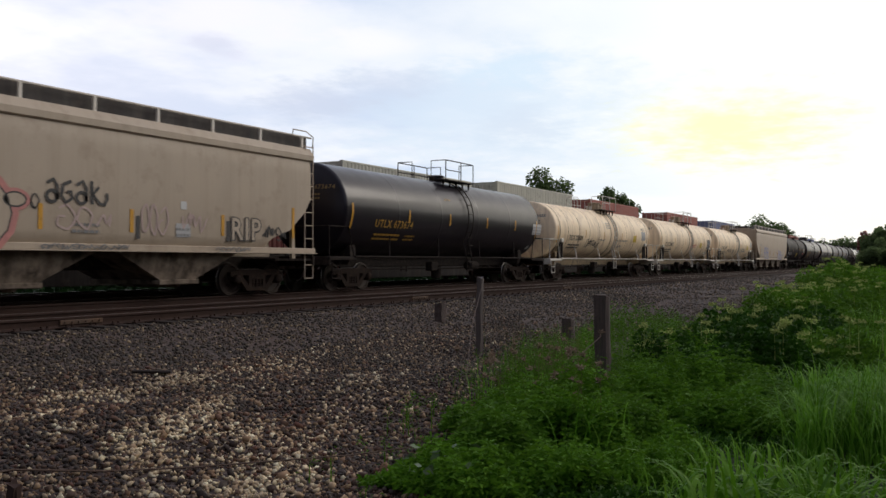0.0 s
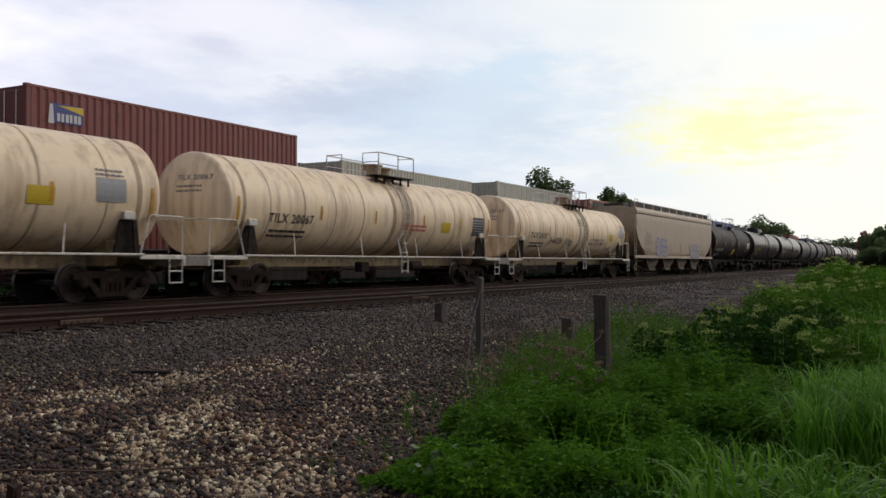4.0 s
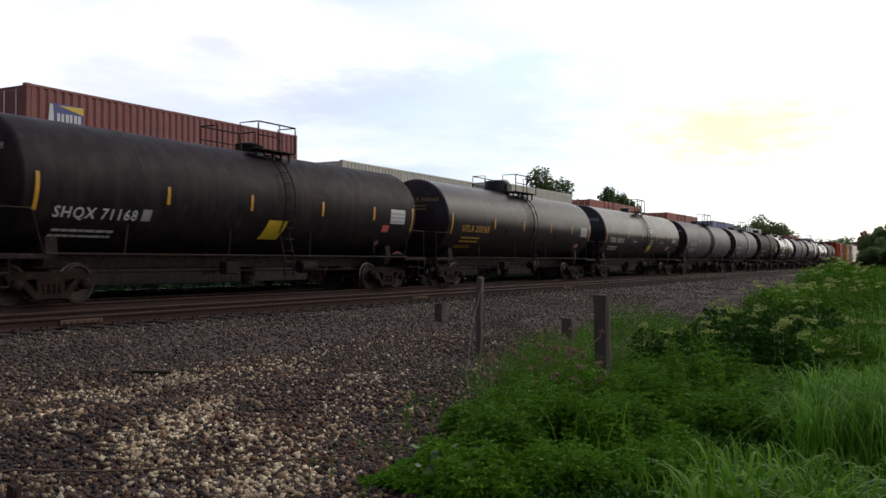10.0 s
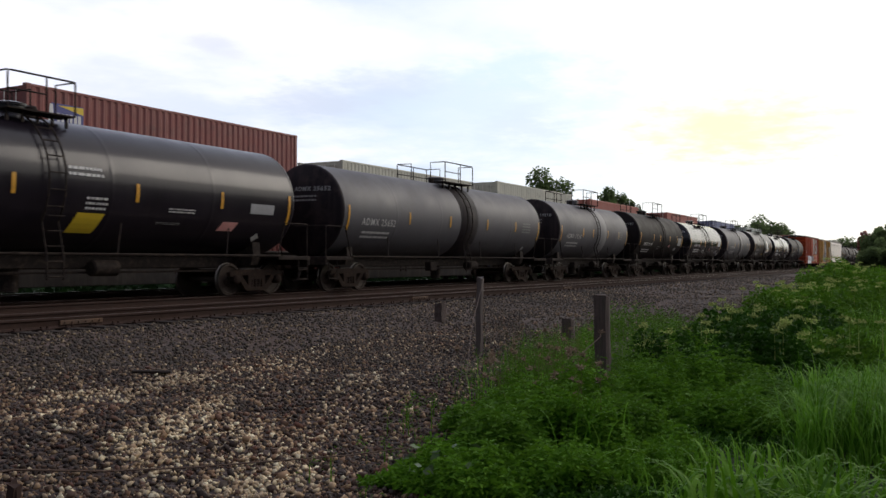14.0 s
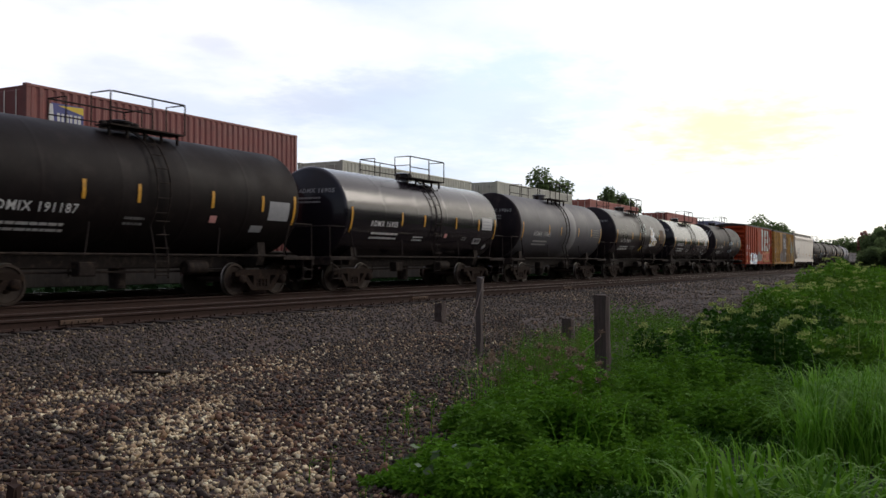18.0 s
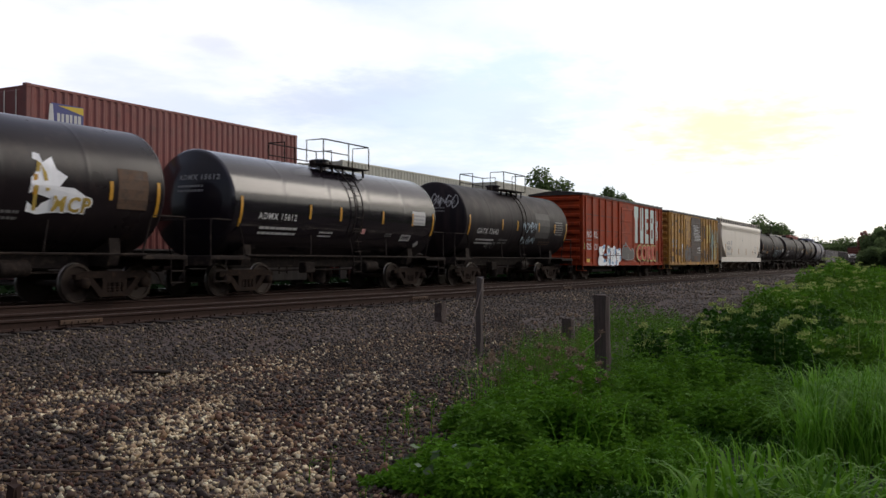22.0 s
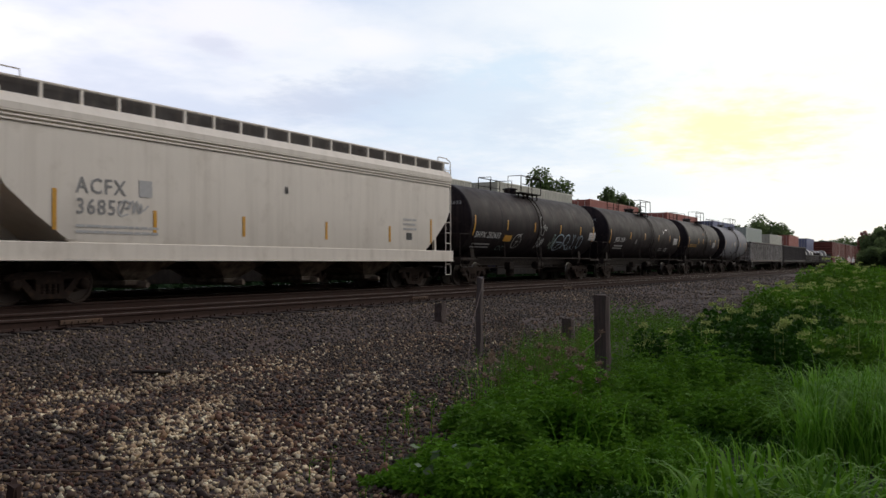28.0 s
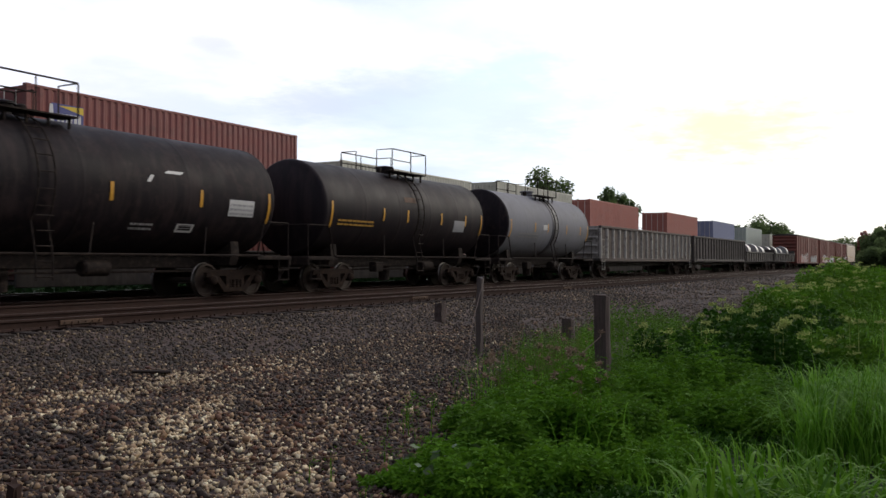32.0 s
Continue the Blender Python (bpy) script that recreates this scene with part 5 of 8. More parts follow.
    if second:
        for s in (-1, 1):
            b = Build()
            b.box(sum(second) / 2, s * (wide + 0.01), (eave + sill) / 2 + 0.03, second[1] - second[0], 0.05, eave - sill - 0.3, 0.015)
            dr = part("sliding_door", b, second_paint, car, "rust-dark sliding door")
            for k in range(12):
                b = Build()
                b.box(sum(second) / 2, s * (wide + 0.035), sill + 0.35 + k * (eave - sill - 0.65) / 11, second[1] - second[0] - 0.15, 0.03, 0.08, 0.012)
                part("door_rib", b, second_paint, dr)
    for text, u, z, w, h, col in blocks:
        b = Build()
        for x0, z0, x1, z1 in BLOCKS[text]:
            on_wall(b, *patch((x1 - x0) * w, (z1 - z0) * h), u + x0 * w, z + z0 * h, flat)
        part("sprayed_letters", b, col, car)
    for u, z, w, h, sl, col in squares:
        b = Build()
        on_wall(b, *patch(w, h, sl), u, z, flat)
        part("painted_mark", b, col, car)
    artwork(car, art, lambda b, vs, fs, u, z, n: on_wall(b, vs, fs, u, z, yf - 0.004 - 0.004 * n))
    for u, z, w, h, col in fills:
        b = Build()
        on_wall(b, *patch(w, h), u, z, yf + 0.003)
        part("sprayed_field", b, col, car)
    for u, z, w, h, n2, seed, col, edge in fat:
        b = Build()
        on_wall(b, *blobs(w, h, n2, seed), u, z, yf - 0.002)
        part("sprayed_field", b, col, car)
        b = Build()
        for line in outlines(w, h, n2, seed):
            on_wall(b, *stroke(line, 0.07), u, z, yf - 0.006)
        part("sprayed_outline", b, edge, car)
    for text, u, z, size, col in mark:
        b = Build()
        on_wall(b, *lettering(text, size, 0.03), u, z, flat)
        part("car_lettering", b, col, car)
    for u, z, w, h, n2, seed, col, wd in tags:
        b = Build()
        for line in scrawl(w, h, n2, seed):
            on_wall(b, *stroke(line, wd), u, z, yf - 0.048)
        part("sprayed_tag", b, col, car)
    return car


def gondola(x, length, paint, label, high=3.0, ribs=18):
    car = thing("gondola_car", label, "gondola car", x, group="cars of the freight train")
    half, wide, fl = length / 2 - 0.6, 1.50, 1.15
    b = Build()
    b.box(0, 0, fl - 0.05, 2 * half, 2 * wide, 0.10)
    b.box(0, 0, fl - 0.3, 2 * half, 0.5, 0.36)
    part("floor", b, "gon_dark", car)
    for s in (-1, 1):
        b = Build()
        b.box(0, s * (wide - 0.02), (fl + high) / 2, 2 * half, 0.04, high - fl)
        b.box(0, s * (wide + 0.04), high - 0.04, 2 * half, 0.16, 0.14, 0.02)
        b.box(0, s * (wide + 0.03), fl - 0.06, 2 * half, 0.10, 0.22, 0.02)
        part("side_wall", b, "rust_dark" if paint == "gon_pale" else paint, car)
        for i in range(ribs + 1):
            xx = -half + 0.1 + (2 * half - 0.2) * i / ribs
            b = Build()
            b.prism([(xx - 0.13, s * wide), (xx - 0.07, s * (wide + 0.10)), (xx + 0.07, s * (wide + 0.10)), (xx + 0.13, s * wide)], fl, high - 0.1, "z")
            part("side_post", b, paint, car)
        b = Build()
        b.box(s * (half - 0.03), 0, (fl + high) / 2, 0.06, 2 * wide - 0.1, high - fl, 0.01)
        for k in range(4):
            b.box(s * (half + 0.03), 0, fl + 0.3 + k * (high - fl - 0.5) / 3, 0.08, 2 * wide - 0.2, 0.14, 0.03)
        part("end_wall", b, paint, car)
        b = Build()
        for k in range(5):
            b.tube([(s * (half - 0.1), -wide - 0.14, 0.55 + k * 0.42), (s * (half - 0.55), -wide - 0.14, 0.55 + k * 0.42)], 0.016)
        for e in (0.1, 0.55):
            b.tube([(s * (half - e), -wide - 0.14, 0.5), (s * (half - e), -wide - 0.14, 2.3)], 0.016)
        part("ladder", b, paint, car)
        coupler(car, s * (length / 2 - 0.12), s)
        truck(car, s * (length / 2 - 2.6))
    b = Build()
    rnd = random.Random(int(length * 10))
    vs = []
    k = 40
    for i in range(k + 1):
        for j in range(7):
            vs.append((-half + 0.2 + (2 * half - 0.4) * i / k, -wide + 0.1 + (2 * wide - 0.2) * j / 6, high - 0.45 + rnd.uniform(-0.2, 0.35) * math.sin(math.pi * (j + 0.5) / 7)))
    b.add(vs, [(i * 7 + j, i * 7 + j + 1, i * 7 + j + 8, i * 7 + j + 7) for i in range(k) for j in range(6)])
    part("scrap_load", b, "gon_dark", car, "heaped dark scrap just below the rim")
    return car


def coil_car(x, length, label, seed):
    car = thing("coil_car", label, "coil car", x, group="cars of the freight train")
    half, wide = length / 2 - 0.6, 1.45
    b = Build()
    b.box(0, 0, 0.95, 2 * half, 0.6, 0.4, 0.02)
    b.prism([(-wide, 1.0), (wide, 1.0), (wide, 1.95), (wide - 0.15, 2.0), (0.35, 1.25), (-0.35, 1.25), (-wide + 0.15, 2.0), (-wide, 1.95)], -half, half)
    part("trough", b, "gon_dark", car)
    for s in (-1, 1):
        b = Build()
        for i in range(13):
            b.box(-half + 0.3 + (2 * half - 0.6) * i / 12, s * (wide + 0.04), 1.5, 0.1, 0.08, 0.95, 0.02)
        b.box(0, s * (wide + 0.05), 1.95, 2 * half, 0.14, 0.12, 0.02)
        part("side_frame", b, "gon_dark", car)
        b = Build()
        b.box(s * (half - 0.06), 0, 1.7, 0.12, 2.9, 1.4, 0.02)
        part("end_wall", b, "gon_dark", car)
        coupler(car, s * (length / 2 - 0.12), s)
        truck(car, s * (length / 2 - 2.4))
    rnd = random.Random(seed)
    k = 4
    for i in range(k):
        b = Build()
        rr, w = rnd.uniform(0.72, 0.86), rnd.uniform(1.1, 1.5)
        xx = -half + 1.8 + (2 * half - 3.6) * i / (k - 1)
        prof = [(xx - w / 2, 0.3), (xx - w / 2, rr - 0.02), (xx - w / 2 + 0.02, rr), (xx + w / 2 - 0.02, rr), (xx + w / 2, rr - 0.02), (xx + w / 2, 0.3)]
        b.lathe(prof, 32, "x", (0, 0, 1.32 + rr))
        part("steel_coil", b, "coil", car, "bright wound steel coil", smooth=35)
    return car

# ---- the train ----
# places of the couplings along the train, as they lie at the clip's start
JOINTS = [11.0, 31.95, 50.4, 69.73, 88.54, 107.45, 130.28, 148.95, 167.92, 187.18, 206.08, 220.0, 233.6, 247.44, 261.34, 274.95, 288.68, 302.56, 320.32, 338.28, 359.1, 376.74, 395.72, 409.32, 422.36, 444.6, 467.0, 485.0, 503.0, 530.0, 556.0, 580.0, 602.0]
AHEAD = -9.26
TRAIN = []


def slot(i):
    return (JOINTS[i] + JOINTS[i + 1]) / 2 + AHEAD, JOINTS[i + 1] - JOINTS[i]


# how far the painted marks lie along from their drawn places, car by car
ALONG = {2: -0.6, 3: -0.59, 5: -0.23, 6: -0.84, 7: -0.69, 8: -0.25, 9: -0.56, 10: -0.5, 11: -0.31, 14: -0.19, 15: -0.36, 16: -0.34, 18: 0.28, 21: -0.25, 22: -0.96}


def marks_along(i, k):
    d = ALONG.get(i, 0.0)
    for key in ("tags", "fills", "fat"):
        if key in k:
            k[key] = tuple((m[0] + d, *m[1:]) for m in k[key])
    for key in ("decals", "blocks") + (("mark",) if isinstance(k.get("mark"), tuple) else ()):
        if key in k:
            k[key] = tuple((m[0], m[1] + d, *m[2:]) for m in k[key])
    if "mark_x" in k:
        k["mark_x"] += d
    return k


def train():
    def hop(i, *a, **k):
        TRAIN.append(hopper_car(*slot(i), *a, **marks_along(i, k)))
    def tank(i, *a, **k):
        TRAIN.append(tank_car(*slot(i), *a, **marks_along(i, k)))
    hop(0, "hopper_grey", "dirty pale grey covered hopper car with sprayed graffiti", bays=3, eave=4.34, sill=1.33, stripe_at=(-8.3, -5.0, -2.4, 0.36, 2.83, 5.92, 8.90),
        tags=((-0.15, 2.05, 0.45, 0.36, 2, 16, "spray_dark", 0.03), (-3.4, 1.5, 2.9, 1.1, 3, 17, "spray_dark", 0.04), (7.55, 1.55, 0.95, 0.42, 5, 12, "spray_dark", 0.04), (0.36, 1.22, 2.3, 0.14, 12, 4, "letter_grey", 0.03), (5.64, 1.22, 1.35, 0.14, 7, 6, "letter_grey", 0.03), (0.75, 1.62, 1.5, 0.6, 3, 14, "spray_faint", 0.05), (3.1, 1.65, 0.8, 0.75, 3, 18, "spray_faint", 0.05), (4.5, 1.7, 0.7, 0.55, 2, 19, "spray_faint", 0.05)),
        art=(("fill", -3.6, 1.10, 1, 1, [ring(1.7, 0.85, 1.75, 1.15)[:-1], ring(3.35, 1.15, 0.36, 0.24)[:-1]], "spray_pink", 0), ("fill", -3.6, 1.10, 1, 1, [ring(1.7, 0.85, 1.60, 1.02)[:-1], ring(3.35, 1.15, 0.27, 0.16)[:-1]], "hopper_grey", 0), ("line", -3.6, 1.10, 1, 1, [ring(1.7, 0.85, 1.58, 1.0), ring(3.35, 1.15, 0.26, 0.15)], "spray_dark", 0.035),
             ("line", 0.47, 2.25, 0.40, 0.50, [[(0.1, 0.8), (0.5, 1.0), (0.75, 0.7), (0.75, 0.1)], ring(0.42, 0.25, 0.33, 0.25), [(1.65, 0.95), (1.15, 0.8), (1.0, 0.3), (1.3, 0.0), (1.7, 0.2), (1.65, 0.5), (1.35, 0.45)], [(2.0, 0.8), (2.4, 1.0), (2.65, 0.7), (2.65, 0.1)], ring(2.32, 0.25, 0.33, 0.25), [(3.0, 1.05), (3.05, 0.0)], [(3.5, 0.8), (3.1, 0.45), (3.55, 0.05), (3.9, 0.0), (4.1, 0.3), (4.05, 0.55)]], "spray_dark", 0.075),
             ("text", 6.22, 1.52, 1.25, 0.66, "RIP", "spray_dark", 0.055), ("text", 6.26, 1.55, 1.17, 0.60, "RIP", "hopper_grey", 0.012)),
        decals=(("print", 1.15, 1.60, 0.75, 0.30, "letter_grey"), ("panel", 4.24, 1.58, 0.5, 0.34, "letter_faint"), ("print", 4.24, 1.60, 0.48, 0.28, "letter_grey"), ("panel", 2.96, 1.50, 0.12, 0.55, "spray_dark"), ("panel", 6.06, 1.50, 0.14, 0.55, "spray_dark"), ("panel", 4.40, 2.28, 0.20, 0.20, "decal_white")))
    tank(1, "black_gloss", "black tank car with yellow lettering and a dull sheen", "UTLX 673674", "letter_yellow", mark_x=-6.2, dome=0.7,
         decals=(("panel", 7.3, 2.25, 1.0, 0.5, "decal_white"), ("print", 7.35, 2.28, 0.9, 0.42, "decal_grey"), ("placard", 7.5, 1.65, 0.22, 0.22, "decal_white"), ("print", -4.0, 1.75, 0.7, 0.3, "letter_yellow"), ("print", -1.2, 3.35, 0.5, 0.1, "letter_yellow")))
    white = dict(r=1.45, zc=2.60, rail_col="white_steel", frame_col="frame_yellow", dome=0.95, brackets=True)
    tank(2, "white_tank", "soiled cream-white tank car on an ochre frame", "TILX 20085", "letter_black", mark_x=-5.9, mark_z=2.12, **white,
         decals=(("panel", 5.3, 2.2, 0.68, 0.40, "decal_yellow"), ("panel", 7.1, 2.35, 0.85, 0.55, "decal_grey"), ("print", 7.1, 2.95, 0.8, 0.22, "letter_grey"), ("print", 0.1, 2.9, 0.8, 0.4, "letter_grey"), ("print", 2.1, 2.2, 2.0, 0.12, "letter_grey"), ("placard", 8.0, 1.6, 0.2, 0.2, "decal_white")),
         tags=((-3.2, 1.8, 1.0, 0.5, 3, 21, "spray_dark", 0.05), (-2.1, 1.75, 1.1, 0.6, 5, 22, "spray_dark", 0.04), (-0.9, 2.15, 0.8, 0.15, 4, 24, "letter_grey", 0.03), (2.4, 1.75, 0.7, 0.4, 2, 23, "letter_grey", 0.05)))
    tank(3, "white_tank", "soiled cream-white tank car on an ochre frame", "TILX 20067", "letter_black", mark_x=-5.9, mark_z=2.12, **white,
         decals=(("panel", 4.4, 2.1, 0.68, 0.40, "decal_yellow"), ("print", 1.4, 2.1, 1.8, 0.3, "decal_red"), ("panel", 7.0, 2.05, 1.0, 0.75, "spray_dark"), ("print", 7.05, 2.1, 0.9, 0.66, "decal_grey"), ("placard", 7.2, 1.7, 0.26, 0.26, "decal_white")))
    tank(4, "white_tank", "streaked cream-white tank car with small scrawled tags", "TILX 20107", "letter_black", mark_x=-6.3, mark_z=2.12, **white,
         decals=(("panel", 5.25, 2.15, 0.68, 0.40, "decal_yellow"), ("panel", 7.1, 2.4, 0.8, 0.5, "decal_grey"), ("print", 7.1, 2.95, 0.8, 0.22, "letter_grey"), ("print", 2.0, 2.15, 2.4, 0.12, "letter_grey"), ("print", 0.0, 2.9, 0.8, 0.4, "letter_grey"), ("placard", 7.9, 1.6, 0.2, 0.2, "decal_white")),
         tags=((-3.9, 1.88, 1.7, 0.34, 6, 31, "spray_dark", 0.045), (-1.6, 1.75, 0.85, 0.6, 3, 32, "letter_grey", 0.05), (1.9, 1.9, 2.4, 0.25, 6, 33, "letter_grey", 0.05), (5.2, 1.6, 0.7, 0.35, 3, 34, "letter_grey", 0.05)))
    hop(5, "hopper_grey", "pale grey covered hopper car with blue graffiti", bays=4, eave=4.40, sill=1.34, stripe_at=(-8.7, -2.42, 0.3, 3.0, 9.3),
        mark=(("TILX", -8.4, 2.53, 0.50, "letter_grey"), ("639111", -8.5, 2.07, 0.50, "letter_grey")),
        art=(("fill", -6.3, 1.33, 0.66, 0.56, BUBBLE_FILL, "spray_chalk", 0), ("line", -6.3, 1.33, 0.66, 0.56, BUBBLE, "spray_blue", 0.075), ("fill", 3.15, 1.26, 0.66, 0.46, BUBBLE_FILL, "spray_chalk", 0), ("line", 3.15, 1.26, 0.66, 0.46, BUBBLE, "spray_blue", 0.065)),
        decals=(("print", -8.5, 1.65, 1.3, 0.26, "letter_grey"), ("panel", 7.2, 1.62, 0.4, 0.3, "letter_grey")))
    tank(6, "black_dull", "dull black tank car with white lettering and a yellow panel", "SHQX 71168", mark_x=-6.4, mark_z=1.95, dome=0.7, platform="short",
         decals=(("slant", 0.65, 1.62, 0.85, 0.65, "decal_yellow"), ("panel", 7.2, 2.3, 0.95, 0.5, "decal_white"), ("print", 7.25, 2.34, 0.85, 0.42, "decal_grey"), ("panel", 6.8, 2.0, 0.4, 0.25, "decal_red"), ("placard", 6.9, 1.62, 0.2, 0.2, "decal_pink"), ("panel", -3.9, 1.95, 0.28, 0.3, "decal_grey")))
    tank(7, "brown_gloss", "brown-black tank car with yellow lettering and a large manway", "UTLX 250365", "letter_yellow", mark_x=-6.3, mark_z=2.2, dome=0.3, big_dome=True,
         decals=(("panel", 7.3, 2.3, 1.0, 0.5, "decal_grey"), ("panel", 7.0, 1.72, 0.5, 0.22, "decal_pink"), ("placard", 7.75, 1.55, 0.2, 0.2, "decal_white"), ("print", -6.3, 1.55, 1.4, 0.2, "letter_yellow")))
    tank(8, "black_gloss", "glossy black tank car with bold white lettering", "TCBX 306362", mark_x=-7.2, mark_z=2.12, mark_size=0.42, dome=0.1, platform="short",
         decals=(("print", 0.7, 2.88, 0.95, 0.28, "letter_white"), ("print", 1.2, 2.15, 0.6, 0.35, "letter_white"), ("slant", 0.9, 1.62, 0.75, 0.55, "decal_yellow"), ("slant", 5.6, 1.80, 0.6, 0.28, "decal_pink"), ("placard", 7.3, 1.66, 0.24, 0.24, "decal_white"), ("panel", 6.7, 2.3, 1.0, 0.28, "decal_grey"), ("print", -2.6, 2.2, 0.9, 0.12, "letter_white"), ("print", 3.7, 2.2, 0.9, 0.14, "letter_white"), ("print", 3.4, 1.9, 0.8, 0.08, "letter_grey")))
    tank(9, "grey_tank", "weathered dark grey tank car with black ends", "ADMX 25652", "letter_pale", mark_size=0.33, mark_x=-6.5, mark_z=2.2, head="black_dull", band="black_dull", band_at=(0.0, 1.5), dome=0.6, r=1.54, zc=2.65,
         decals=(("print", 6.6, 2.3, 0.9, 0.5, "letter_grey"), ("placard", 7.4, 1.6, 0.2, 0.2, "decal_white")))
    tank(10, "grey_tank", "weathered grey tank car with a paler band", "ADMX 19218", "letter_pale", mark_size=0.33, mark_x=-4.1, mark_z=2.2, head="black_dull", band="pale_band", band_at=(0.45, 1.7), dome=0.1, r=1.54, zc=2.65,
         decals=(("print", 4.2, 2.3, 0.9, 0.5, "letter_grey"),))
    tank(11, "brown_tank", "dusty brown-black tank car with white lettering", "DMIX 191187", "letter_white", mark_x=-4.0, mark_z=2.05, mark_size=0.31, dome=0.1,
         decals=(("panel", 4.5, 2.15, 0.9, 0.55, "decal_grey"), ("print", -0.6, 1.85, 0.6, 0.3, "letter_grey"), ("panel", 2.2, 2.0, 0.25, 0.2, "decal_pink"), ("panel", 3.9, 1.8, 0.5, 0.22, "decal_grey")))
    def gloss(i, mark):
        tank(i, "black_fresh", "glossy black tank car with bold white lettering", mark, mark_x=-4.2, mark_z=2.18, mark_size=0.27, dome=0.3, platform="single", r=1.53, zc=2.60,
             decals=(("panel", 4.2, 2.3, 0.95, 0.5, "decal_white"), ("print", 4.25, 2.34, 0.85, 0.4, "decal_grey"), ("panel", 3.7, 1.72, 0.65, 0.25, "decal_white"), ("panel", 3.76, 1.76, 0.53, 0.17, "black_gloss"), ("print", -1.2, 1.75, 0.7, 0.25, "letter_white"), ("print", 2.6, 1.85, 0.4, 0.16, "letter_grey"), ("panel", 1.1, 1.9, 0.22, 0.18, "decal_pink"), ("placard", 5.0, 1.62, 0.24, 0.24, "decal_white")))
    gloss(12, "ADMX 16905")
    tank(13, "grey_tank", "weathered grey tank car with a paler band", "ADMX 19065", "letter_pale", mark_size=0.33, mark_x=-4.1, mark_z=2.2, head="black_dull", band="pale_band", band_at=(0.45, 1.55), dome=0.1, r=1.54, zc=2.65,
         decals=(("print", 4.2, 2.3, 0.9, 0.5, "letter_grey"),))
    tank(14, "brown_gloss", "brown-black tank car with white and gold graffiti", "GATX 73641", mark_x=-4.25, mark_z=2.16, mark_size=0.32, dome=-0.1,
         decals=(("panel", 4.3, 2.2, 0.9, 0.95, "rust_patch"), ("panel", 0.15, 1.72, 0.45, 0.34, "decal_yellow"), ("print", -1.9, 1.78, 0.9, 0.3, "letter_grey"), ("print", 1.0, 1.85, 0.8, 0.3, "letter_grey"), ("print", -4.3, 1.72, 1.9, 0.2, "letter_white")),
         tags=((-0.2, 2.75, 1.1, 0.8, 3, 51, "spray_mint", 0.05),),
         art=(("fill", 1.75, 1.98, 0.0061, 0.0060, [[(0, 10), (5, 110), (22, 225), (45, 220), (55, 190), (95, 215), (108, 170), (155, 145), (122, 108), (185, 106), (245, 75), (240, 20), (85, 8), (50, 0)]], "spray_white", 0), ("line", 1.75, 1.98, 0.0061, 0.0060, [[(30, 15), (28, 100), (40, 190), (60, 150), (75, 90)]], "spray_gold", 0.09), ("text", 2.32, 2.03, 1.08, 0.42, "MCP", "spray_white", 0.07), ("text", 2.36, 2.06, 1.00, 0.36, "MCP", "spray_gold", 0.03)))
    gloss(15, "ADMX 15612")
    tank(16, "black_satin", "dull black tank car with pale sprayed graffiti", "GATX 73642", mark_x=-4.25, mark_z=2.16, mark_size=0.33, dome=0.0,
         decals=(("panel", 1.9, 2.1, 1.7, 1.2, "spray_dark"), ("print", 4.3, 2.3, 1.0, 0.7, "letter_grey"), ("print", -1.9, 1.78, 0.9, 0.3, "letter_grey"), ("print", 2.6, 1.8, 1.4, 0.25, "rust_patch")),
         tags=((0.35, 2.35, 1.5, 0.55, 5, 61, "spray_ice", 0.045), (0.35, 1.75, 1.6, 0.55, 5, 62, "spray_ice", 0.045), (-3.0, 1.55, 0.9, 0.35, 3, 63, "letter_pale", 0.022)), head_tag="letter_pale")
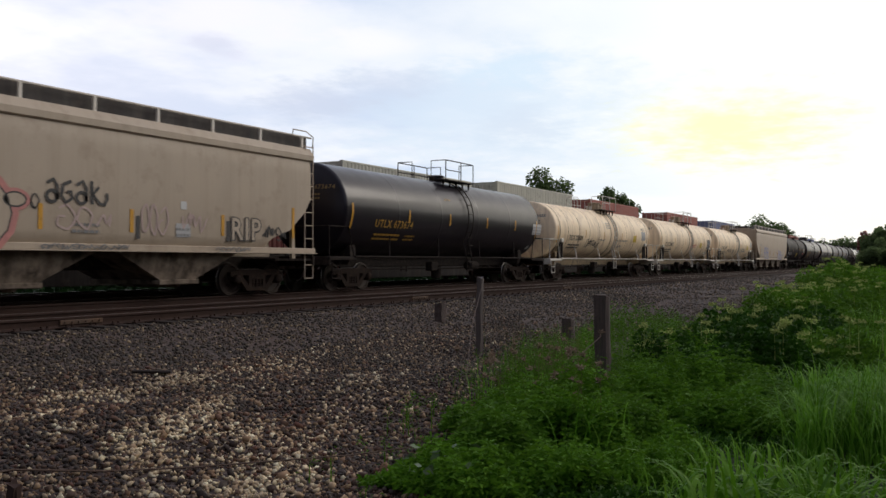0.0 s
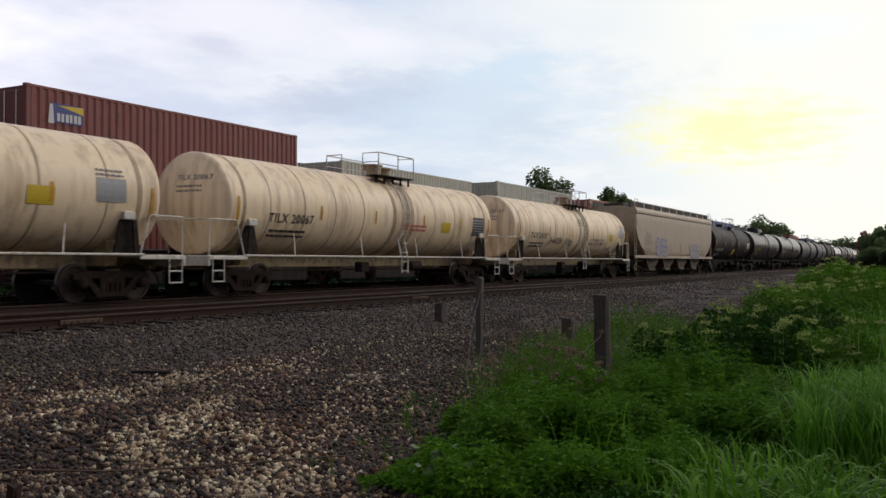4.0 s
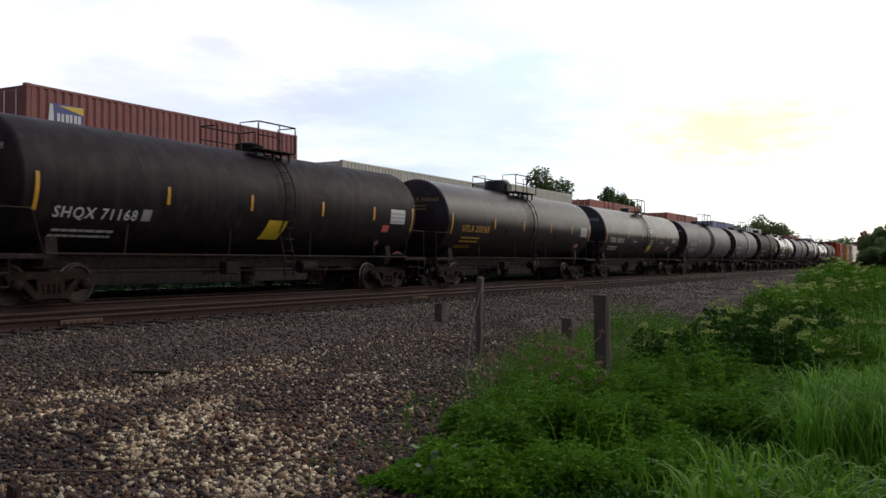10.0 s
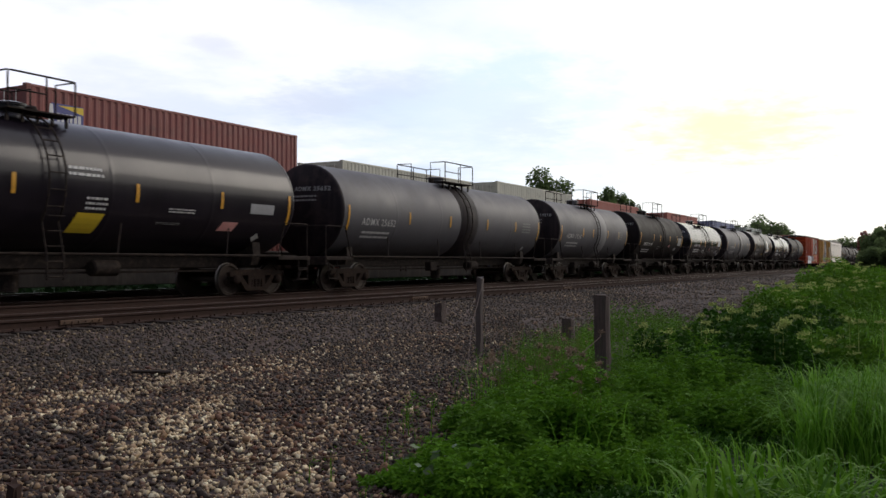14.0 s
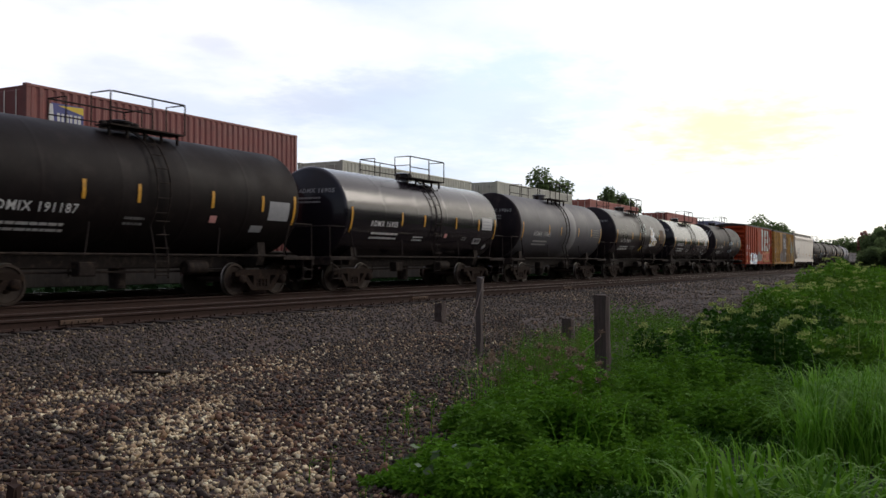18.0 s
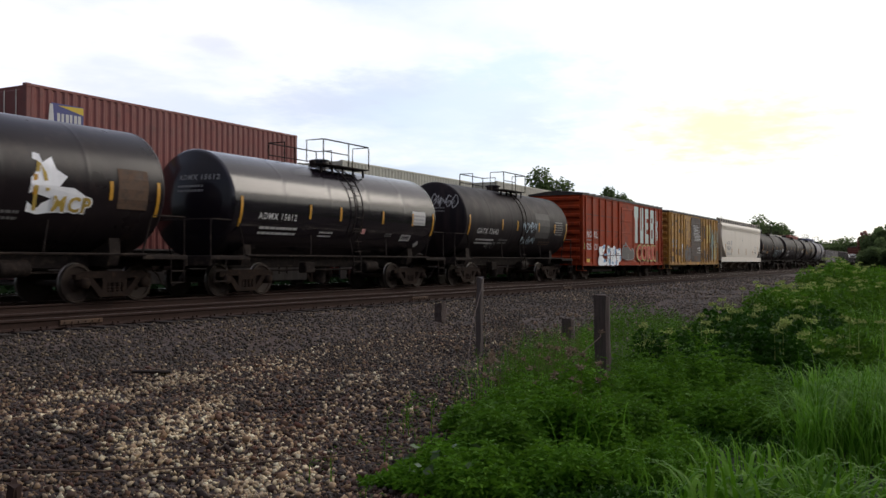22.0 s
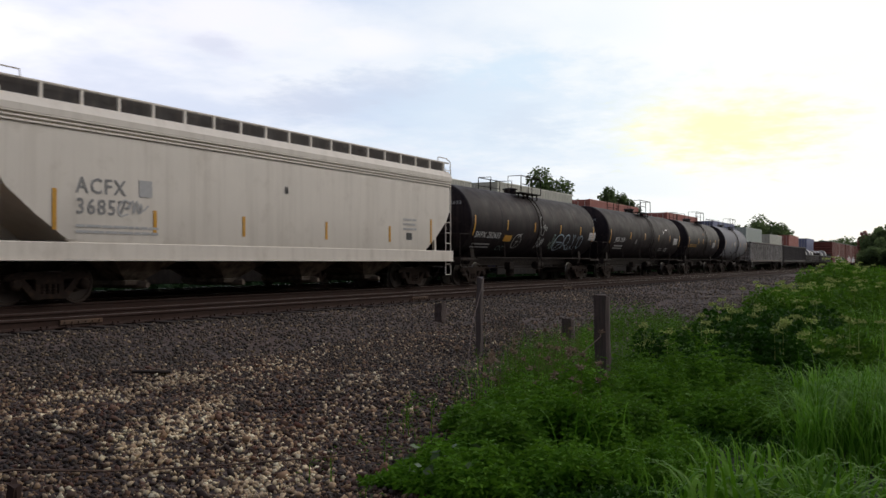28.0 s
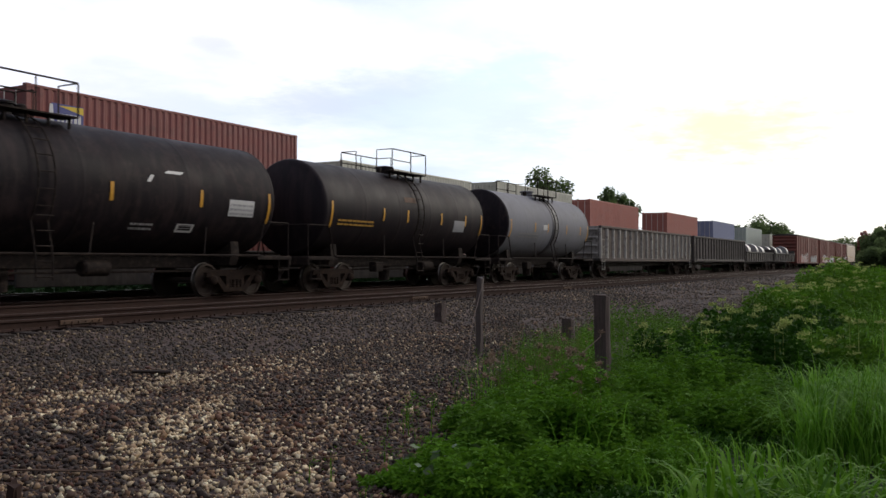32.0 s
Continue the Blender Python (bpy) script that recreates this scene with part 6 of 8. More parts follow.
    TRAIN.append(box_car(*slot(17), "box_red", "faded red box car with white, mint and red graffiti", eave=4.62, door=(-1.49, 1.47),
        posts=(-7.86, -7.42, -6.29, -5.11, -4.02, -2.80, -1.62, 1.52, 2.57, 3.69, 4.88, 6.15, 7.20, 7.86),
        mark=(("NO", -7.17, 2.30, 0.50, "letter_white"), ("KL", -5.98, 2.30, 0.50, "letter_white"), ("525", -7.22, 1.64, 0.47, "letter_white"), ("121", -6.05, 1.64, 0.47, "letter_white")),
        blocks=(("T", 1.58, 2.16, 0.93, 2.30, "spray_mint"), ("U", 2.66, 2.16, 0.95, 2.28, "spray_mint"), ("E", 3.79, 2.16, 0.98, 2.26, "spray_mint"), ("B", 4.98, 2.16, 1.08, 2.24, "spray_mint"), ("K", 6.24, 2.20, 0.80, 2.20, "spray_mint")),
        squares=((-7.75, 1.66, 0.25, 0.32, 0.0, "spray_lime"), (-7.30, 0.84, 0.62, 0.28, 0.0, "decal_yellow"), (-7.15, 2.13, 0.75, 0.06, 0.0, "letter_grey"), (1.60, 0.92, 0.90, 1.1, 0.0, "spray_orange"), (2.66, 0.92, 0.95, 1.15, 0.0, "spray_orange"), (3.78, 0.92, 1.0, 1.1, 0.0, "spray_orange"), (4.97, 0.92, 1.1, 1.05, 0.0, "spray_orange"), (6.24, 0.95, 0.86, 0.75, 0.0, "rust_orange"), (-0.5, 4.05, 0.9, 0.14, 0.1, "rust_dark"))
            + tuple((x, z, w, 0.035, 0.0, "rust_dark") for x, w in ((-7.3, 0.95), (-6.2, 1.0), (-5.02, 0.92), (-3.92, 1.0), (-2.7, 1.0)) for z in (1.15, 2.72, 3.55)),
        art=(("fill", -5.6, 0.74, 0.0079, 0.0052, [rounded(q) for q in ([(0, 0), (10, 80), (40, 110), (15, 160), (30, 210), (90, 205), (150, 240), (170, 200), (120, 135), (95, 100), (150, 70), (195, 40), (190, 0)], [(185, 0), (195, 60), (220, 100), (195, 140), (195, 190), (225, 232), (270, 220), (280, 150), (255, 100), (285, 50), (275, 0)], [(270, 0), (290, 60), (275, 110), (290, 140), (270, 205), (330, 195), (350, 225), (400, 215), (415, 170), (400, 110), (430, 60), (425, 0)], [(420, 0), (440, 50), (420, 90), (425, 130), (410, 190), (460, 185), (525, 205), (520, 150), (540, 110), (535, 50), (480, 40), (470, 0)])], "spray_white", 0),
             ("fill", -5.6, 0.74, 0.0079, 0.0052, [ring(x, z, a, c, n=12)[:-1] for x, z, a, c in ((135, 205, 24, 26), (150, 52, 30, 18), (245, 165, 26, 32), (262, 42, 20, 40), (392, 165, 16, 48), (418, 32, 16, 30), (488, 185, 28, 14), (335, 30, 18, 20), (170, 122, 34, 14), (515, 90, 14, 36))], "spray_sky", 0),
             ("line", -5.6, 0.74, 0.0079, 0.0052, [[(5, 5), (15, 85), (45, 112), (20, 160), (35, 208)], [(188, 5), (200, 62), (222, 100), (198, 140), (200, 190), (225, 228)], [(278, 5), (292, 60), (278, 110), (292, 140), (275, 200)], [(428, 5), (442, 50), (422, 90), (428, 130), (414, 186)], [(100, 205), (90, 150), (120, 135)], [(330, 195), (345, 150), (320, 60)]], "spray_ash", 0.035),
             ("line", -5.6, 0.74, 0.0079, 0.0052, [[(60, 110), (180, 118), (300, 112), (420, 118), (530, 112)], ring(225, 205, 32, 18), [(230, 30), (238, 100)], [(330, 100), (335, 140)], [(380, 130), (470, 135), (480, 110)]], "rust_dark", 0.04),
             ("fill", -1.24, 1.08, 0.0100, 0.0052, [rounded([(20, 0), (0, 60), (5, 150), (50, 170), (65, 205), (95, 175), (130, 150), (180, 100), (200, 142), (230, 135), (252, 90), (240, 30), (220, 0)], 2)], "spray_ash", 0), ("line", -1.24, 1.08, 0.0100, 0.0052, [rounded([(20, 0), (0, 60), (5, 150), (50, 170), (65, 205), (95, 175), (130, 150), (180, 100), (200, 142), (230, 135), (252, 90), (240, 30), (220, 0)], 2), [(118, 0), (125, 70)], [(100, 100), (92, 170)]], "letter_pale", 0.03),
             ("text", 1.75, 0.98, 4.4, 1.12, "CORK", "spray_lime", 0.062), ("text", 1.83, 1.04, 4.24, 1.0, "CORK", "spray_red", 0.045))))
    TRAIN.append(box_car(*slot(18), "box_yellow", "rusty yellow box car with dark and teal graffiti", eave=4.55, door=(-3.62, -1.50), second=(-1.42, 1.75), second_paint="rust_dark",
        posts=(-7.95, -7.39, -6.41, -5.51, -4.58, -3.75, 1.85, 2.61, 3.64, 4.62, 5.52, 6.47, 7.5, 7.95),
        mark=(("AB", -7.05, 2.30, 0.46, "letter_grey"), ("OX", -6.3, 2.30, 0.46, "letter_grey")),
        squares=((-7.9, 3.56, 0.10, 0.26, 0.05, "letter_black"), (-7.86, 3.76, 0.26, 0.06, 0.0, "letter_black"), (-7.13, 3.56, 0.34, 0.07, 0.02, "letter_black"), (-7.0, 3.56, 0.22, 0.27, 0.04, "letter_black"), (-6.3, 3.90, 0.80, 0.10, 0.0, "letter_black"), (-5.75, 3.80, 0.22, 0.32, 0.0, "letter_black"), (-5.05, 3.57, 0.10, 0.34, 0.05, "letter_black"), (-5.17, 3.11, 0.10, 0.36, 0.05, "letter_black"), (-5.12, 3.11, 0.30, 0.24, 0.03, "letter_black"), (-4.34, 3.11, 0.34, 0.27, 0.04, "letter_black"), (-3.2, 3.12, 0.28, 0.26, 0.04, "letter_black"),
                 (-6.9, 2.02, 1.2, 0.20, 0.0, "letter_grey"), (-7.27, 1.68, 0.72, 0.28, 0.0, "rust_orange"), (-7.95, 1.0, 0.50, 0.95, 0.0, "rust_orange"), (-6.35, 1.50, 0.75, 0.42, 0.0, "rust_patch"), (-5.45, 1.42, 0.75, 0.5, 0.0, "rust_patch"), (-7.30, 0.98, 0.8, 0.4, 0.0, "rust_patch"), (-4.5, 1.05, 0.35, 1.25, 0.25, "spray_silver"), (-4.5, 1.50, 0.62, 0.45, 0.0, "rust_patch"), (-4.4, 1.10, 0.3, 0.2, 0.0, "rust_dark"),
                 (1.95, 2.6, 0.6, 1.25, 0.1, "rust_patch"), (2.72, 2.85, 0.85, 1.05, -0.1, "rust_patch"), (3.75, 2.5, 0.8, 1.5, 0.0, "spray_gold"), (4.72, 1.05, 0.72, 1.5, 0.0, "rust_patch"), (4.74, 2.7, 0.7, 1.3, 0.0, "spray_gold"), (5.62, 1.1, 0.75, 2.2, 0.0, "spray_teal"), (6.58, 1.2, 0.8, 1.6, 0.0, "spray_gold"), (2.75, 1.2, 0.8, 0.7, 0.0, "rust_patch"), (3.74, 1.1, 0.8, 0.5, 0.0, "rust_patch"), (1.95, 1.1, 0.6, 0.6, 0.0, "rust_patch")),
        fat=((-3.5, 1.0, 1.7, 1.2, 2, 86, "spray_ash", "rust_orange"),),
        fills=((0.35, 1.95, 0.25, 0.10, "letter_white"), (0.75, 2.02, 0.55, 0.09, "letter_white"), (0.75, 1.85, 0.7, 0.07, "letter_white"), (0.2, 1.66, 1.2, 0.04, "letter_pale"), (-0.7, 0.98, 1.0, 0.45, "rust_patch"), (-2.0, 2.1, 0.22, 0.4, "rust_orange"), (-1.62, 1.2, 0.1, 1.3, "rust_dark"), (-3.3, 2.6, 0.12, 1.2, "rust_dark"))
            + tuple((-0.95 + 0.9 * (1 - math.sin(0.35 + 0.115 * k)) * 0.8, 2.62 + 0.115 * k, 2.45 - 0.075 * k - 0.25 * (k % 3), 0.045, "spray_silver" if k % 2 else "letter_pale") for k in range(11)),
        tags=((-4.3, 1.1, 2.6, 1.1, 4, 81, "rust_dark", 0.05), (4.6, 1.1, 3.0, 3.0, 5, 83, "spray_teal", 0.07), (1.9, 1.0, 3.2, 1.2, 5, 84, "rust_patch", 0.07))))
    hop(19, "hopper_white", "pale grey covered hopper car with four small outlets", bays=4, eave=4.42, slim=True, stripe_at=(-8.25, -5.4, -2.2, 1.6, 5.3, 8.2),
        mark=(("ACFX", -7.7, 2.5, 0.50, "letter_grey"), ("36857", -7.7, 2.03, 0.50, "letter_grey")),
        tags=((-6.6, 2.0, 0.9, 0.45, 3, 91, "letter_faint", 0.04), (-0.4, 2.9, 0.12, 0.3, 1, 92, "letter_grey", 0.05)),
        decals=(("print", -7.7, 1.6, 2.4, 0.26, "letter_faint"), ("print", -8.0, 1.00, 1.9, 0.12, "letter_grey"), ("print", -5.0, 1.00, 1.2, 0.12, "letter_faint"), ("print", -3.0, 0.98, 1.6, 0.2, "letter_faint"), ("print", 1.5, 1.0, 1.6, 0.1, "letter_faint"), ("panel", -5.9, 2.5, 0.4, 0.4, "letter_faint"), ("print", 6.2, 2.1, 0.9, 0.5, "letter_faint"), ("panel", 6.4, 1.75, 0.4, 0.25, "letter_black")))
    tank(20, "black_dull", "dull black tank car with chalk-white and teal graffiti", "SHPX 202633", mark_x=-7.0, mark_z=2.0, dome=-0.4,
         decals=(("panel", -4.1, 1.88, 0.8, 0.3, "stripe"), ("panel", 6.7, 2.15, 1.0, 0.42, "decal_white"), ("print", 6.75, 2.18, 0.9, 0.34, "decal_grey")),
         tags=((1.3, 1.6, 0.8, 0.8, 3, 104, "spray_teal", 0.05), (-0.3, 1.6, 0.8, 0.75, 3, 102, "letter_pale", 0.05)),
         art=(("line", -3.05, 1.62, 1, 1, [ring(0.42, 0.35, 0.42, 0.36), [(0.42, 0.55), (0.75, 0.75)], [(0.25, 0.35), (0.6, 0.37), (0.45, 0.3), (0.38, 0.05), (0.25, 0.02)]], "letter_pale", 0.045), ("line", -4.3, 1.50, 1, 1, [ring(0.15, 0.15, 0.15, 0.12), ring(0.6, 0.15, 0.13, 0.12, 40, 300)], "spray_teal", 0.035), ("line", -0.3, 2.4, 1, 1, [ring(0.18, 0.45, 0.17, 0.26), ring(0.32, 0.05, 0.2, 0.22), ring(0.55, 0.28, 0.09, 0.07), ring(0.75, 0.18, 0.10, 0.08)], "letter_pale", 0.035),
              ("line", 1.9, 1.58, 1, 1, [ring(0.65, 0.45, 0.62, 0.46), [(0.25, 0.5), (1.1, 0.5), (0.7, 0.35), (0.45, 0.05)], ring(1.62, 0.62, 0.34, 0.30), [(1.35, 0.1), (1.45, 0.85)], [(1.6, 0.35), (2.1, 0.05), (2.3, 0.1)], ring(2.35, 0.5, 0.22, 0.42, -150, 90), [(2.75, 0.95), (2.65, 0.15), (3.1, 0.08), (3.2, 0.9)], ring(3.55, 0.55, 0.28, 0.36, -180, 180)], "spray_ice", 0.055)))
    tank(21, "black_dull", "dull black tank car with chipped paint", "JBSX 1019", mark_x=-6.7, mark_z=2.18, dome=0.6,
         decals=(("panel", 6.6, 2.2, 1.0, 0.45, "decal_white"), ("print", 6.65, 2.24, 0.9, 0.36, "decal_grey"), ("panel", 4.9, 1.72, 0.6, 0.26, "decal_white"), ("panel", 4.97, 1.77, 0.46, 0.16, "black_dull"), ("print", 3.4, 1.75, 0.7, 0.26, "letter_pale"), ("panel", -2.6, 2.1, 0.28, 0.3, "letter_grey"), ("slant", 4.3, 3.15, 0.55, 0.08, "decal_white"), ("slant", 3.7, 2.9, 0.12, 0.18, "decal_white")))
    tank(22, "black_satin", "black tank car with faint yellow lettering", "", dome=0.2,
         decals=(("print", -3.9, 2.15, 2.1, 0.26, "letter_yellow"), ("panel", 3.9, 2.15, 0.9, 0.45, "decal_grey"), ("panel", 0.2, 3.1, 0.8, 0.2, "rust_patch")))
    tank(23, "light_tank", "light grey tank car with black ends", "", head="black_dull", dome=0.3, band="grey_tank", band_at=(0.0, 0.7),
         decals=(("print", -4.0, 2.1, 2.2, 0.3, "letter_grey"), ("panel", -1.2, 2.5, 0.5, 0.25, "decal_white")))
    TRAIN.append(gondola(*slot(24), "gon_pale", "rusty pale gondola car with ribbed sides"))
    TRAIN.append(gondola(*slot(25), "gon_dark", "dark rusty gondola car with ribbed sides", ribs=20))
    TRAIN.append(coil_car(*slot(26), "dark coil car loaded with bright steel coils", 3))
    TRAIN.append(coil_car(*slot(27), "dark coil car loaded with bright steel coils", 4))
    for i in (28, 29, 30):
        TRAIN.append(box_car(*slot(i), "box_dark_red", "dull red box car with pale graffiti along its foot", fills=((-9.0, 0.9, 7.0, 0.9, "spray_pink"), (2.0, 0.9, 7.5, 0.7, "decal_grey")), tags=((-8.5, 0.9, 7.0, 1.2, 8, 110 + i, "decal_white", 0.2), (2.0, 0.9, 7.0, 1.2, 8, 120 + i, "spray_silver", 0.2))))
    hop(31, "hopper_grey", "pale grey covered hopper car far down the train", bays=3)


train()

# ---- standing container train ----


def container_mesh(length, high, wide=2.44):
    """One folded shell: the outline of its corrugated flanks, pulled upwards."""
    n = int(length / 0.28)
    near = []
    for i in range(n):
        x0 = -length / 2 + 0.12 + (length - 0.24) * i / n
        w = (length - 0.24) / n
        near += [(x0, -wide / 2 + 0.046), (x0 + w * 0.22, -wide / 2 + 0.010), (x0 + w * 0.60, -wide / 2 + 0.010), (x0 + w * 0.82, -wide / 2 + 0.046)]
    near.append((length / 2 - 0.12, -wide / 2 + 0.046))
    b = Build()
    b.prism(near + [(x, -y) for x, y in reversed(near)], 0.03, high - 0.03, "z")
    return b


def container(x, z, length, high, paint, label, group="stacked containers", doors=True):
    c = thing("shipping_container", label, "shipping container", x, FAR, group)
    c.location.z = z
    part("corrugated_shell", container_mesh(length, high), paint, c)
    wide = 2.44
    for sx in (-1, 1):
        for sy in (-1, 1):
            b = Build()
            b.box(sx * (length / 2 - 0.08), sy * (wide / 2 - 0.08), high / 2, 0.16, 0.16, high - 0.2, 0.02)
            for z0 in (0.06, high - 0.06):
                b.box(sx * (length / 2 - 0.085), sy * (wide / 2 - 0.08), z0, 0.18, 0.17, 0.12, 0.015)
            part("corner_post", b, paint, c)
    for s in (-1, 1):
        b = Build()
        b.box(0, s * (wide / 2 - 0.045), high - 0.05, length - 0.36, 0.08, 0.09, 0.015)
        b.box(0, s * (wide / 2 - 0.045), 0.08, length - 0.36, 0.08, 0.15, 0.015)
        part("side_rail", b, paint, c)
    if doors:
        for s in (-1, 1):
            b = Build()
            b.box(-length / 2 + 0.035, s * 0.56, high / 2, 0.06, 1.08, high - 0.34, 0.012)
            d = part("door_leaf", b, paint, c)
            for yy in (0.28, 0.80):
                b = Build()
                b.tube([(-length / 2 - 0.012, s * yy, 0.16), (-length / 2 - 0.012, s * yy, high - 0.16)], 0.02)
                part("lock_rod", b, "white_steel", d)
    return c


def well_car(x, length):
    w = thing("well_car", "dark steel well car under stacked containers", "well car", x, FAR, "well cars")
    half = length / 2
    for s in (-1, 1):
        b = Build()
        b.box(0, s * 1.36, 0.78, 2 * half - 2.6, 0.10, 1.10, 0.02)
        b.box(0, s * 1.38, 1.33, 2 * half - 2.6, 0.18, 0.08, 0.02)
        part("side_girder", b, "gon_dark", w)
        b = Build()
        b.box(s * (half - 0.75), 0, 1.05, 1.5, 2.7, 0.22, 0.02)
        part("end_platform", b, "gon_dark", w)
        truck(w, s * (half - 0.2)) if s > 0 else None
    b = Build()
    b.box(0, 0, 0.36, 2 * half - 2.6, 2.62, 0.08)
    part("well_floor", b, "gon_dark", w)
    return w


STACKS = [(28.7, 6.0, "cont_red", 2.90), (44.0, 5.35, "cont_cream", 2.59), (59.5, 5.66, "cont_cream", 2.59), (75.4, 5.60, "cont_brick", 2.90), (96.9, 5.68, "cont_brick", 2.90), (116.7, 5.68, "cont_blue", 2.59), (136.7, 5.62, "cont_mint", 2.59), (156.0, 5.2, "cont_cream", 2.59), (176.0, 5.6, "cont_brick", 2.59), (200.0, 5.6, "cont_blue", 2.59)]
FAR_AHEAD = -22.38 * math.tan(radians(HEAD))
LABELS = {"cont_red": "oxide red corrugated shipping container with a blue and yellow panel", "cont_cream": "pale cream corrugated shipping container", "cont_brick": "faded brick red corrugated shipping container", "cont_blue": "blue-grey corrugated shipping container", "cont_mint": "grey-green corrugated shipping container"}


def container_train():
    lower = ["cont_red", "cont_brick", "cont_blue", "cont_mint", "cont_cream"]
    for i, (p, top, paint, high) in enumerate(STACKS):
        x = p + FAR_AHEAD + 6.1
        under = top - high - 0.40
        well_car(x, 15.6)
        container(x, 0.40, 12.19, under - 0.004, lower[i % 5], LABELS[lower[i % 5]].replace(" with a blue and yellow panel", ""))
        c = container(x, 0.40 + under, 12.19, high, paint, LABELS[paint])
        if i == 0:
            beacon_panel(c)


def beacon_panel(c):
    y = -1.22 - 0.004
    b = Build()
    on_wall(b, *patch(1.12, 0.56), -5.28, 1.90, y)
    p = part("painted_panel", b, "deco_blue", c, "blue panel with yellow wedge and white tower shape")
    b = Build()
    b.add([(-5.05, y - 0.005, 2.40), (-4.17, y - 0.005, 2.22), (-4.17, y - 0.005, 2.44)], [(0, 1, 2)])
    part("yellow_wedge", b, "decal_yellow", p)
    b = Build()
    b.add([(-5.38, y - 0.006, 1.86), (-5.18, y - 0.006, 1.86), (-5.23, y - 0.006, 2.42), (-5.33, y - 0.006, 2.42)], [(0, 1, 2, 3)])
    part("white_tower_shape", b, "decal_white", p)
    for k, w in enumerate((0.13, 0.12, 0.14, 0.12, 0.14, 0.13)):
        b = Build()
        on_wall(b, *patch(w - 0.03, 0.24), -5.08 + 0.145 * k, 1.94, y - 0.005)
        part("white_bar", b, "decal_white", p)


container_train()

# ---- growth ----
rng = np.random.default_rng(7)
M["leaf"] = pieces("weed_leaves", [(0.0587, 0.1483, 0.0101), (0.0842, 0.2022, 0.0132), (0.1241, 0.2603, 0.0198), (0.0721, 0.1753, 0.0112)], 0.6, trans=0.38, spec=0.10)
M["leaf_mid"] = pieces("mixed_weed_leaves", [(0.0564, 0.1383, 0.0112), (0.0812, 0.1878, 0.0146), (0.1111, 0.2268, 0.0215), (0.0681, 0.1663, 0.0124)], 0.6, trans=0.38, spec=0.10)
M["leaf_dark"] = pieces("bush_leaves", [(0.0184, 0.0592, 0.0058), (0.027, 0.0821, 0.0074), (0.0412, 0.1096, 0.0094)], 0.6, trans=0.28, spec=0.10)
M["pale_leaf"] = pieces("pale_broad_leaves", [(0.099, 0.158, 0.066), (0.145, 0.211, 0.099), (0.073, 0.132, 0.040)], 0.5, trans=0.2, spec=0.4)
M["blade"] = pieces("grass_blades", [(0.0511, 0.1516, 0.0084), (0.1083, 0.2769, 0.0167), (0.1951, 0.3942, 0.0439), (0.0674, 0.1931, 0.0104)], 0.45, trans=0.42, spec=0.08)
M["broad_blade"] = pieces("broad_grass_blades", [(0.0494, 0.1423, 0.0071), (0.1049, 0.26, 0.0144), (0.189, 0.3701, 0.0378), (0.0654, 0.1813, 0.009)], 0.42, trans=0.42, spec=0.07)
M["olive"] = pieces("olive_weeds", [(0.0912, 0.1512, 0.03), (0.0663, 0.1553, 0.021), (0.1487, 0.1431, 0.053), (0.0988, 0.0985, 0.04)], 0.8, trans=0.35, spec=0.15)
M["dry"] = pieces("dry_stalks", [(0.106, 0.079, 0.046), (0.073, 0.073, 0.033), (0.125, 0.099, 0.059)], 0.8, trans=0.2)
M["umbel"] = pieces("cream_flowers", [(0.3168, 0.4017, 0.099), (0.4432, 0.4785, 0.168), (0.232, 0.3451, 0.069)], 0.7, trans=0.3, spec=0.1)
M["thistle"] = pieces("pink_flowers", [(0.2892, 0.182, 0.1396), (0.3694, 0.2781, 0.1971), (0.2005, 0.1252, 0.0885)], 0.7, trans=0.2, spec=0.1)
M["tree_leaf"] = pieces("tree_leaves", [(0.0756, 0.1142, 0.0436), (0.1169, 0.1683, 0.0627), (0.1512, 0.1987, 0.0838)], 0.7, trans=0.65, spec=0.15)
M["row_leaf"] = pieces("roadside_tree_leaves", [(0.030, 0.062, 0.016), (0.050, 0.095, 0.024), (0.038, 0.078, 0.020)], 0.7, trans=0.25, spec=0.15)
# scrub behind the standing train: its shade is put into these leaf colours
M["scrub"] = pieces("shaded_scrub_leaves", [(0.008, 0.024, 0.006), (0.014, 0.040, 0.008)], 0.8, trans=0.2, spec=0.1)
M["red_leaf"] = pieces("reddish_tree_leaves", [(0.182, 0.041, 0.036), (0.309, 0.081, 0.073), (0.109, 0.055, 0.036)], 0.6, trans=0.3)
M["stone"] = pieces("ballast_stones", [(0.0233, 0.0126, 0.0077), (0.0745, 0.0356, 0.0187), (0.0403, 0.0199, 0.0109), (0.1182, 0.0585, 0.0306), (0.0506, 0.0337, 0.022), (0.1675, 0.091, 0.0464), (0.0909, 0.0337, 0.0167), (0.0314, 0.0175, 0.0109), (0.0622, 0.0301, 0.0162), (0.3363, 0.2242, 0.1229), (0.0909, 0.05, 0.0282), (0.2366, 0.1441, 0.0747)], 0.7, steps=True)
M["ballast"] = pieces("grey_ballast_stones", [(0.0256, 0.0193, 0.0126), (0.0502, 0.0348, 0.0216), (0.0338, 0.0242, 0.0164), (0.0738, 0.0503, 0.0298), (0.043, 0.0281, 0.0172), (0.129, 0.0899, 0.0514), (0.0297, 0.0213, 0.0141), (0.0645, 0.0387, 0.0216), (0.2458, 0.1799, 0.1028), (0.0379, 0.0281, 0.0179), (0.0584, 0.0426, 0.0268)], 0.7, steps=True)
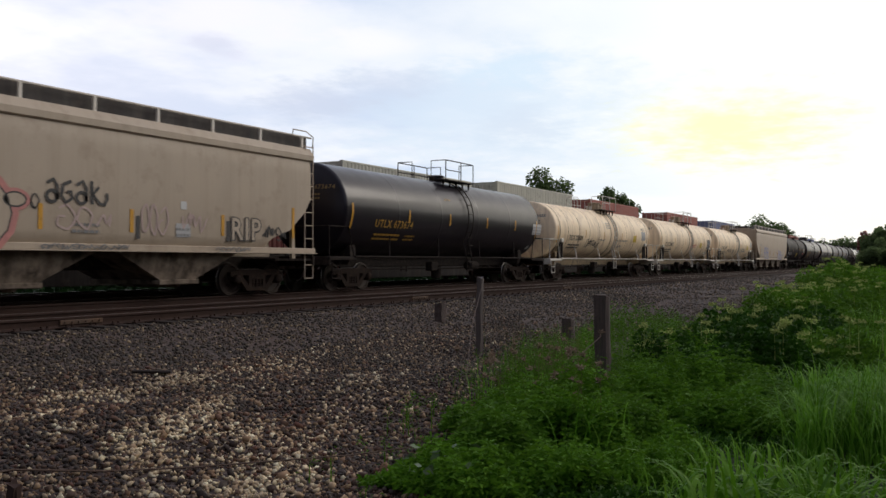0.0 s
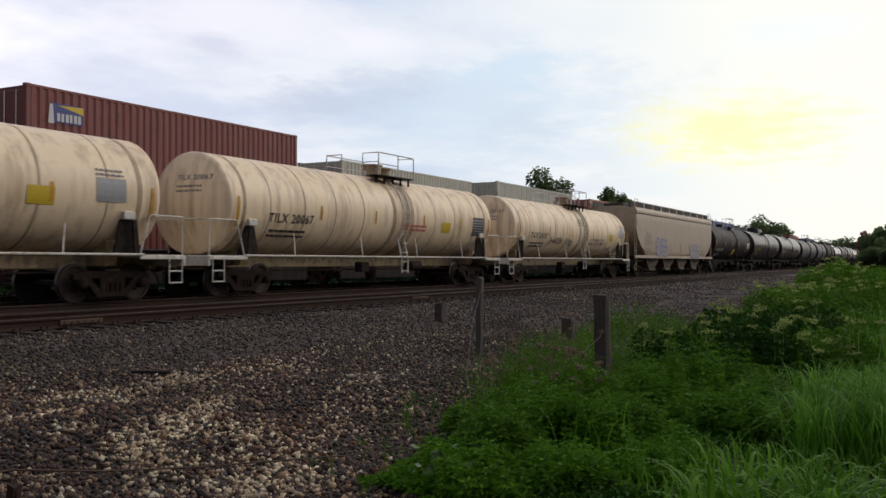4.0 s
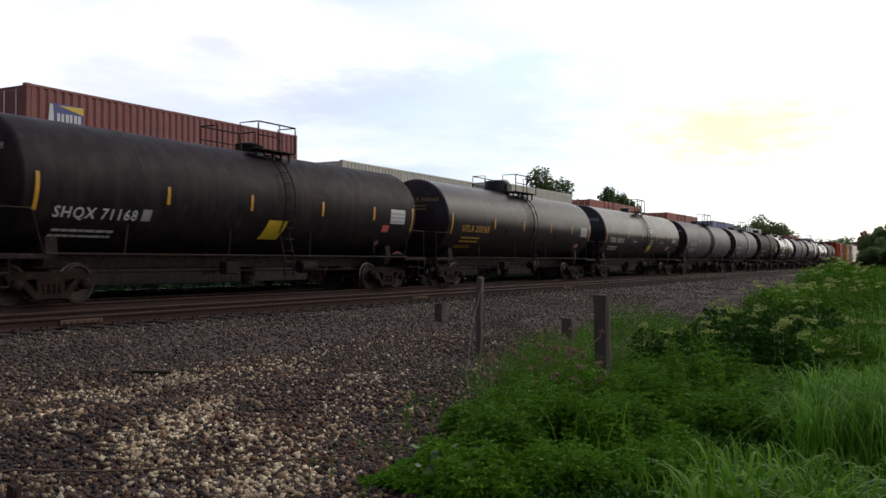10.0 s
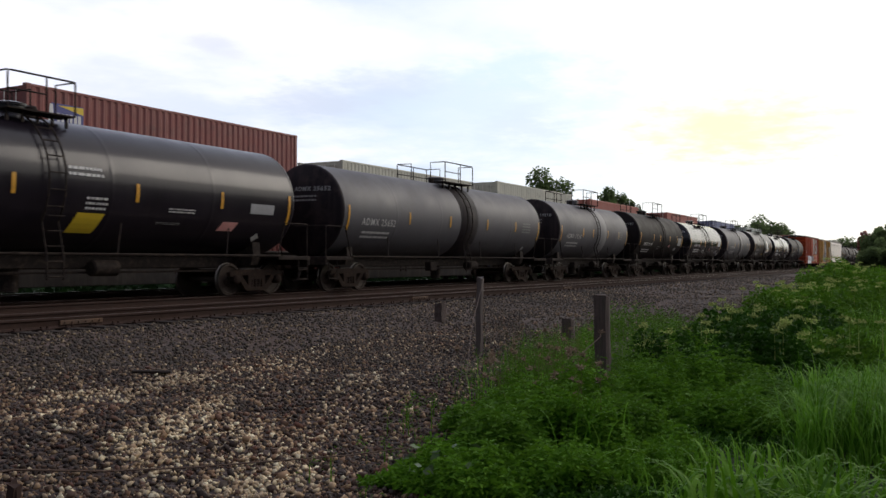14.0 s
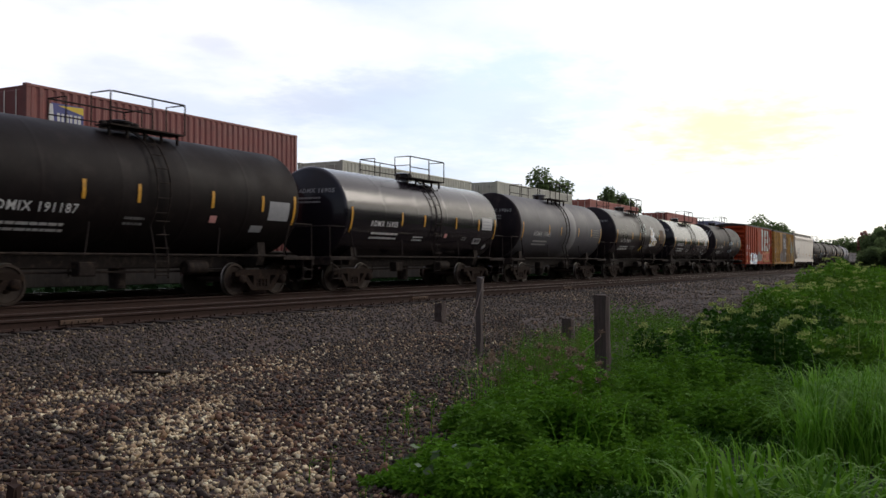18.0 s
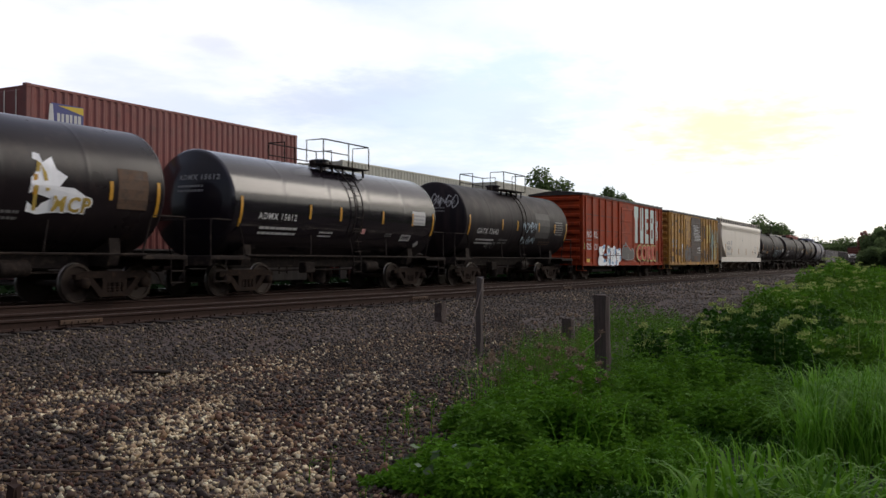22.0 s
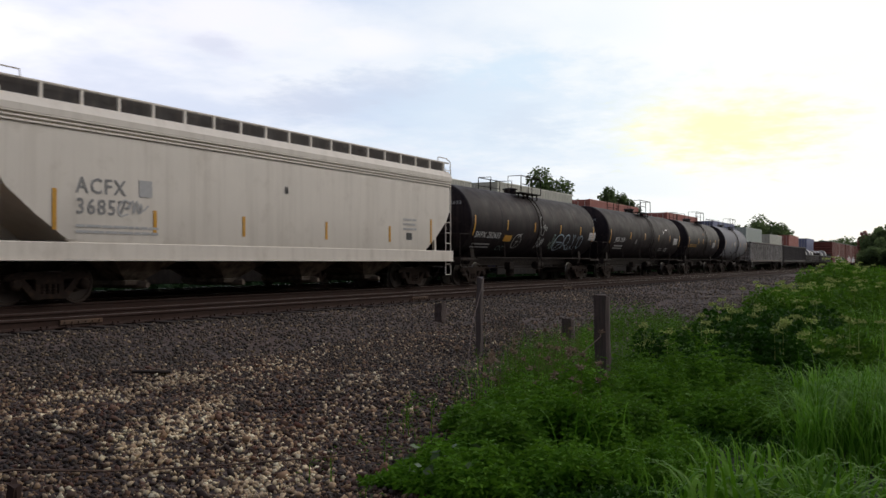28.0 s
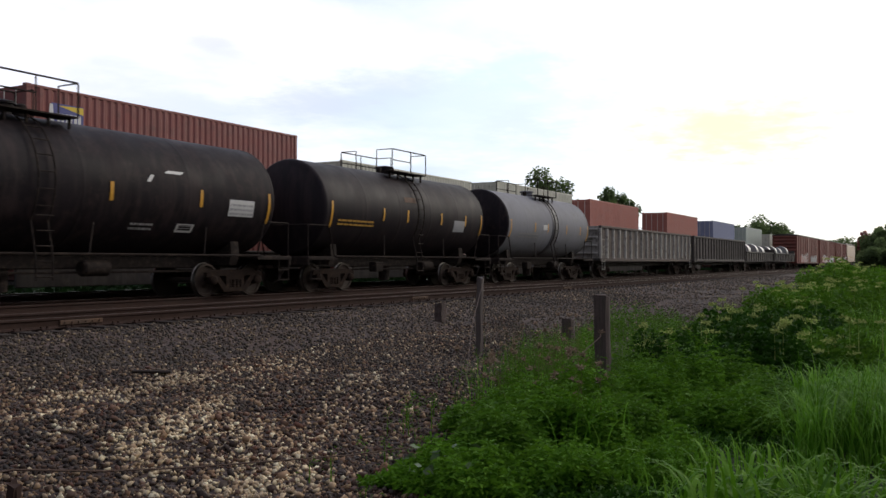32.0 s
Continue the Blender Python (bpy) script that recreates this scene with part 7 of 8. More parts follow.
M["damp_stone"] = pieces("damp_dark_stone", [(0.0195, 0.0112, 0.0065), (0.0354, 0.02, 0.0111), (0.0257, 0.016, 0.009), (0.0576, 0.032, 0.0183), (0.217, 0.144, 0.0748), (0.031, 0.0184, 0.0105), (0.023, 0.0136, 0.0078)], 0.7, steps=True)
M["pale_stone"] = pieces("pale_crushed_stone", [(0.3013, 0.2211, 0.1315), (0.5273, 0.4055, 0.2441), (0.3616, 0.2506, 0.144), (0.6629, 0.5456, 0.338), (0.4218, 0.3171, 0.194), (0.7006, 0.6193, 0.4132), (0.4821, 0.3687, 0.2191)], 0.7, steps=True)


def leaves(c, size, aim=None, narrow=0.5, droop=0.3):
    """Folded leaf shapes at the places c: arrays of vertices and quads."""
    n = len(c)
    d = rng.normal(size=(n, 3)) if aim is None else aim + rng.normal(size=(n, 3)) * 0.6
    d[:, 2] *= 0.6
    d /= np.linalg.norm(d, axis=1)[:, None]
    s = np.cross(d, rng.normal(size=(n, 3)))
    s /= np.linalg.norm(s, axis=1)[:, None] + 1e-9
    size = np.broadcast_to(size, n)[:, None]
    nn = np.cross(d, s)
    a = c
    b = c + d * size * 0.5 + s * size * narrow * 0.5 + nn * size * 0.08
    t = c + d * size - np.array([0, 0, 1]) * size * droop
    e = c + d * size * 0.5 - s * size * narrow * 0.5 + nn * size * 0.08
    v = np.stack([a, b, t, e], 1).reshape(-1, 3)
    return v, np.arange(4 * n).reshape(n, 4)


def blades(base, length, lean, width, seg=5):
    """Arching grass blades: arrays of vertices and quads."""
    n = len(base)
    side = np.stack([-lean[:, 1], lean[:, 0], np.zeros(n)], 1)
    side /= np.linalg.norm(side, axis=1)[:, None] + 1e-9
    rows = []
    for i in range(seg + 1):
        k = i / seg
        amount = np.linalg.norm(lean, axis=1)[:, None]
        p = base + np.concatenate([lean * k ** 2.4, np.zeros((n, 1))], 1) * length[:, None]
        p[:, 2] += length * (k - 0.95 * np.clip(amount[:, 0], 0, 0.9) * k ** 5)
        w = (width * (1 - 0.94 * k ** 1.6))[:, None] / 2
        rows += [p - side * w, p + side * w]
    v = np.stack(rows, 1)
    m = 2 * (seg + 1)
    q = np.array([[2 * i, 2 * i + 1, 2 * i + 3, 2 * i + 2] for i in range(seg)])
    f = (np.arange(n) * m)[:, None, None] + q[None]
    return v.reshape(-1, 3), f.reshape(-1, 4)


def joined(parts_):
    vs, fs, o = [], [], 0
    for v, f in parts_:
        vs.append(v), fs.append(f + o)
        o += len(v)
    return np.concatenate(vs), np.concatenate(fs)


def verge_edge(x):
    return np.interp(x, [2, 3.6, 5.0, 8, 14.6, 20, 30, 45, 60, 200], [1.5, 2.25, 3.0, 4.4, 6.2, 5.7, 5.0, 4.7, 5.2, 5.8])


def spots(n, x0, x1, inset=0.0, keep=None, low=0.03):
    """Places on the verge, denser near its front."""
    x = x0 + (x1 - x0) * rng.random(n * 3) ** 1.4
    lo, hi = x * low - 0.6, verge_edge(x) - inset
    y = lo + (hi - lo) * rng.random(n * 3)
    ok = hi > lo
    if keep is not None:
        ok &= keep(x, y)
    x, y = x[ok][:n], y[ok][:n]
    return x, y, land(x, y)


def weeds(name, x, y, z, high, leaf, per, label, material="leaf", spread=0.16, top_heavy=1.0, narrow=0.5):
    """Leafy stems: every plant is a stem with leaves all the way up."""
    mound = 0.72 + 0.34 * np.sin(x * 1.35 + 1.6 * np.sin(y * 0.9)) * np.sin(y * 1.7 + 0.8 * np.sin(x * 0.7)) + 0.16 * np.sin(x * 3.1 + y * 2.3)
    ok = rng.random(len(x)) < np.clip((mound - 0.42) / 0.30, 0.12, 1)
    x, y, z, mound = x[ok], y[ok], z[ok], mound[ok]
    n = len(x)
    lean = rng.normal(size=(n, 2)) * 0.12
    h = high * mound * (0.75 + 0.5 * rng.random(n))
    k = rng.random((n, per)) ** (1 / (1 + top_heavy))
    cx = x[:, None] + lean[:, :1] * k * h[:, None] + rng.normal(size=(n, per)) * spread * (1.1 - 0.6 * k)
    cy = y[:, None] + lean[:, 1:] * k * h[:, None] + rng.normal(size=(n, per)) * spread * (1.1 - 0.6 * k)
    cz = z[:, None] + k * h[:, None]
    c = np.stack([cx, cy, cz], -1).reshape(-1, 3)
    out = np.stack([cx - x[:, None], cy - y[:, None], 0.15 + 0 * cx], -1).reshape(-1, 3)
    out /= np.linalg.norm(out, axis=1)[:, None] + 1e-9
    lv = leaves(c, leaf * (0.6 + 0.8 * rng.random(len(c))), out, narrow)
    st = blades(np.stack([x, y, z], 1), h, lean * 0.6 + 1e-4, np.full(n, 0.012), 3)
    ob = arrays(name, *joined([lv, st]), M[material])
    return tagged(ob, label, "weeds", kind="stuff")


def shoots(cx, cy, rx, ry, high, count, per, leaf, seed, narrow=0.45, stem=0.006, upper=0.45):
    """A clump of leafy shoots: stems fan out from the ground, whorls of leaflets sit on their upper ends."""
    r = np.random.default_rng(seed)
    a, d = r.random(count) * 6.283, np.sqrt(r.random(count))
    d = d * (1 + 0.22 * np.sin(3 * a + seed) + 0.15 * np.sin(5 * a + 2 * seed))
    tx, ty = cx + rx * d * np.cos(a), cy + ry * d * np.sin(a)
    bx, by = cx + 0.75 * rx * d * np.cos(a), cy + 0.75 * ry * d * np.sin(a)
    lump = 1 + 0.16 * np.sin(tx * 7.3 + 1.9 * np.sin(ty * 5.1)) * np.sin(ty * 6.7 + tx)
    h = high * np.sqrt(np.clip(1 - 0.80 * d ** 2, 0.05, 1)) * lump * (0.60 + 0.58 * r.random(count) ** 1.5)
    z0 = land(bx, by)
    steps = max(3, per // 5)
    level = upper + (1 - upper) * (np.arange(steps) + 0.5) / steps
    k = np.repeat(level, 5)[None, :] + r.normal(size=(count, steps * 5)) * 0.015
    swing = r.random((count, 1)) * 6.283 + np.arange(steps * 5)[None, :] * 2.51 + r.normal(size=(count, steps * 5)) * 0.25
    out = np.stack([np.cos(swing), np.sin(swing), np.full(swing.shape, 0.25) + 0.5 * (k > 0.9)], -1)
    px = bx[:, None] + (tx - bx)[:, None] * k ** 1.5
    py = by[:, None] + (ty - by)[:, None] * k ** 1.5
    pz = z0[:, None] + h[:, None] * k
    c = np.stack([px, py, pz], -1) + out * 0.012
    size = leaf * (1.25 - 0.65 * (k - upper) / (1 - upper)) * (0.75 + 0.5 * r.random(k.shape))
    lv = leaves(c.reshape(-1, 3), size.ravel(), out.reshape(-1, 3) * 2.2, narrow, 0.22)
    lean = np.stack([(tx - bx) / h, (ty - by) / h], 1) + 1e-4
    st = blades(np.stack([bx, by, z0], 1), h, lean, np.full(count, stem), 3)
    return lv, st


def leafy_clump(name, label, cx, cy, rx, ry, high, count, per, leaf, material, seed, narrow=0.45):
    e = thing(name, label, "weed clump", 0, 0, "verge weed clumps")
    for piece, (v, f) in zip(("foliage", "stalk"), shoots(cx, cy, rx, ry, high, count, per, leaf, seed, narrow)):
        ob = arrays(piece, v - np.array([cx, cy, 0]), f, M[material])
        ob.parent = e
    e.location = (cx, cy, 0)
    return e


def bush(cx, cy, rx, ry, top, n, leaf, name, label, flowers=0, lumps=9, material="leaf_dark"):
    """A mound of leafy shoots with an uneven outline, and flat flower heads above it."""
    r = np.random.default_rng(int(cx * 100 + cy * 10))
    a, d = r.random(lumps) * 6.283, np.sqrt(r.random(lumps)) * 0.75
    lx, ly = cx + rx * d * np.cos(a), cy + ry * d * np.sin(a)
    ground = float(land(cx, cy))
    lt = ground + (top - ground) * (0.62 + 0.38 * r.random(lumps)) * (1 - 0.25 * d)
    pick = r.integers(0, lumps, n)
    u = r.normal(size=(n, 3))
    u /= np.linalg.norm(u, axis=1)[:, None]
    u[:, 2] = np.abs(u[:, 2])
    rad = (0.55 + 0.45 * r.random(n) ** 0.4)[:, None]
    half = (lt[pick] - ground)
    c = np.stack([lx[pick], ly[pick], ground + half * 0.35], 1) + u * rad * np.stack([np.full(n, rx * 0.42), np.full(n, ry * 0.42), half * 0.65], 1)
    stray = r.random(n) < 0.25
    c[stray, 2] = ground + (c[stray, 2] - ground) * r.random(stray.sum())
    lv = leaves(c, leaf * (0.6 + 0.8 * r.random(n)), u * 1.2 + np.array([0, 0, 0.2]), 0.42)
    ob = arrays(name, *lv, M[material])
    tagged(ob, label, "bush", "verge bushes")
    if flowers:
        k = r.integers(0, lumps, flowers)
        fx, fy = lx[k] + r.normal(size=flowers) * rx * 0.25, ly[k] + r.normal(size=flowers) * ry * 0.25
        fz = lt[k] - 0.04 + r.random(flowers) * 0.14
        per = 34
        ang, rr = r.random((flowers, per)) * 6.283, np.sqrt(r.random((flowers, per))) * (0.03 + 0.04 * r.random((flowers, 1)) + 0.0014 * cx)
        tilt = r.normal(size=(flowers, 1)) * 0.25
        p = np.stack([fx[:, None] + rr * np.cos(ang), fy[:, None] + rr * np.sin(ang), fz[:, None] + tilt * rr * np.cos(ang) + r.normal(size=rr.shape) * 0.008], -1).reshape(-1, 3)
        lv = leaves(p, 0.028 + 0.0006 * cx, np.tile([0, 0, 0.1], (len(p), 1)), 0.9, 0.0)
        st = blades(np.stack([fx, fy, fz - 0.35], 1), np.full(flowers, 0.35), np.full((flowers, 2), 0.02), np.full(flowers, 0.012), 2)
        fl = arrays("umbel", *joined([lv, st]), M["umbel"])
        fl.parent = ob
        fl["label"] = "flat cream flower heads"
        fl["kind"] = "stuff"
    return ob


def ahead(right, depth):
    """Plan places given as metres to the right of and along the line of sight down the verge."""
    c, s = math.cos(radians(HEAD)), math.sin(radians(HEAD))
    return c * depth + s * right, s * depth - c * right


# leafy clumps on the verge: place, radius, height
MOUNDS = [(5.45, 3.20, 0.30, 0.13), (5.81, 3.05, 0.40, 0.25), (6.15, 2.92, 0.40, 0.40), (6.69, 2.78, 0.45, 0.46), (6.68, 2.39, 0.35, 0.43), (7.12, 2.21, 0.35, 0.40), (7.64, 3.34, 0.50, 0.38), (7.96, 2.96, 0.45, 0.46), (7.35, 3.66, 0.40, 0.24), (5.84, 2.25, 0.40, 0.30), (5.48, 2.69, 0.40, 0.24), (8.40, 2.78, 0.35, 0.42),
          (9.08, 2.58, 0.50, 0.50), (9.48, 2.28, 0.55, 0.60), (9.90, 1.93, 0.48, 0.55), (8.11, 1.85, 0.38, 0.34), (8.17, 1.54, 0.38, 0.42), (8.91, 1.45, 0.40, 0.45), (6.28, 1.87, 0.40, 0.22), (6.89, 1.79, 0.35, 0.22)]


def grass(name, label, right, depth, length, bend, width, seg=9, towards=(0.0, 0.0), material="blade"):
    """Blades at places given across and along the line of sight."""
    x, y = ahead(right, depth)
    n = len(x)
    a = rng.random(n) * 6.283
    lean = np.stack([np.cos(a), np.sin(a)], 1) * (bend * (0.35 + 0.9 * rng.random(n)))[:, None] + np.array(towards)
    ob = arrays(name, *blades(np.stack([x, y, land(x, y) - 0.02], 1), length, lean, width, seg), M[material], True)
    return tagged(ob, label, "grass", kind="stuff")


def verge():
    keep_post = lambda x, y: np.hypot(x - 10.1, y - 3.43) > 0.3
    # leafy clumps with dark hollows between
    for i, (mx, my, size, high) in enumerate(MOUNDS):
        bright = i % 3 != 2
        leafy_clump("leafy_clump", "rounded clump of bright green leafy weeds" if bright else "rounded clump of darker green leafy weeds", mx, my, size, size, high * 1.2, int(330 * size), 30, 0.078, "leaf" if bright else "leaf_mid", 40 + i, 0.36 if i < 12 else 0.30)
    # a low layer of small plants under and between them
    low = lambda x, y: keep_post(x, y) & (y > 0.10 * x) & (np.hypot(x, y) > 5.2)
    # the dark leaf colour stands in for shade beneath the clumps
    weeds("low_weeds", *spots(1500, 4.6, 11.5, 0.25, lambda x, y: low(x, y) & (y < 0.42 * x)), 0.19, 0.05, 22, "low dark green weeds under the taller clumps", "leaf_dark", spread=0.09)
    # thin mixed stems between the clumps and the stone
    thin = lambda x, y: keep_post(x, y) & (y > 0.335 * x) & (rng.random(len(x)) < np.clip(1.5 - 5.0 * (y / x - 0.33), 0.12, 1))
    weeds("thin_weeds", *spots(1000, 8.0, 18.5, 0.1, thin), 0.58, 0.038, 20, "thin olive and brownish weeds going to seed", "olive", spread=0.05, top_heavy=0.4, narrow=0.3)
    weeds("thin_green_weeds", *spots(620, 8.0, 17, 0.3, thin), 0.54, 0.050, 22, "thin green weed stems among dry ones", "leaf_mid", spread=0.06, top_heavy=0.6, narrow=0.3)
    weeds("post_weeds", *spots(700, 10.2, 19, 0.1, lambda x, y: keep_post(x, y) & (y > 0.21 * x) & (y < 0.36 * x)), 0.68, 0.055, 30, "green weeds behind the fence post", "leaf_mid", spread=0.07, top_heavy=0.8, narrow=0.3)
    weeds("verge_weeds", *spots(2100, 17, 46, 0.5, lambda x, y: y < 0.19 * x + 0.4), 0.34, 0.10, 26, "thick green verge weeds beside the stone", "leaf_mid", spread=0.16, top_heavy=1.2)
    weeds("distant_weeds", *spots(3400, 44, 190, 0.2, low=0.0), 0.85, 0.24, 18, "green verge growth in the distance", spread=0.4)
    x, y = -12 + 40 * rng.random(1500), -9 + 8.6 * rng.random(1500)
    weeds("roadside_weeds", x, y, land(x, y), 0.34, 0.10, 18, "low green weeds over the open verge", spread=0.2)
    # single plants along the stone's edge
    x = 4.8 + 9 * rng.random(130)
    y = verge_edge(x) + 0.10 + rng.normal(size=130) * 0.28
    weeds("edge_weeds", x, y, land(x, y), 0.32, 0.036, 18, "sparse weeds at the edge of the stone", "leaf_mid", spread=0.045, narrow=0.3)
    x = 15 + 60 * rng.random(620) ** 1.3
    y = verge_edge(x) - 0.2 + rng.random(620) * 2.3
    weeds("dry_weeds", x, y, land(x, y), 0.30, 0.05, 14, "dry brownish weeds on the stone shoulder", "dry", spread=0.08, narrow=0.25)
    # bushes with flat cream flowers
    bush(11.0, 2.0, 1.15, 0.85, 0.40, 9000, 0.085, "flowering_bush", "dark green leafy bush with cream flower heads", 16, 12)
    bush(12.9, 1.9, 1.3, 0.9, 0.46, 7500, 0.095, "flowering_bush", "dark green leafy bush with cream flower heads", 14)
    bush(11.7, 3.0, 0.62, 0.55, 0.28, 4200, 0.075, "flowering_bush", "small dark green bush with a few cream flower heads", 10)
    bush(12.2, 1.0, 1.0, 0.7, 0.25, 5000, 0.085, "flowering_bush", "low green leafy bush with cream flower heads", 14, material="leaf_mid")
    bush(15.6, 2.5, 1.6, 1.1, 0.42, 6500, 0.11, "flowering_bush", "green leafy bush with cream flower heads", 16)
    bush(25.0, 3.3, 2.6, 1.2, 0.58, 8000, 0.13, "flowering_bush", "green bush with many cream flower heads", 60, 12, material="leaf_mid")
    bush(28.5, 2.2, 2.4, 1.4, 0.60, 6500, 0.14, "flowering_bush", "green bush with many cream flower heads", 34, material="leaf_mid")
    bush(46.0, 3.9, 4.0, 1.6, 1.25, 6500, 0.20, "tall_bush", "tall green bush with cream flower heads", 46, 12, material="leaf_mid")
    bush(52.0, 5.2, 3.6, 1.4, 1.0, 4500, 0.22, "tall_bush", "tall green bush beside the line", 12, 10, material="leaf_mid")
    # a stand of fine arching grass, and broad-bladed tufts in front of it
    k = 46
    kr, kd = 3.15 + 1.5 * rng.random(k), 6.9 + 2.4 * rng.random(k)
    kr = kr * kd / 7.9
    c = rng.integers(0, k, 2300)
    grass("fine_grass", "stand of fine arching pale green grass", kr[c] + rng.normal(size=2300) * 0.10, kd[c] + rng.normal(size=2300) * 0.10, 0.62 + 0.40 * rng.random(2300), 0.72, 0.009 + 0.010 * rng.random(2300), 9, (-0.10, 0.14))
    k = 30
    kr, kd = 1.22 + 1.45 * rng.random(k), 4.35 + 0.9 * rng.random(k)
    c = rng.integers(0, k, 430)
    grass("broad_grass", "tufts of broad bright green grass blades bending over", kr[c] + rng.normal(size=430) * 0.05, kd[c] + rng.normal(size=430) * 0.06, 0.58 + 0.42 * rng.random(430), 0.66, 0.024 + 0.026 * rng.random(430), 10, (0.12, -0.05), "broad_blade")
    grass("low_grass", "short green grass between the tufts", 1.2 + 2.2 * rng.random(900), 5.0 + 2.0 * rng.random(900), 0.22 + 0.2 * rng.random(900), 0.5, 0.008 + 0.008 * rng.random(900), 6)
    grass("lone_grass", "a few tall grass blades among leafy weeds", np.concatenate([1.10 + 0.05 * rng.normal(size=7), 1.36 + 0.05 * rng.normal(size=5), 0.75 + 0.5 * rng.random(8)]), 6.6 + 0.5 * rng.random(20), 0.55 + 0.22 * rng.random(20), 0.38, 0.012 + 0.010 * rng.random(20), 8)
    x, y, z = spots(700, 8.5, 30, 0.1, lambda x, y: y < 0.10 * x)
    ob = arrays("verge_grass", *blades(np.stack([x, y, z], 1), 0.5 + 0.4 * rng.random(len(x)), rng.normal(size=(len(x), 2)) * 0.5, 0.012 + 0.012 * rng.random(len(x)), 6), M["blade"], True)
    tagged(ob, "long grass among the verge weeds", "grass", kind="stuff")
    x, y, z = spots(520, 8.5, 16, 0.1, thin)
    ob = arrays("upright_grass", *blades(np.stack([x, y, z], 1), 0.42 + 0.36 * rng.random(len(x)), rng.normal(size=(len(x), 2)) * 0.22, 0.006 + 0.007 * rng.random(len(x)), 4), M["blade"])
    tagged(ob, "upright green grass stems by the fence post", "grass", kind="stuff")
    # thistles
    x, y, z = spots(80, 6.6, 14, 0.0, lambda x, y: (y > 0.33 * x) & (y < 0.51 * x) & keep_post(x, y))
    h = 0.45 + 0.45 * rng.random(len(x))
    lean = rng.normal(size=(len(x), 2)) * 0.10
    ob = arrays("thistle_stems", *blades(np.stack([x, y, z], 1), h, lean, np.full(len(x), 0.010), 4), M["olive"])
    tagged(ob, "thin thistle stems above the weeds", "weeds", kind="stuff")
    tip = np.stack([x + lean[:, 0] * h, y + lean[:, 1] * h, z + h * (1 - 0.55 * np.linalg.norm(lean, axis=1))], 1)
    p = np.repeat(tip, 26, 0) + rng.normal(size=(26 * len(tip), 3)) * 0.008
    out = rng.normal(size=p.shape) * 0.7 + np.array([0, 0, 0.8])
    ob = arrays("thistle_flowers", *leaves(p, 0.034, out, 0.35, 0.0), M["thistle"])
    tagged(ob, "small pink thistle flowers on thin stems", "flowers", kind="stuff")
    p = np.repeat(tip - np.array([0, 0, 0.012]), 14, 0) + rng.normal(size=(14 * len(tip), 3)) * 0.007
    ob = arrays("thistle_bulbs", *leaves(p, 0.020, np.tile([0, 0, 0.5], (len(p), 1)) + rng.normal(size=p.shape) * 0.3, 0.5, 0.0), M["dry"])
    tagged(ob, "brown buds under the thistle flowers", "flowers", kind="stuff")
    # broad pale leaves at the front
    k = 30
    right, depth = -0.25 + 0.55 * rng.random(k), 6.0 + 0.75 * rng.random(k)
    x, y = ahead(right, depth)
    p = np.stack([x, y, land(x, y) + 0.14 + 0.14 * rng.random(k)], 1)
    ob = arrays("broad_leaves", *leaves(p, 0.10, np.stack([rng.normal(size=k), rng.normal(size=k), np.zeros(k)], 1), 0.55, 0.15), M["pale_leaf"])
    tagged(ob, "broad pale green leaves low on the ground", "weeds", kind="stuff")


verge()


def tree(x, y, high, wide, seed, label, name="tree", material="tree_leaf", count=5200, leaf=0.55, open_=0.5):
    """Tapered trunk, forking limbs and a crown of leaf clumps with gaps."""
    r = np.random.default_rng(seed)
    g = float(land(x, y)) - 0.1
    t = thing(name, label, "tree", x, y)
    t.location.z = g
    b = Build()
    b.tube([(0, 0, 0), (0.1, 0.05, high * 0.2), (-0.05, 0.1, high * 0.42), (0.05, 0, high * 0.7)], [0.035 * high, 0.026 * high, 0.018 * high, 0.006 * high], 9)
    part("trunk", b, "bark", t, smooth=50)
    tips = []
    for i in range(11):
        a = i * 2.4 + r.random()
        z0 = high * (0.25 + 0.40 * i / 11)
        reach = wide / 2 * (0.55 + 0.4 * r.random())
        z1 = z0 + high * (0.12 + 0.22 * r.random())
        e = (reach * math.cos(a), reach * math.sin(a), min(z1, high * 0.92))
        m = (e[0] * 0.45, e[1] * 0.45, z0 + (e[2] - z0) * 0.6)
        b = Build()
        b.tube([(0, 0, z0), m, e], [0.010 * high, 0.006 * high, 0.002 * high], 6)
        part("limb", b, "bark", t, smooth=50)
        tips += [e, m]
    tips += [(0, 0, high * 0.9), (0.1 * wide, 0, high * 0.82), (-0.12 * wide, 0.1, high * 0.84)]
    c0 = np.array(tips)
    extra = c0[r.integers(0, len(c0), 26)] + r.normal(size=(26, 3)) * wide * 0.12
    c0 = np.concatenate([c0, extra])
    rad = wide * (0.10 + 0.10 * r.random(len(c0)))
    count = int(count * 2.8)
    k = r.integers(0, len(c0), count)
    u = r.normal(size=(count, 3))
    u /= np.linalg.norm(u, axis=1)[:, None]
    c = c0[k] + u * rad[k][:, None] * (r.random(count) ** 0.5)[:, None]
    lv = leaves(c, leaf * (0.5 + 0.8 * r.random(count)), u, 0.6, 0.2)
    crown = arrays("crown", *lv, M[material])
    crown.parent = t
    return t


def polar(px_az, dist):
    return dist * math.cos(radians(px_az)), dist * math.sin(radians(px_az))


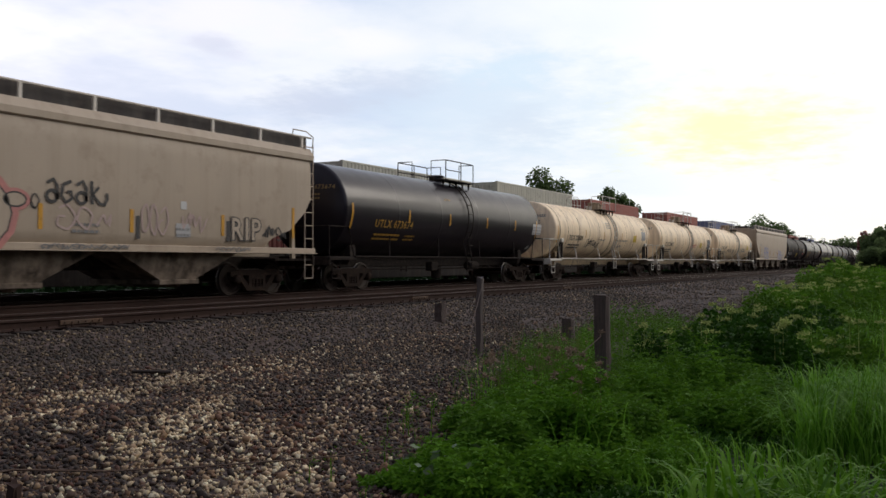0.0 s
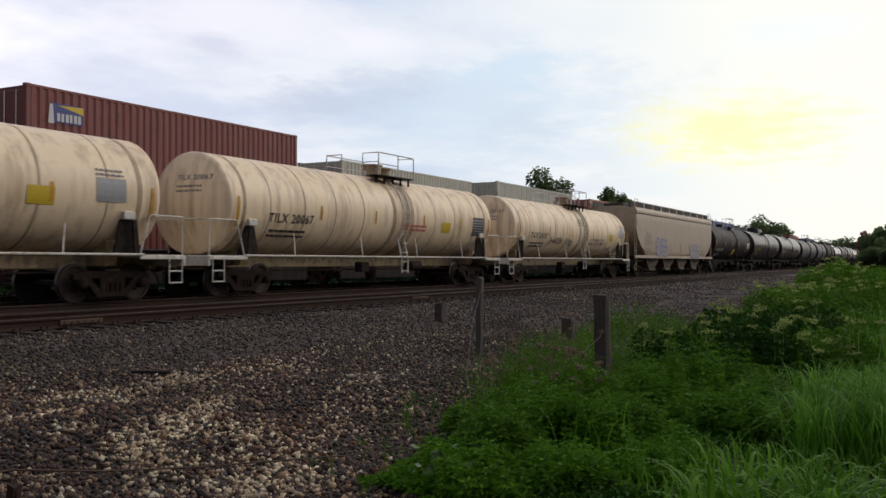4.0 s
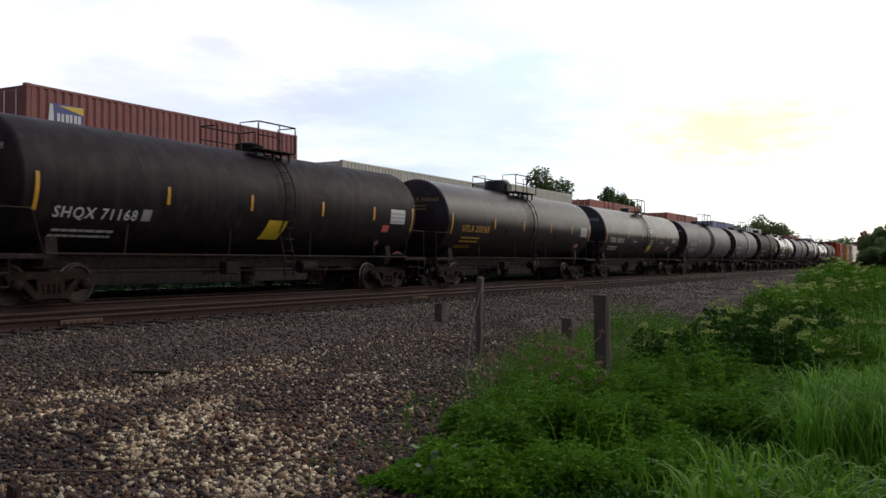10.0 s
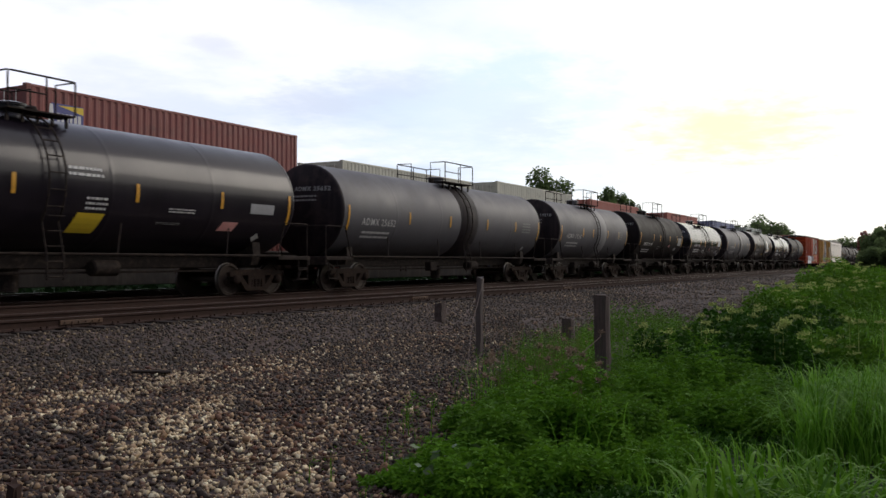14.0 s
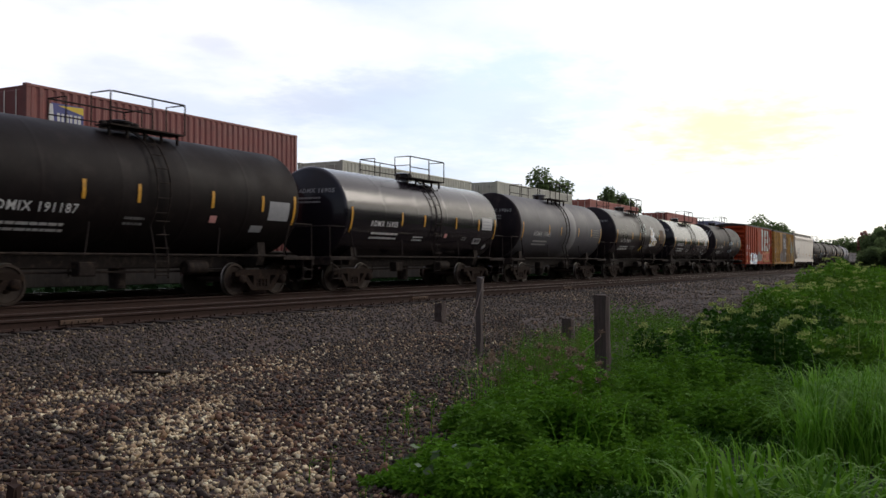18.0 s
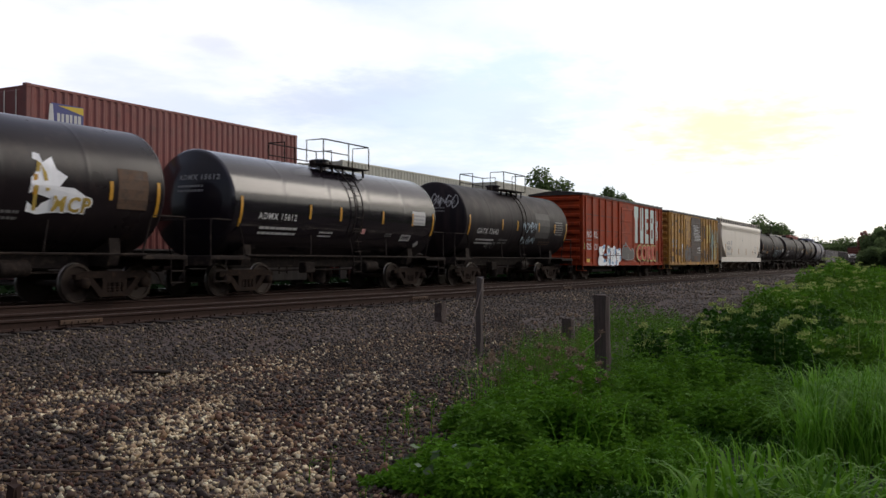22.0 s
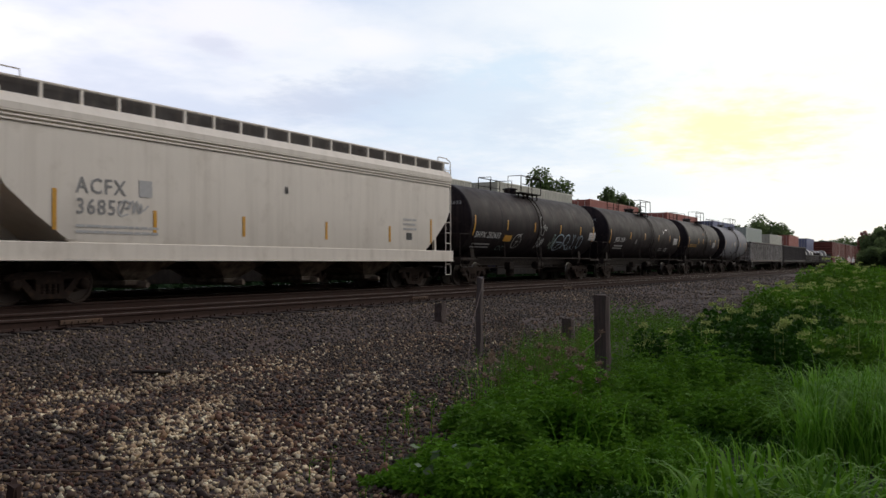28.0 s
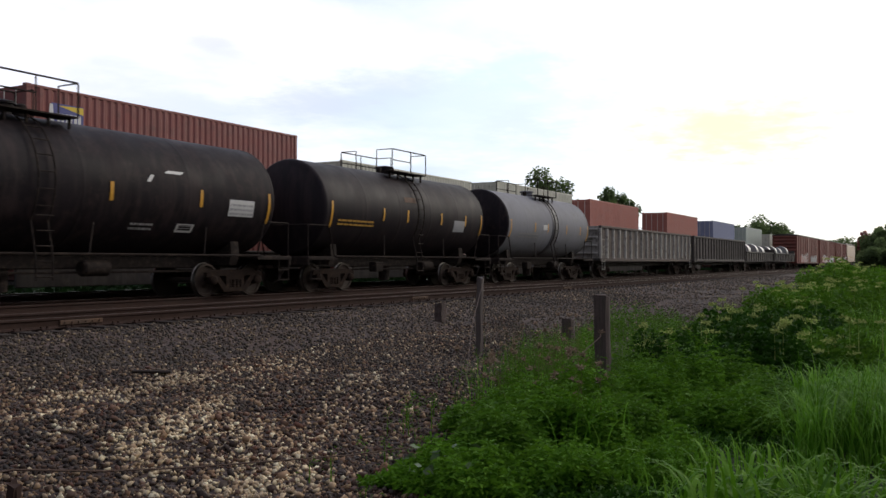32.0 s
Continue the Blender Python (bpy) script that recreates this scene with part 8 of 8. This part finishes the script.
tree(*polar(21.8, 158), 14.4, 11.5, 11, "dense dark green tree behind the containers", leaf=0.6, count=12000)
tree(*polar(18.3, 190), 17.2, 8.5, 12, "open-crowned green tree behind the containers", count=5600, leaf=0.6)
tree(*polar(9.6, 300), 14.8, 14.0, 13, "sparse spreading tree far along the line", count=4600, leaf=0.8)
tree(*polar(8.1, 330), 13.0, 9.0, 14, "dark green tree far along the line", count=3000, leaf=0.8)
tree(*polar(2.9, 150), 6.5, 4.6, 15, "dark green tree beside the line", count=5000, leaf=0.34)
tree(*polar(3.6, 165), 6.3, 2.8, 16, "reddish-leaved tree beside the line", material="red_leaf", count=3600, leaf=0.32)
tree(*polar(2.0, 140), 6.8, 5.0, 17, "dark green tree beside the line", count=5000, leaf=0.34)
tree(*polar(3.2, 120), 3.4, 3.6, 18, "low dark green tree beside the line", count=4000, leaf=0.3)
for i in range(9):
    tree(*polar(4.35 + 0.28 * i, 520 + 12 * (i % 3)), 10.5 + 1.5 * math.sin(i * 2.1), 14.0, 30 + i, "hazy distant green tree", "distant_tree", count=1300, leaf=1.5)
# the row of trees along the road, behind and beside the camera
for i in range(13):
    tree(-52 + 13.0 * i, -17.5 - 2.5 * math.sin(i * 1.7), 10.0 + 1.0 * math.sin(i * 2.3), 12.0, 60 + i, "tall leafy roadside tree in a row", "roadside_tree", material="row_leaf", count=2300, leaf=1.0)
# scrub beyond the far track
n = 5200
x = -60 + 330 * rng.random(n)
y = 30.5 + 5.0 * rng.random(n)
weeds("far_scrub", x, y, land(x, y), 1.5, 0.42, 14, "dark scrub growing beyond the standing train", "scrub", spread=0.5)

# ---- fence ----


def fence_post(x, y, top, w, d, label, lean=(0, 0), name="fence_post", material="post", foot=None):
    g = float(land(x, y)) - 0.25
    p = thing(name, label, "fence post", x, y, "fence posts")
    p.location.z = g
    h = top - g
    b = Build()
    k = 7
    r = random.Random(int(x * 50))
    rows = []
    for i in range(k):
        z = h * i / (k - 1)
        j = lambda: r.uniform(-0.012, 0.012)
        c = [(-w / 2 + j(), -d / 2 + j()), (-w * 0.1, -d / 2 + j() - 0.008), (w / 2 + j(), -d / 2 + j()), (w / 2 + j() + 0.006, 0), (w / 2 + j(), d / 2 + j()), (-w / 2 + j(), d / 2 + j())]
        rows.append([(a + lean[0] * i / (k - 1), q + lean[1] * i / (k - 1), z + (r.uniform(-0.03, 0.02) if i == k - 1 else 0)) for a, q in c])
    m = 6
    b.add([v for q in rows for v in q], [(i * m + a, i * m + (a + 1) % m, (i + 1) * m + (a + 1) % m, (i + 1) * m + a) for i in range(k - 1) for a in range(m)] + [tuple(range(m))[::-1], tuple(range((k - 1) * m, k * m))])
    part("post", b, material, p)
    return p


fence_post(10.08, 3.43, 0.56, 0.16, 0.14, "old weathered grey timber fence post in weeds")
fence_post(14.2, 7.1, 0.68, 0.10, 0.09, "thin rusty brown post at the edge of the stone", (0.03, 0), material="steel_post")
fence_post(19.1, 10.6, -0.05, 0.24, 0.2, "short grey timber stub in the ballast", name="timber_stub")
fence_post(14.0, 5.35, 0.02, 0.18, 0.16, "short timber stub among weeds", name="timber_stub")
fence_post(2.44, 3.40, 0.03, 0.045, 0.045, "short rusty steel stake holding the wire", name="steel_stake", material="rail_side")


def wire(pts, name, label):
    b = Build()
    b.tube(pts, 0.0055, 5)
    w = thing(name, label, "fence wire", 0, 0)
    part("strand", b, "wire", w)
    b = Build()
    for (x0, y0, z0), (x1, y1, z1) in zip(pts, pts[1:]):
        for k in (0.25, 0.75):
            p = Vector((x0 + (x1 - x0) * k, y0 + (y1 - y0) * k, z0 + (z1 - z0) * k))
            b.tube([p + Vector((0.01, 0, 0.02)), p - Vector((0.01, 0, 0.02))], 0.003, 4)
    q = part("barbs", b, "wire", w)
    q["kind"] = "stuff"
    w.location.z = 0


wire([(2.0, 3.42, 0.10), (2.44, 3.40, 0.08), (2.9, 3.40, -0.02), (3.5, 3.40, -0.12), (4.2, 3.40, -0.22), (4.9, 3.40, -0.32), (5.6, 3.40, -0.40), (6.3, 3.40, -0.46), (7.4, 3.42, -0.40), (8.7, 3.42, -0.2), (9.95, 3.40, 0.1)], "fence_wire", "sagging rusty barbed wire strand")
wire([(14.2, 7.0, 0.66), (11.0, 5.6, 0.1), (8.5, 4.4, -0.3)], "loose_wire", "loose rusty wire hanging from a post")

# ---- overhead wires far off ----


def overhead():
    poles = []
    for i in range(4):
        x, y = 150 + 90 * i, 62.0
        p = thing("utility_pole", "distant dark timber utility pole", "utility pole", x, y, "utility poles")
        p.location.z = float(land(x, y)) - 0.3
        b = Build()
        b.tube([(0, 0, 0), (0, 0, 11.6)], [0.16, 0.11], 8)
        part("pole", b, "post", p)
        b = Build()
        b.box(0, 0, 11.0, 0.12, 2.4, 0.14)
        part("crossarm", b, "post", p)
        poles.append((x, y))
    for dy in (-1.1, 0.0, 1.1):
        pts = []
        for i in range(3):
            for k in range(8):
                s = k / 8
                pts.append((poles[i][0] + 90 * s, 62.0 + dy, 10.1 - 1.2 * 4 * s * (1 - s)))
        w = thing("overhead_wire", "thin dark overhead wire between poles", "overhead wire", 0, 0, "overhead wires")
        b = Build()
        b.tube(pts, 0.02, 4)
        part("cable", b, "frame_black", w)


overhead()

# ---- ties and stones ----


def ties():
    b = Build()
    b.box(0, 0, -0.275, 0.23, 2.6, 0.18, 0.012)
    me = b.mesh("tie")
    me.materials.append(M["tie"])
    plate = Build()
    for s in (-0.755, 0.755):
        plate.box(0, s, -0.180, 0.2, 0.34, 0.018)
        for e in (-0.09, 0.09):
            plate.box(0.06, s + e, -0.155, 0.025, 0.03, 0.05)
            plate.box(-0.06, s + e, -0.155, 0.025, 0.03, 0.05)
    pm = plate.mesh("tie_plate")
    pm.materials.append(M["rail_side"])
    r = random.Random(3)
    for i in range(290):
        x = 6.0 + i * 0.50
        ob = new("tie", me)
        ob.parent = tracks[0]
        ob.location = (x, NEAR + r.uniform(-0.04, 0.04), r.uniform(-0.012, 0.008))
        ob.rotation_euler = (0, 0, r.uniform(-0.015, 0.015))
    for i in range(120):
        ob = new("tie_plate", pm)
        ob.parent = tracks[0]
        ob.location = (6.0 + i * 0.50, NEAR, 0)
    for t, c in ((tracks[1], MID), (tracks[2], FAR)):
        b = Build()
        for i in range(420):
            b.box(-20 + i * 0.5, c + r.uniform(-0.04, 0.04), -0.275, 0.23, 2.6, 0.18)
        ob = part("ties", b, "tie", t, "dark timber ties in ballast")
        ob["kind"] = "stuff"


ties()


def joint_bars():
    for x in (10.8, 22.6, 34.5):
        b = Build()
        b.box(x, NEAR - 0.755 - 0.030, -0.095, 0.9, 0.036, 0.085, 0.01)
        for k in range(6):
            b.lathe([(-0.05, 0.016), (-0.02, 0.018)], 6, "y", (x - 0.36 + k * 0.144, NEAR - 0.755 - 0.03, -0.095))
        part("joint_bar", b, "rust_patch", tracks[0], "brown-rusted joint bar on the rail")


joint_bars()


def stones(name, x, y, size, material, label, sink=0.25, pile=0.0):
    n = len(x)
    cube = np.array([(-1, -1, -1), (1, -1, -1), (1, 1, -1), (-1, 1, -1), (-1, -1, 1), (1, -1, 1), (1, 1, 1), (-1, 1, 1)]) * 0.74
    tri = np.array([(0, 2, 1), (0, 3, 2), (4, 5, 6), (4, 6, 7), (0, 1, 5), (0, 5, 4), (1, 2, 6), (1, 6, 5), (2, 3, 7), (2, 7, 6), (3, 0, 4), (3, 4, 7)])
    # broken faces: every corner is knocked in or out by its own amount
    kinds = [cube * (0.50 + 0.75 * rng.random((8, 3))) * np.array([1.05, 0.85, 0.62]) for _ in range(32)]
    kinds = np.array(kinds)
    pts = kinds[rng.integers(0, 32, n)]
    q = rng.normal(size=(n, 4))
    q[:, 1:3] *= 0.6
    q /= np.linalg.norm(q, axis=1)[:, None]
    w, a, b_, c = q.T
    R = np.stack([np.stack([1 - 2 * (b_ * b_ + c * c), 2 * (a * b_ - c * w), 2 * (a * c + b_ * w)], -1), np.stack([2 * (a * b_ + c * w), 1 - 2 * (a * a + c * c), 2 * (b_ * c - a * w)], -1), np.stack([2 * (a * c - b_ * w), 2 * (b_ * c + a * w), 1 - 2 * (a * a + b_ * b_)], -1)], 1)
    pts = np.einsum("nij,nkj->nki", R, pts) * (size / 2)[:, None, None]
    z = land(x, y) + size * (0.5 - sink) * 0.6 + pile * rng.random(n)
    pts = pts + np.stack([x, y, z], 1)[:, None, :]
    f = (np.arange(n) * 8)[:, None, None] + tri[None]
    ob = arrays(name, pts.reshape(-1, 3), f.reshape(-1, 3), M[material])
    return tagged(ob, label, "stones", kind="stuff")


# patches of paler and of darker stone: place, half width, half length along the line of sight, strength
PALE = [(5.22, 5.74, 0.19, 0.48, 1), (5.13, 5.27, 0.31, 0.23, 0.85), (6.20, 6.15, 0.20, 0.99, 0.75), (8.32, 8.45, 0.32, 0.77, 0.7), (7.17, 8.54, 0.56, 0.27, 0.8), (5.90, 5.39, 0.29, 0.70, 0.45), (5.48, 4.72, 0.45, 0.45, 0.5), (4.95, 4.31, 0.30, 0.42, 1), (6.30, 4.94, 0.30, 0.71, 0.28), (5.41, 4.14, 0.30, 0.53, 0.28), (5.24, 6.52, 0.14, 0.22, 0.6), (5.28, 7.34, 0.14, 0.96, 0.5), (4.13, 5.54, 0.36, 0.21, 0.3), (4.81, 4.78, 0.25, 0.28, 0.4), (8.61, 5.89, 0.26, 2.05, 0.2), (11.30, 9.48, 0.73, 2.31, 0.18)]
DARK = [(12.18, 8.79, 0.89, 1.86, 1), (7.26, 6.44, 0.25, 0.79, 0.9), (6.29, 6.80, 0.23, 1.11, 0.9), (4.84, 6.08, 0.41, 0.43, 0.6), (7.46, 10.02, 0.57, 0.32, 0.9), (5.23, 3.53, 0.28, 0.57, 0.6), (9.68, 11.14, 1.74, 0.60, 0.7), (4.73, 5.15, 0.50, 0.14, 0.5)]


def patches(x, y, table):
    c, s = math.cos(radians(HEAD)), math.sin(radians(HEAD))
    out = np.zeros(len(x))
    wob = 0.28 * np.sin(x * 5.3 + 2.0 * np.sin(y * 4.1)) + 0.2 * np.sin(y * 9.7 - x * 6.1)
    for px, py, across, along, k in table:
        dx, dy = x - px, y - py
        q = np.hypot((s * dx - c * dy) / across, (c * dx + s * dy) / along)
        out = np.maximum(out, k * np.clip(1.7 - 1.05 * q + wob, 0, 1))
    return out


def gravel():
    # near flat stretch, seen from close by
    n = 66000
    y = 2.6 + 7.4 * rng.random(n) ** 1.1
    x = 0.62 * y + rng.random(n) ** 1.2 * (0.85 * y + 7.5)
    ok = y > verge_edge(x) - 0.9
    x, y = x[ok], y[ok]
    size = 0.020 + 0.052 * rng.random(len(x)) ** 2.4
    light = patches(x, y, PALE)
    dark = patches(x, y, DARK)
    size = size * (1 - 0.12 * light)
    pale = rng.random(len(x)) < np.maximum(light * 0.95, 0.03)
    # darkest stones: thick in the DARK patches, more of them further along
    is_dark = (rng.random(len(x)) < np.maximum(dark * 0.95, 0.60 * (1 - light) * np.clip(0.45 + 0.16 * (x - 4), 0.4, 1.35))) & ~pale
    rest = ~pale & ~is_dark
    stones("damp_stones", x[is_dark], y[is_dark], size[is_dark], "damp_stone", "dark damp crushed stone in a hollow")
    stones("loose_stones", x[rest], y[rest], size[rest], "stone", "loose dark red-brown crushed stone")
    stones("pale_stones", x[pale], y[pale], size[pale], "pale_stone", "loose pale crushed stone in patches", 0.1)
    # a few larger lumps lying on top
    k = 420
    y = 3.2 + 6.6 * rng.random(k)
    x = 0.64 * y + rng.random(k) * (0.55 * y + 1.5)
    ok = y > verge_edge(x) + 0.1
    stones("stone_lumps", x[ok], y[ok], 0.06 + 0.05 * rng.random(ok.sum()) ** 2, "stone", "larger broken stones lying on the gravel", 0.15)
    # thinner spread round about
    n = 9000
    x, y = -9 + 16 * rng.random(n), 1.5 + 11.0 * rng.random(n)
    ok = (x < 0.66 * y + 0.3 * rng.random(n)) & (y > 0.42 * x + 0.6)
    stones("scattered_stones", x[ok], y[ok], 0.03 + 0.04 * rng.random(ok.sum()), "stone", "scattered dark crushed stone on the ground")
    # ballast slope and bed of the near track
    n = 34000
    y = 9.4 + 6.4 * rng.random(n) ** 0.9
    x = 0.60 * y + rng.random(n) ** 1.25 * 30
    ok = (np.abs(np.abs(y - NEAR) - 0.755) > 0.10) & (y > verge_edge(x) - 0.5)
    x, y = x[ok], y[ok]
    stones("ballast_stones", x, y, 0.030 + 0.050 * rng.random(len(x)) ** 2, "ballast", "dark grey crushed stone ballast along the rails")
    n = 11000
    x = 12 + 40 * rng.random(n) ** 1.4
    y = verge_edge(x) - 0.6 + (9.8 - verge_edge(x)) * rng.random(n)
    stones("shoulder_stones", x, y, 0.035 + 0.045 * rng.random(n) ** 2, "ballast", "dark crushed stone between the verge and the ballast")
    n = 12000
    y = 9.4 + 10.6 * rng.random(n)
    x = 30 + 55 * rng.random(n) ** 1.2
    ok = (np.abs(np.abs(y - NEAR) - 0.755) > 0.12) & (np.abs(np.abs(y - MID) - 0.755) > 0.12)
    stones("distant_ballast", x[ok], y[ok], 0.06 + 0.05 * rng.random(ok.sum()), "ballast", "dark ballast further along the line")
    # a flat splinter of old timber in the stone
    b = Build()
    b.box(0, 0, 0, 0.50, 0.09, 0.035, 0.01)
    ob = part("timber_scrap", b, "tie")
    ob.location = (8.46, 9.0, float(land(8.46, 9.0)) + 0.05)
    ob.rotation_euler = (0, 0.03, radians(-55))
    tagged(ob, "dark flat scrap of timber lying in the stone", "timber scrap")


gravel()

# ---- what moves ----
# metres that the train has come along by each second
COME = [(0.0, 0.0), (3.0, 32.18), (7.0, 76.51), (11.0, 121.33), (14.0, 155.41), (17.0, 189.99), (21.0, 236.61), (25.0, 283.3), (30.0, 341.56), (32.0, 364.86)]


def motions():
    for car in TRAIN:
        x, y, z = car.location
        walk(car, [(t, pose(x - d, y, z)) for t, d in COME])
    # wheels roll as the train comes along: one turn for each 2.87 m of way
    times, ways = zip(*COME)
    for place in (-0.89, 0.89):
        rolling = [w for w, s in SPINNING if s == place and w.parent.parent in TRAIN]
        rows = []
        for i in range(961):
            t = i / 30
            way = float(np.interp(t, times, ways))
            rows.append((t, Matrix.Translation((place, 0, 0.457)) @ Matrix.Rotation(-way / 0.457, 4, "Y")))
        walk(rolling[0], rows)
        keys = rolling[0].animation_data
        for w in rolling[1:]:
            w.rotation_mode = "QUATERNION"
            own = w.animation_data_create()
            own.action = keys.action
            own.action_slot = keys.action_slot


motions()
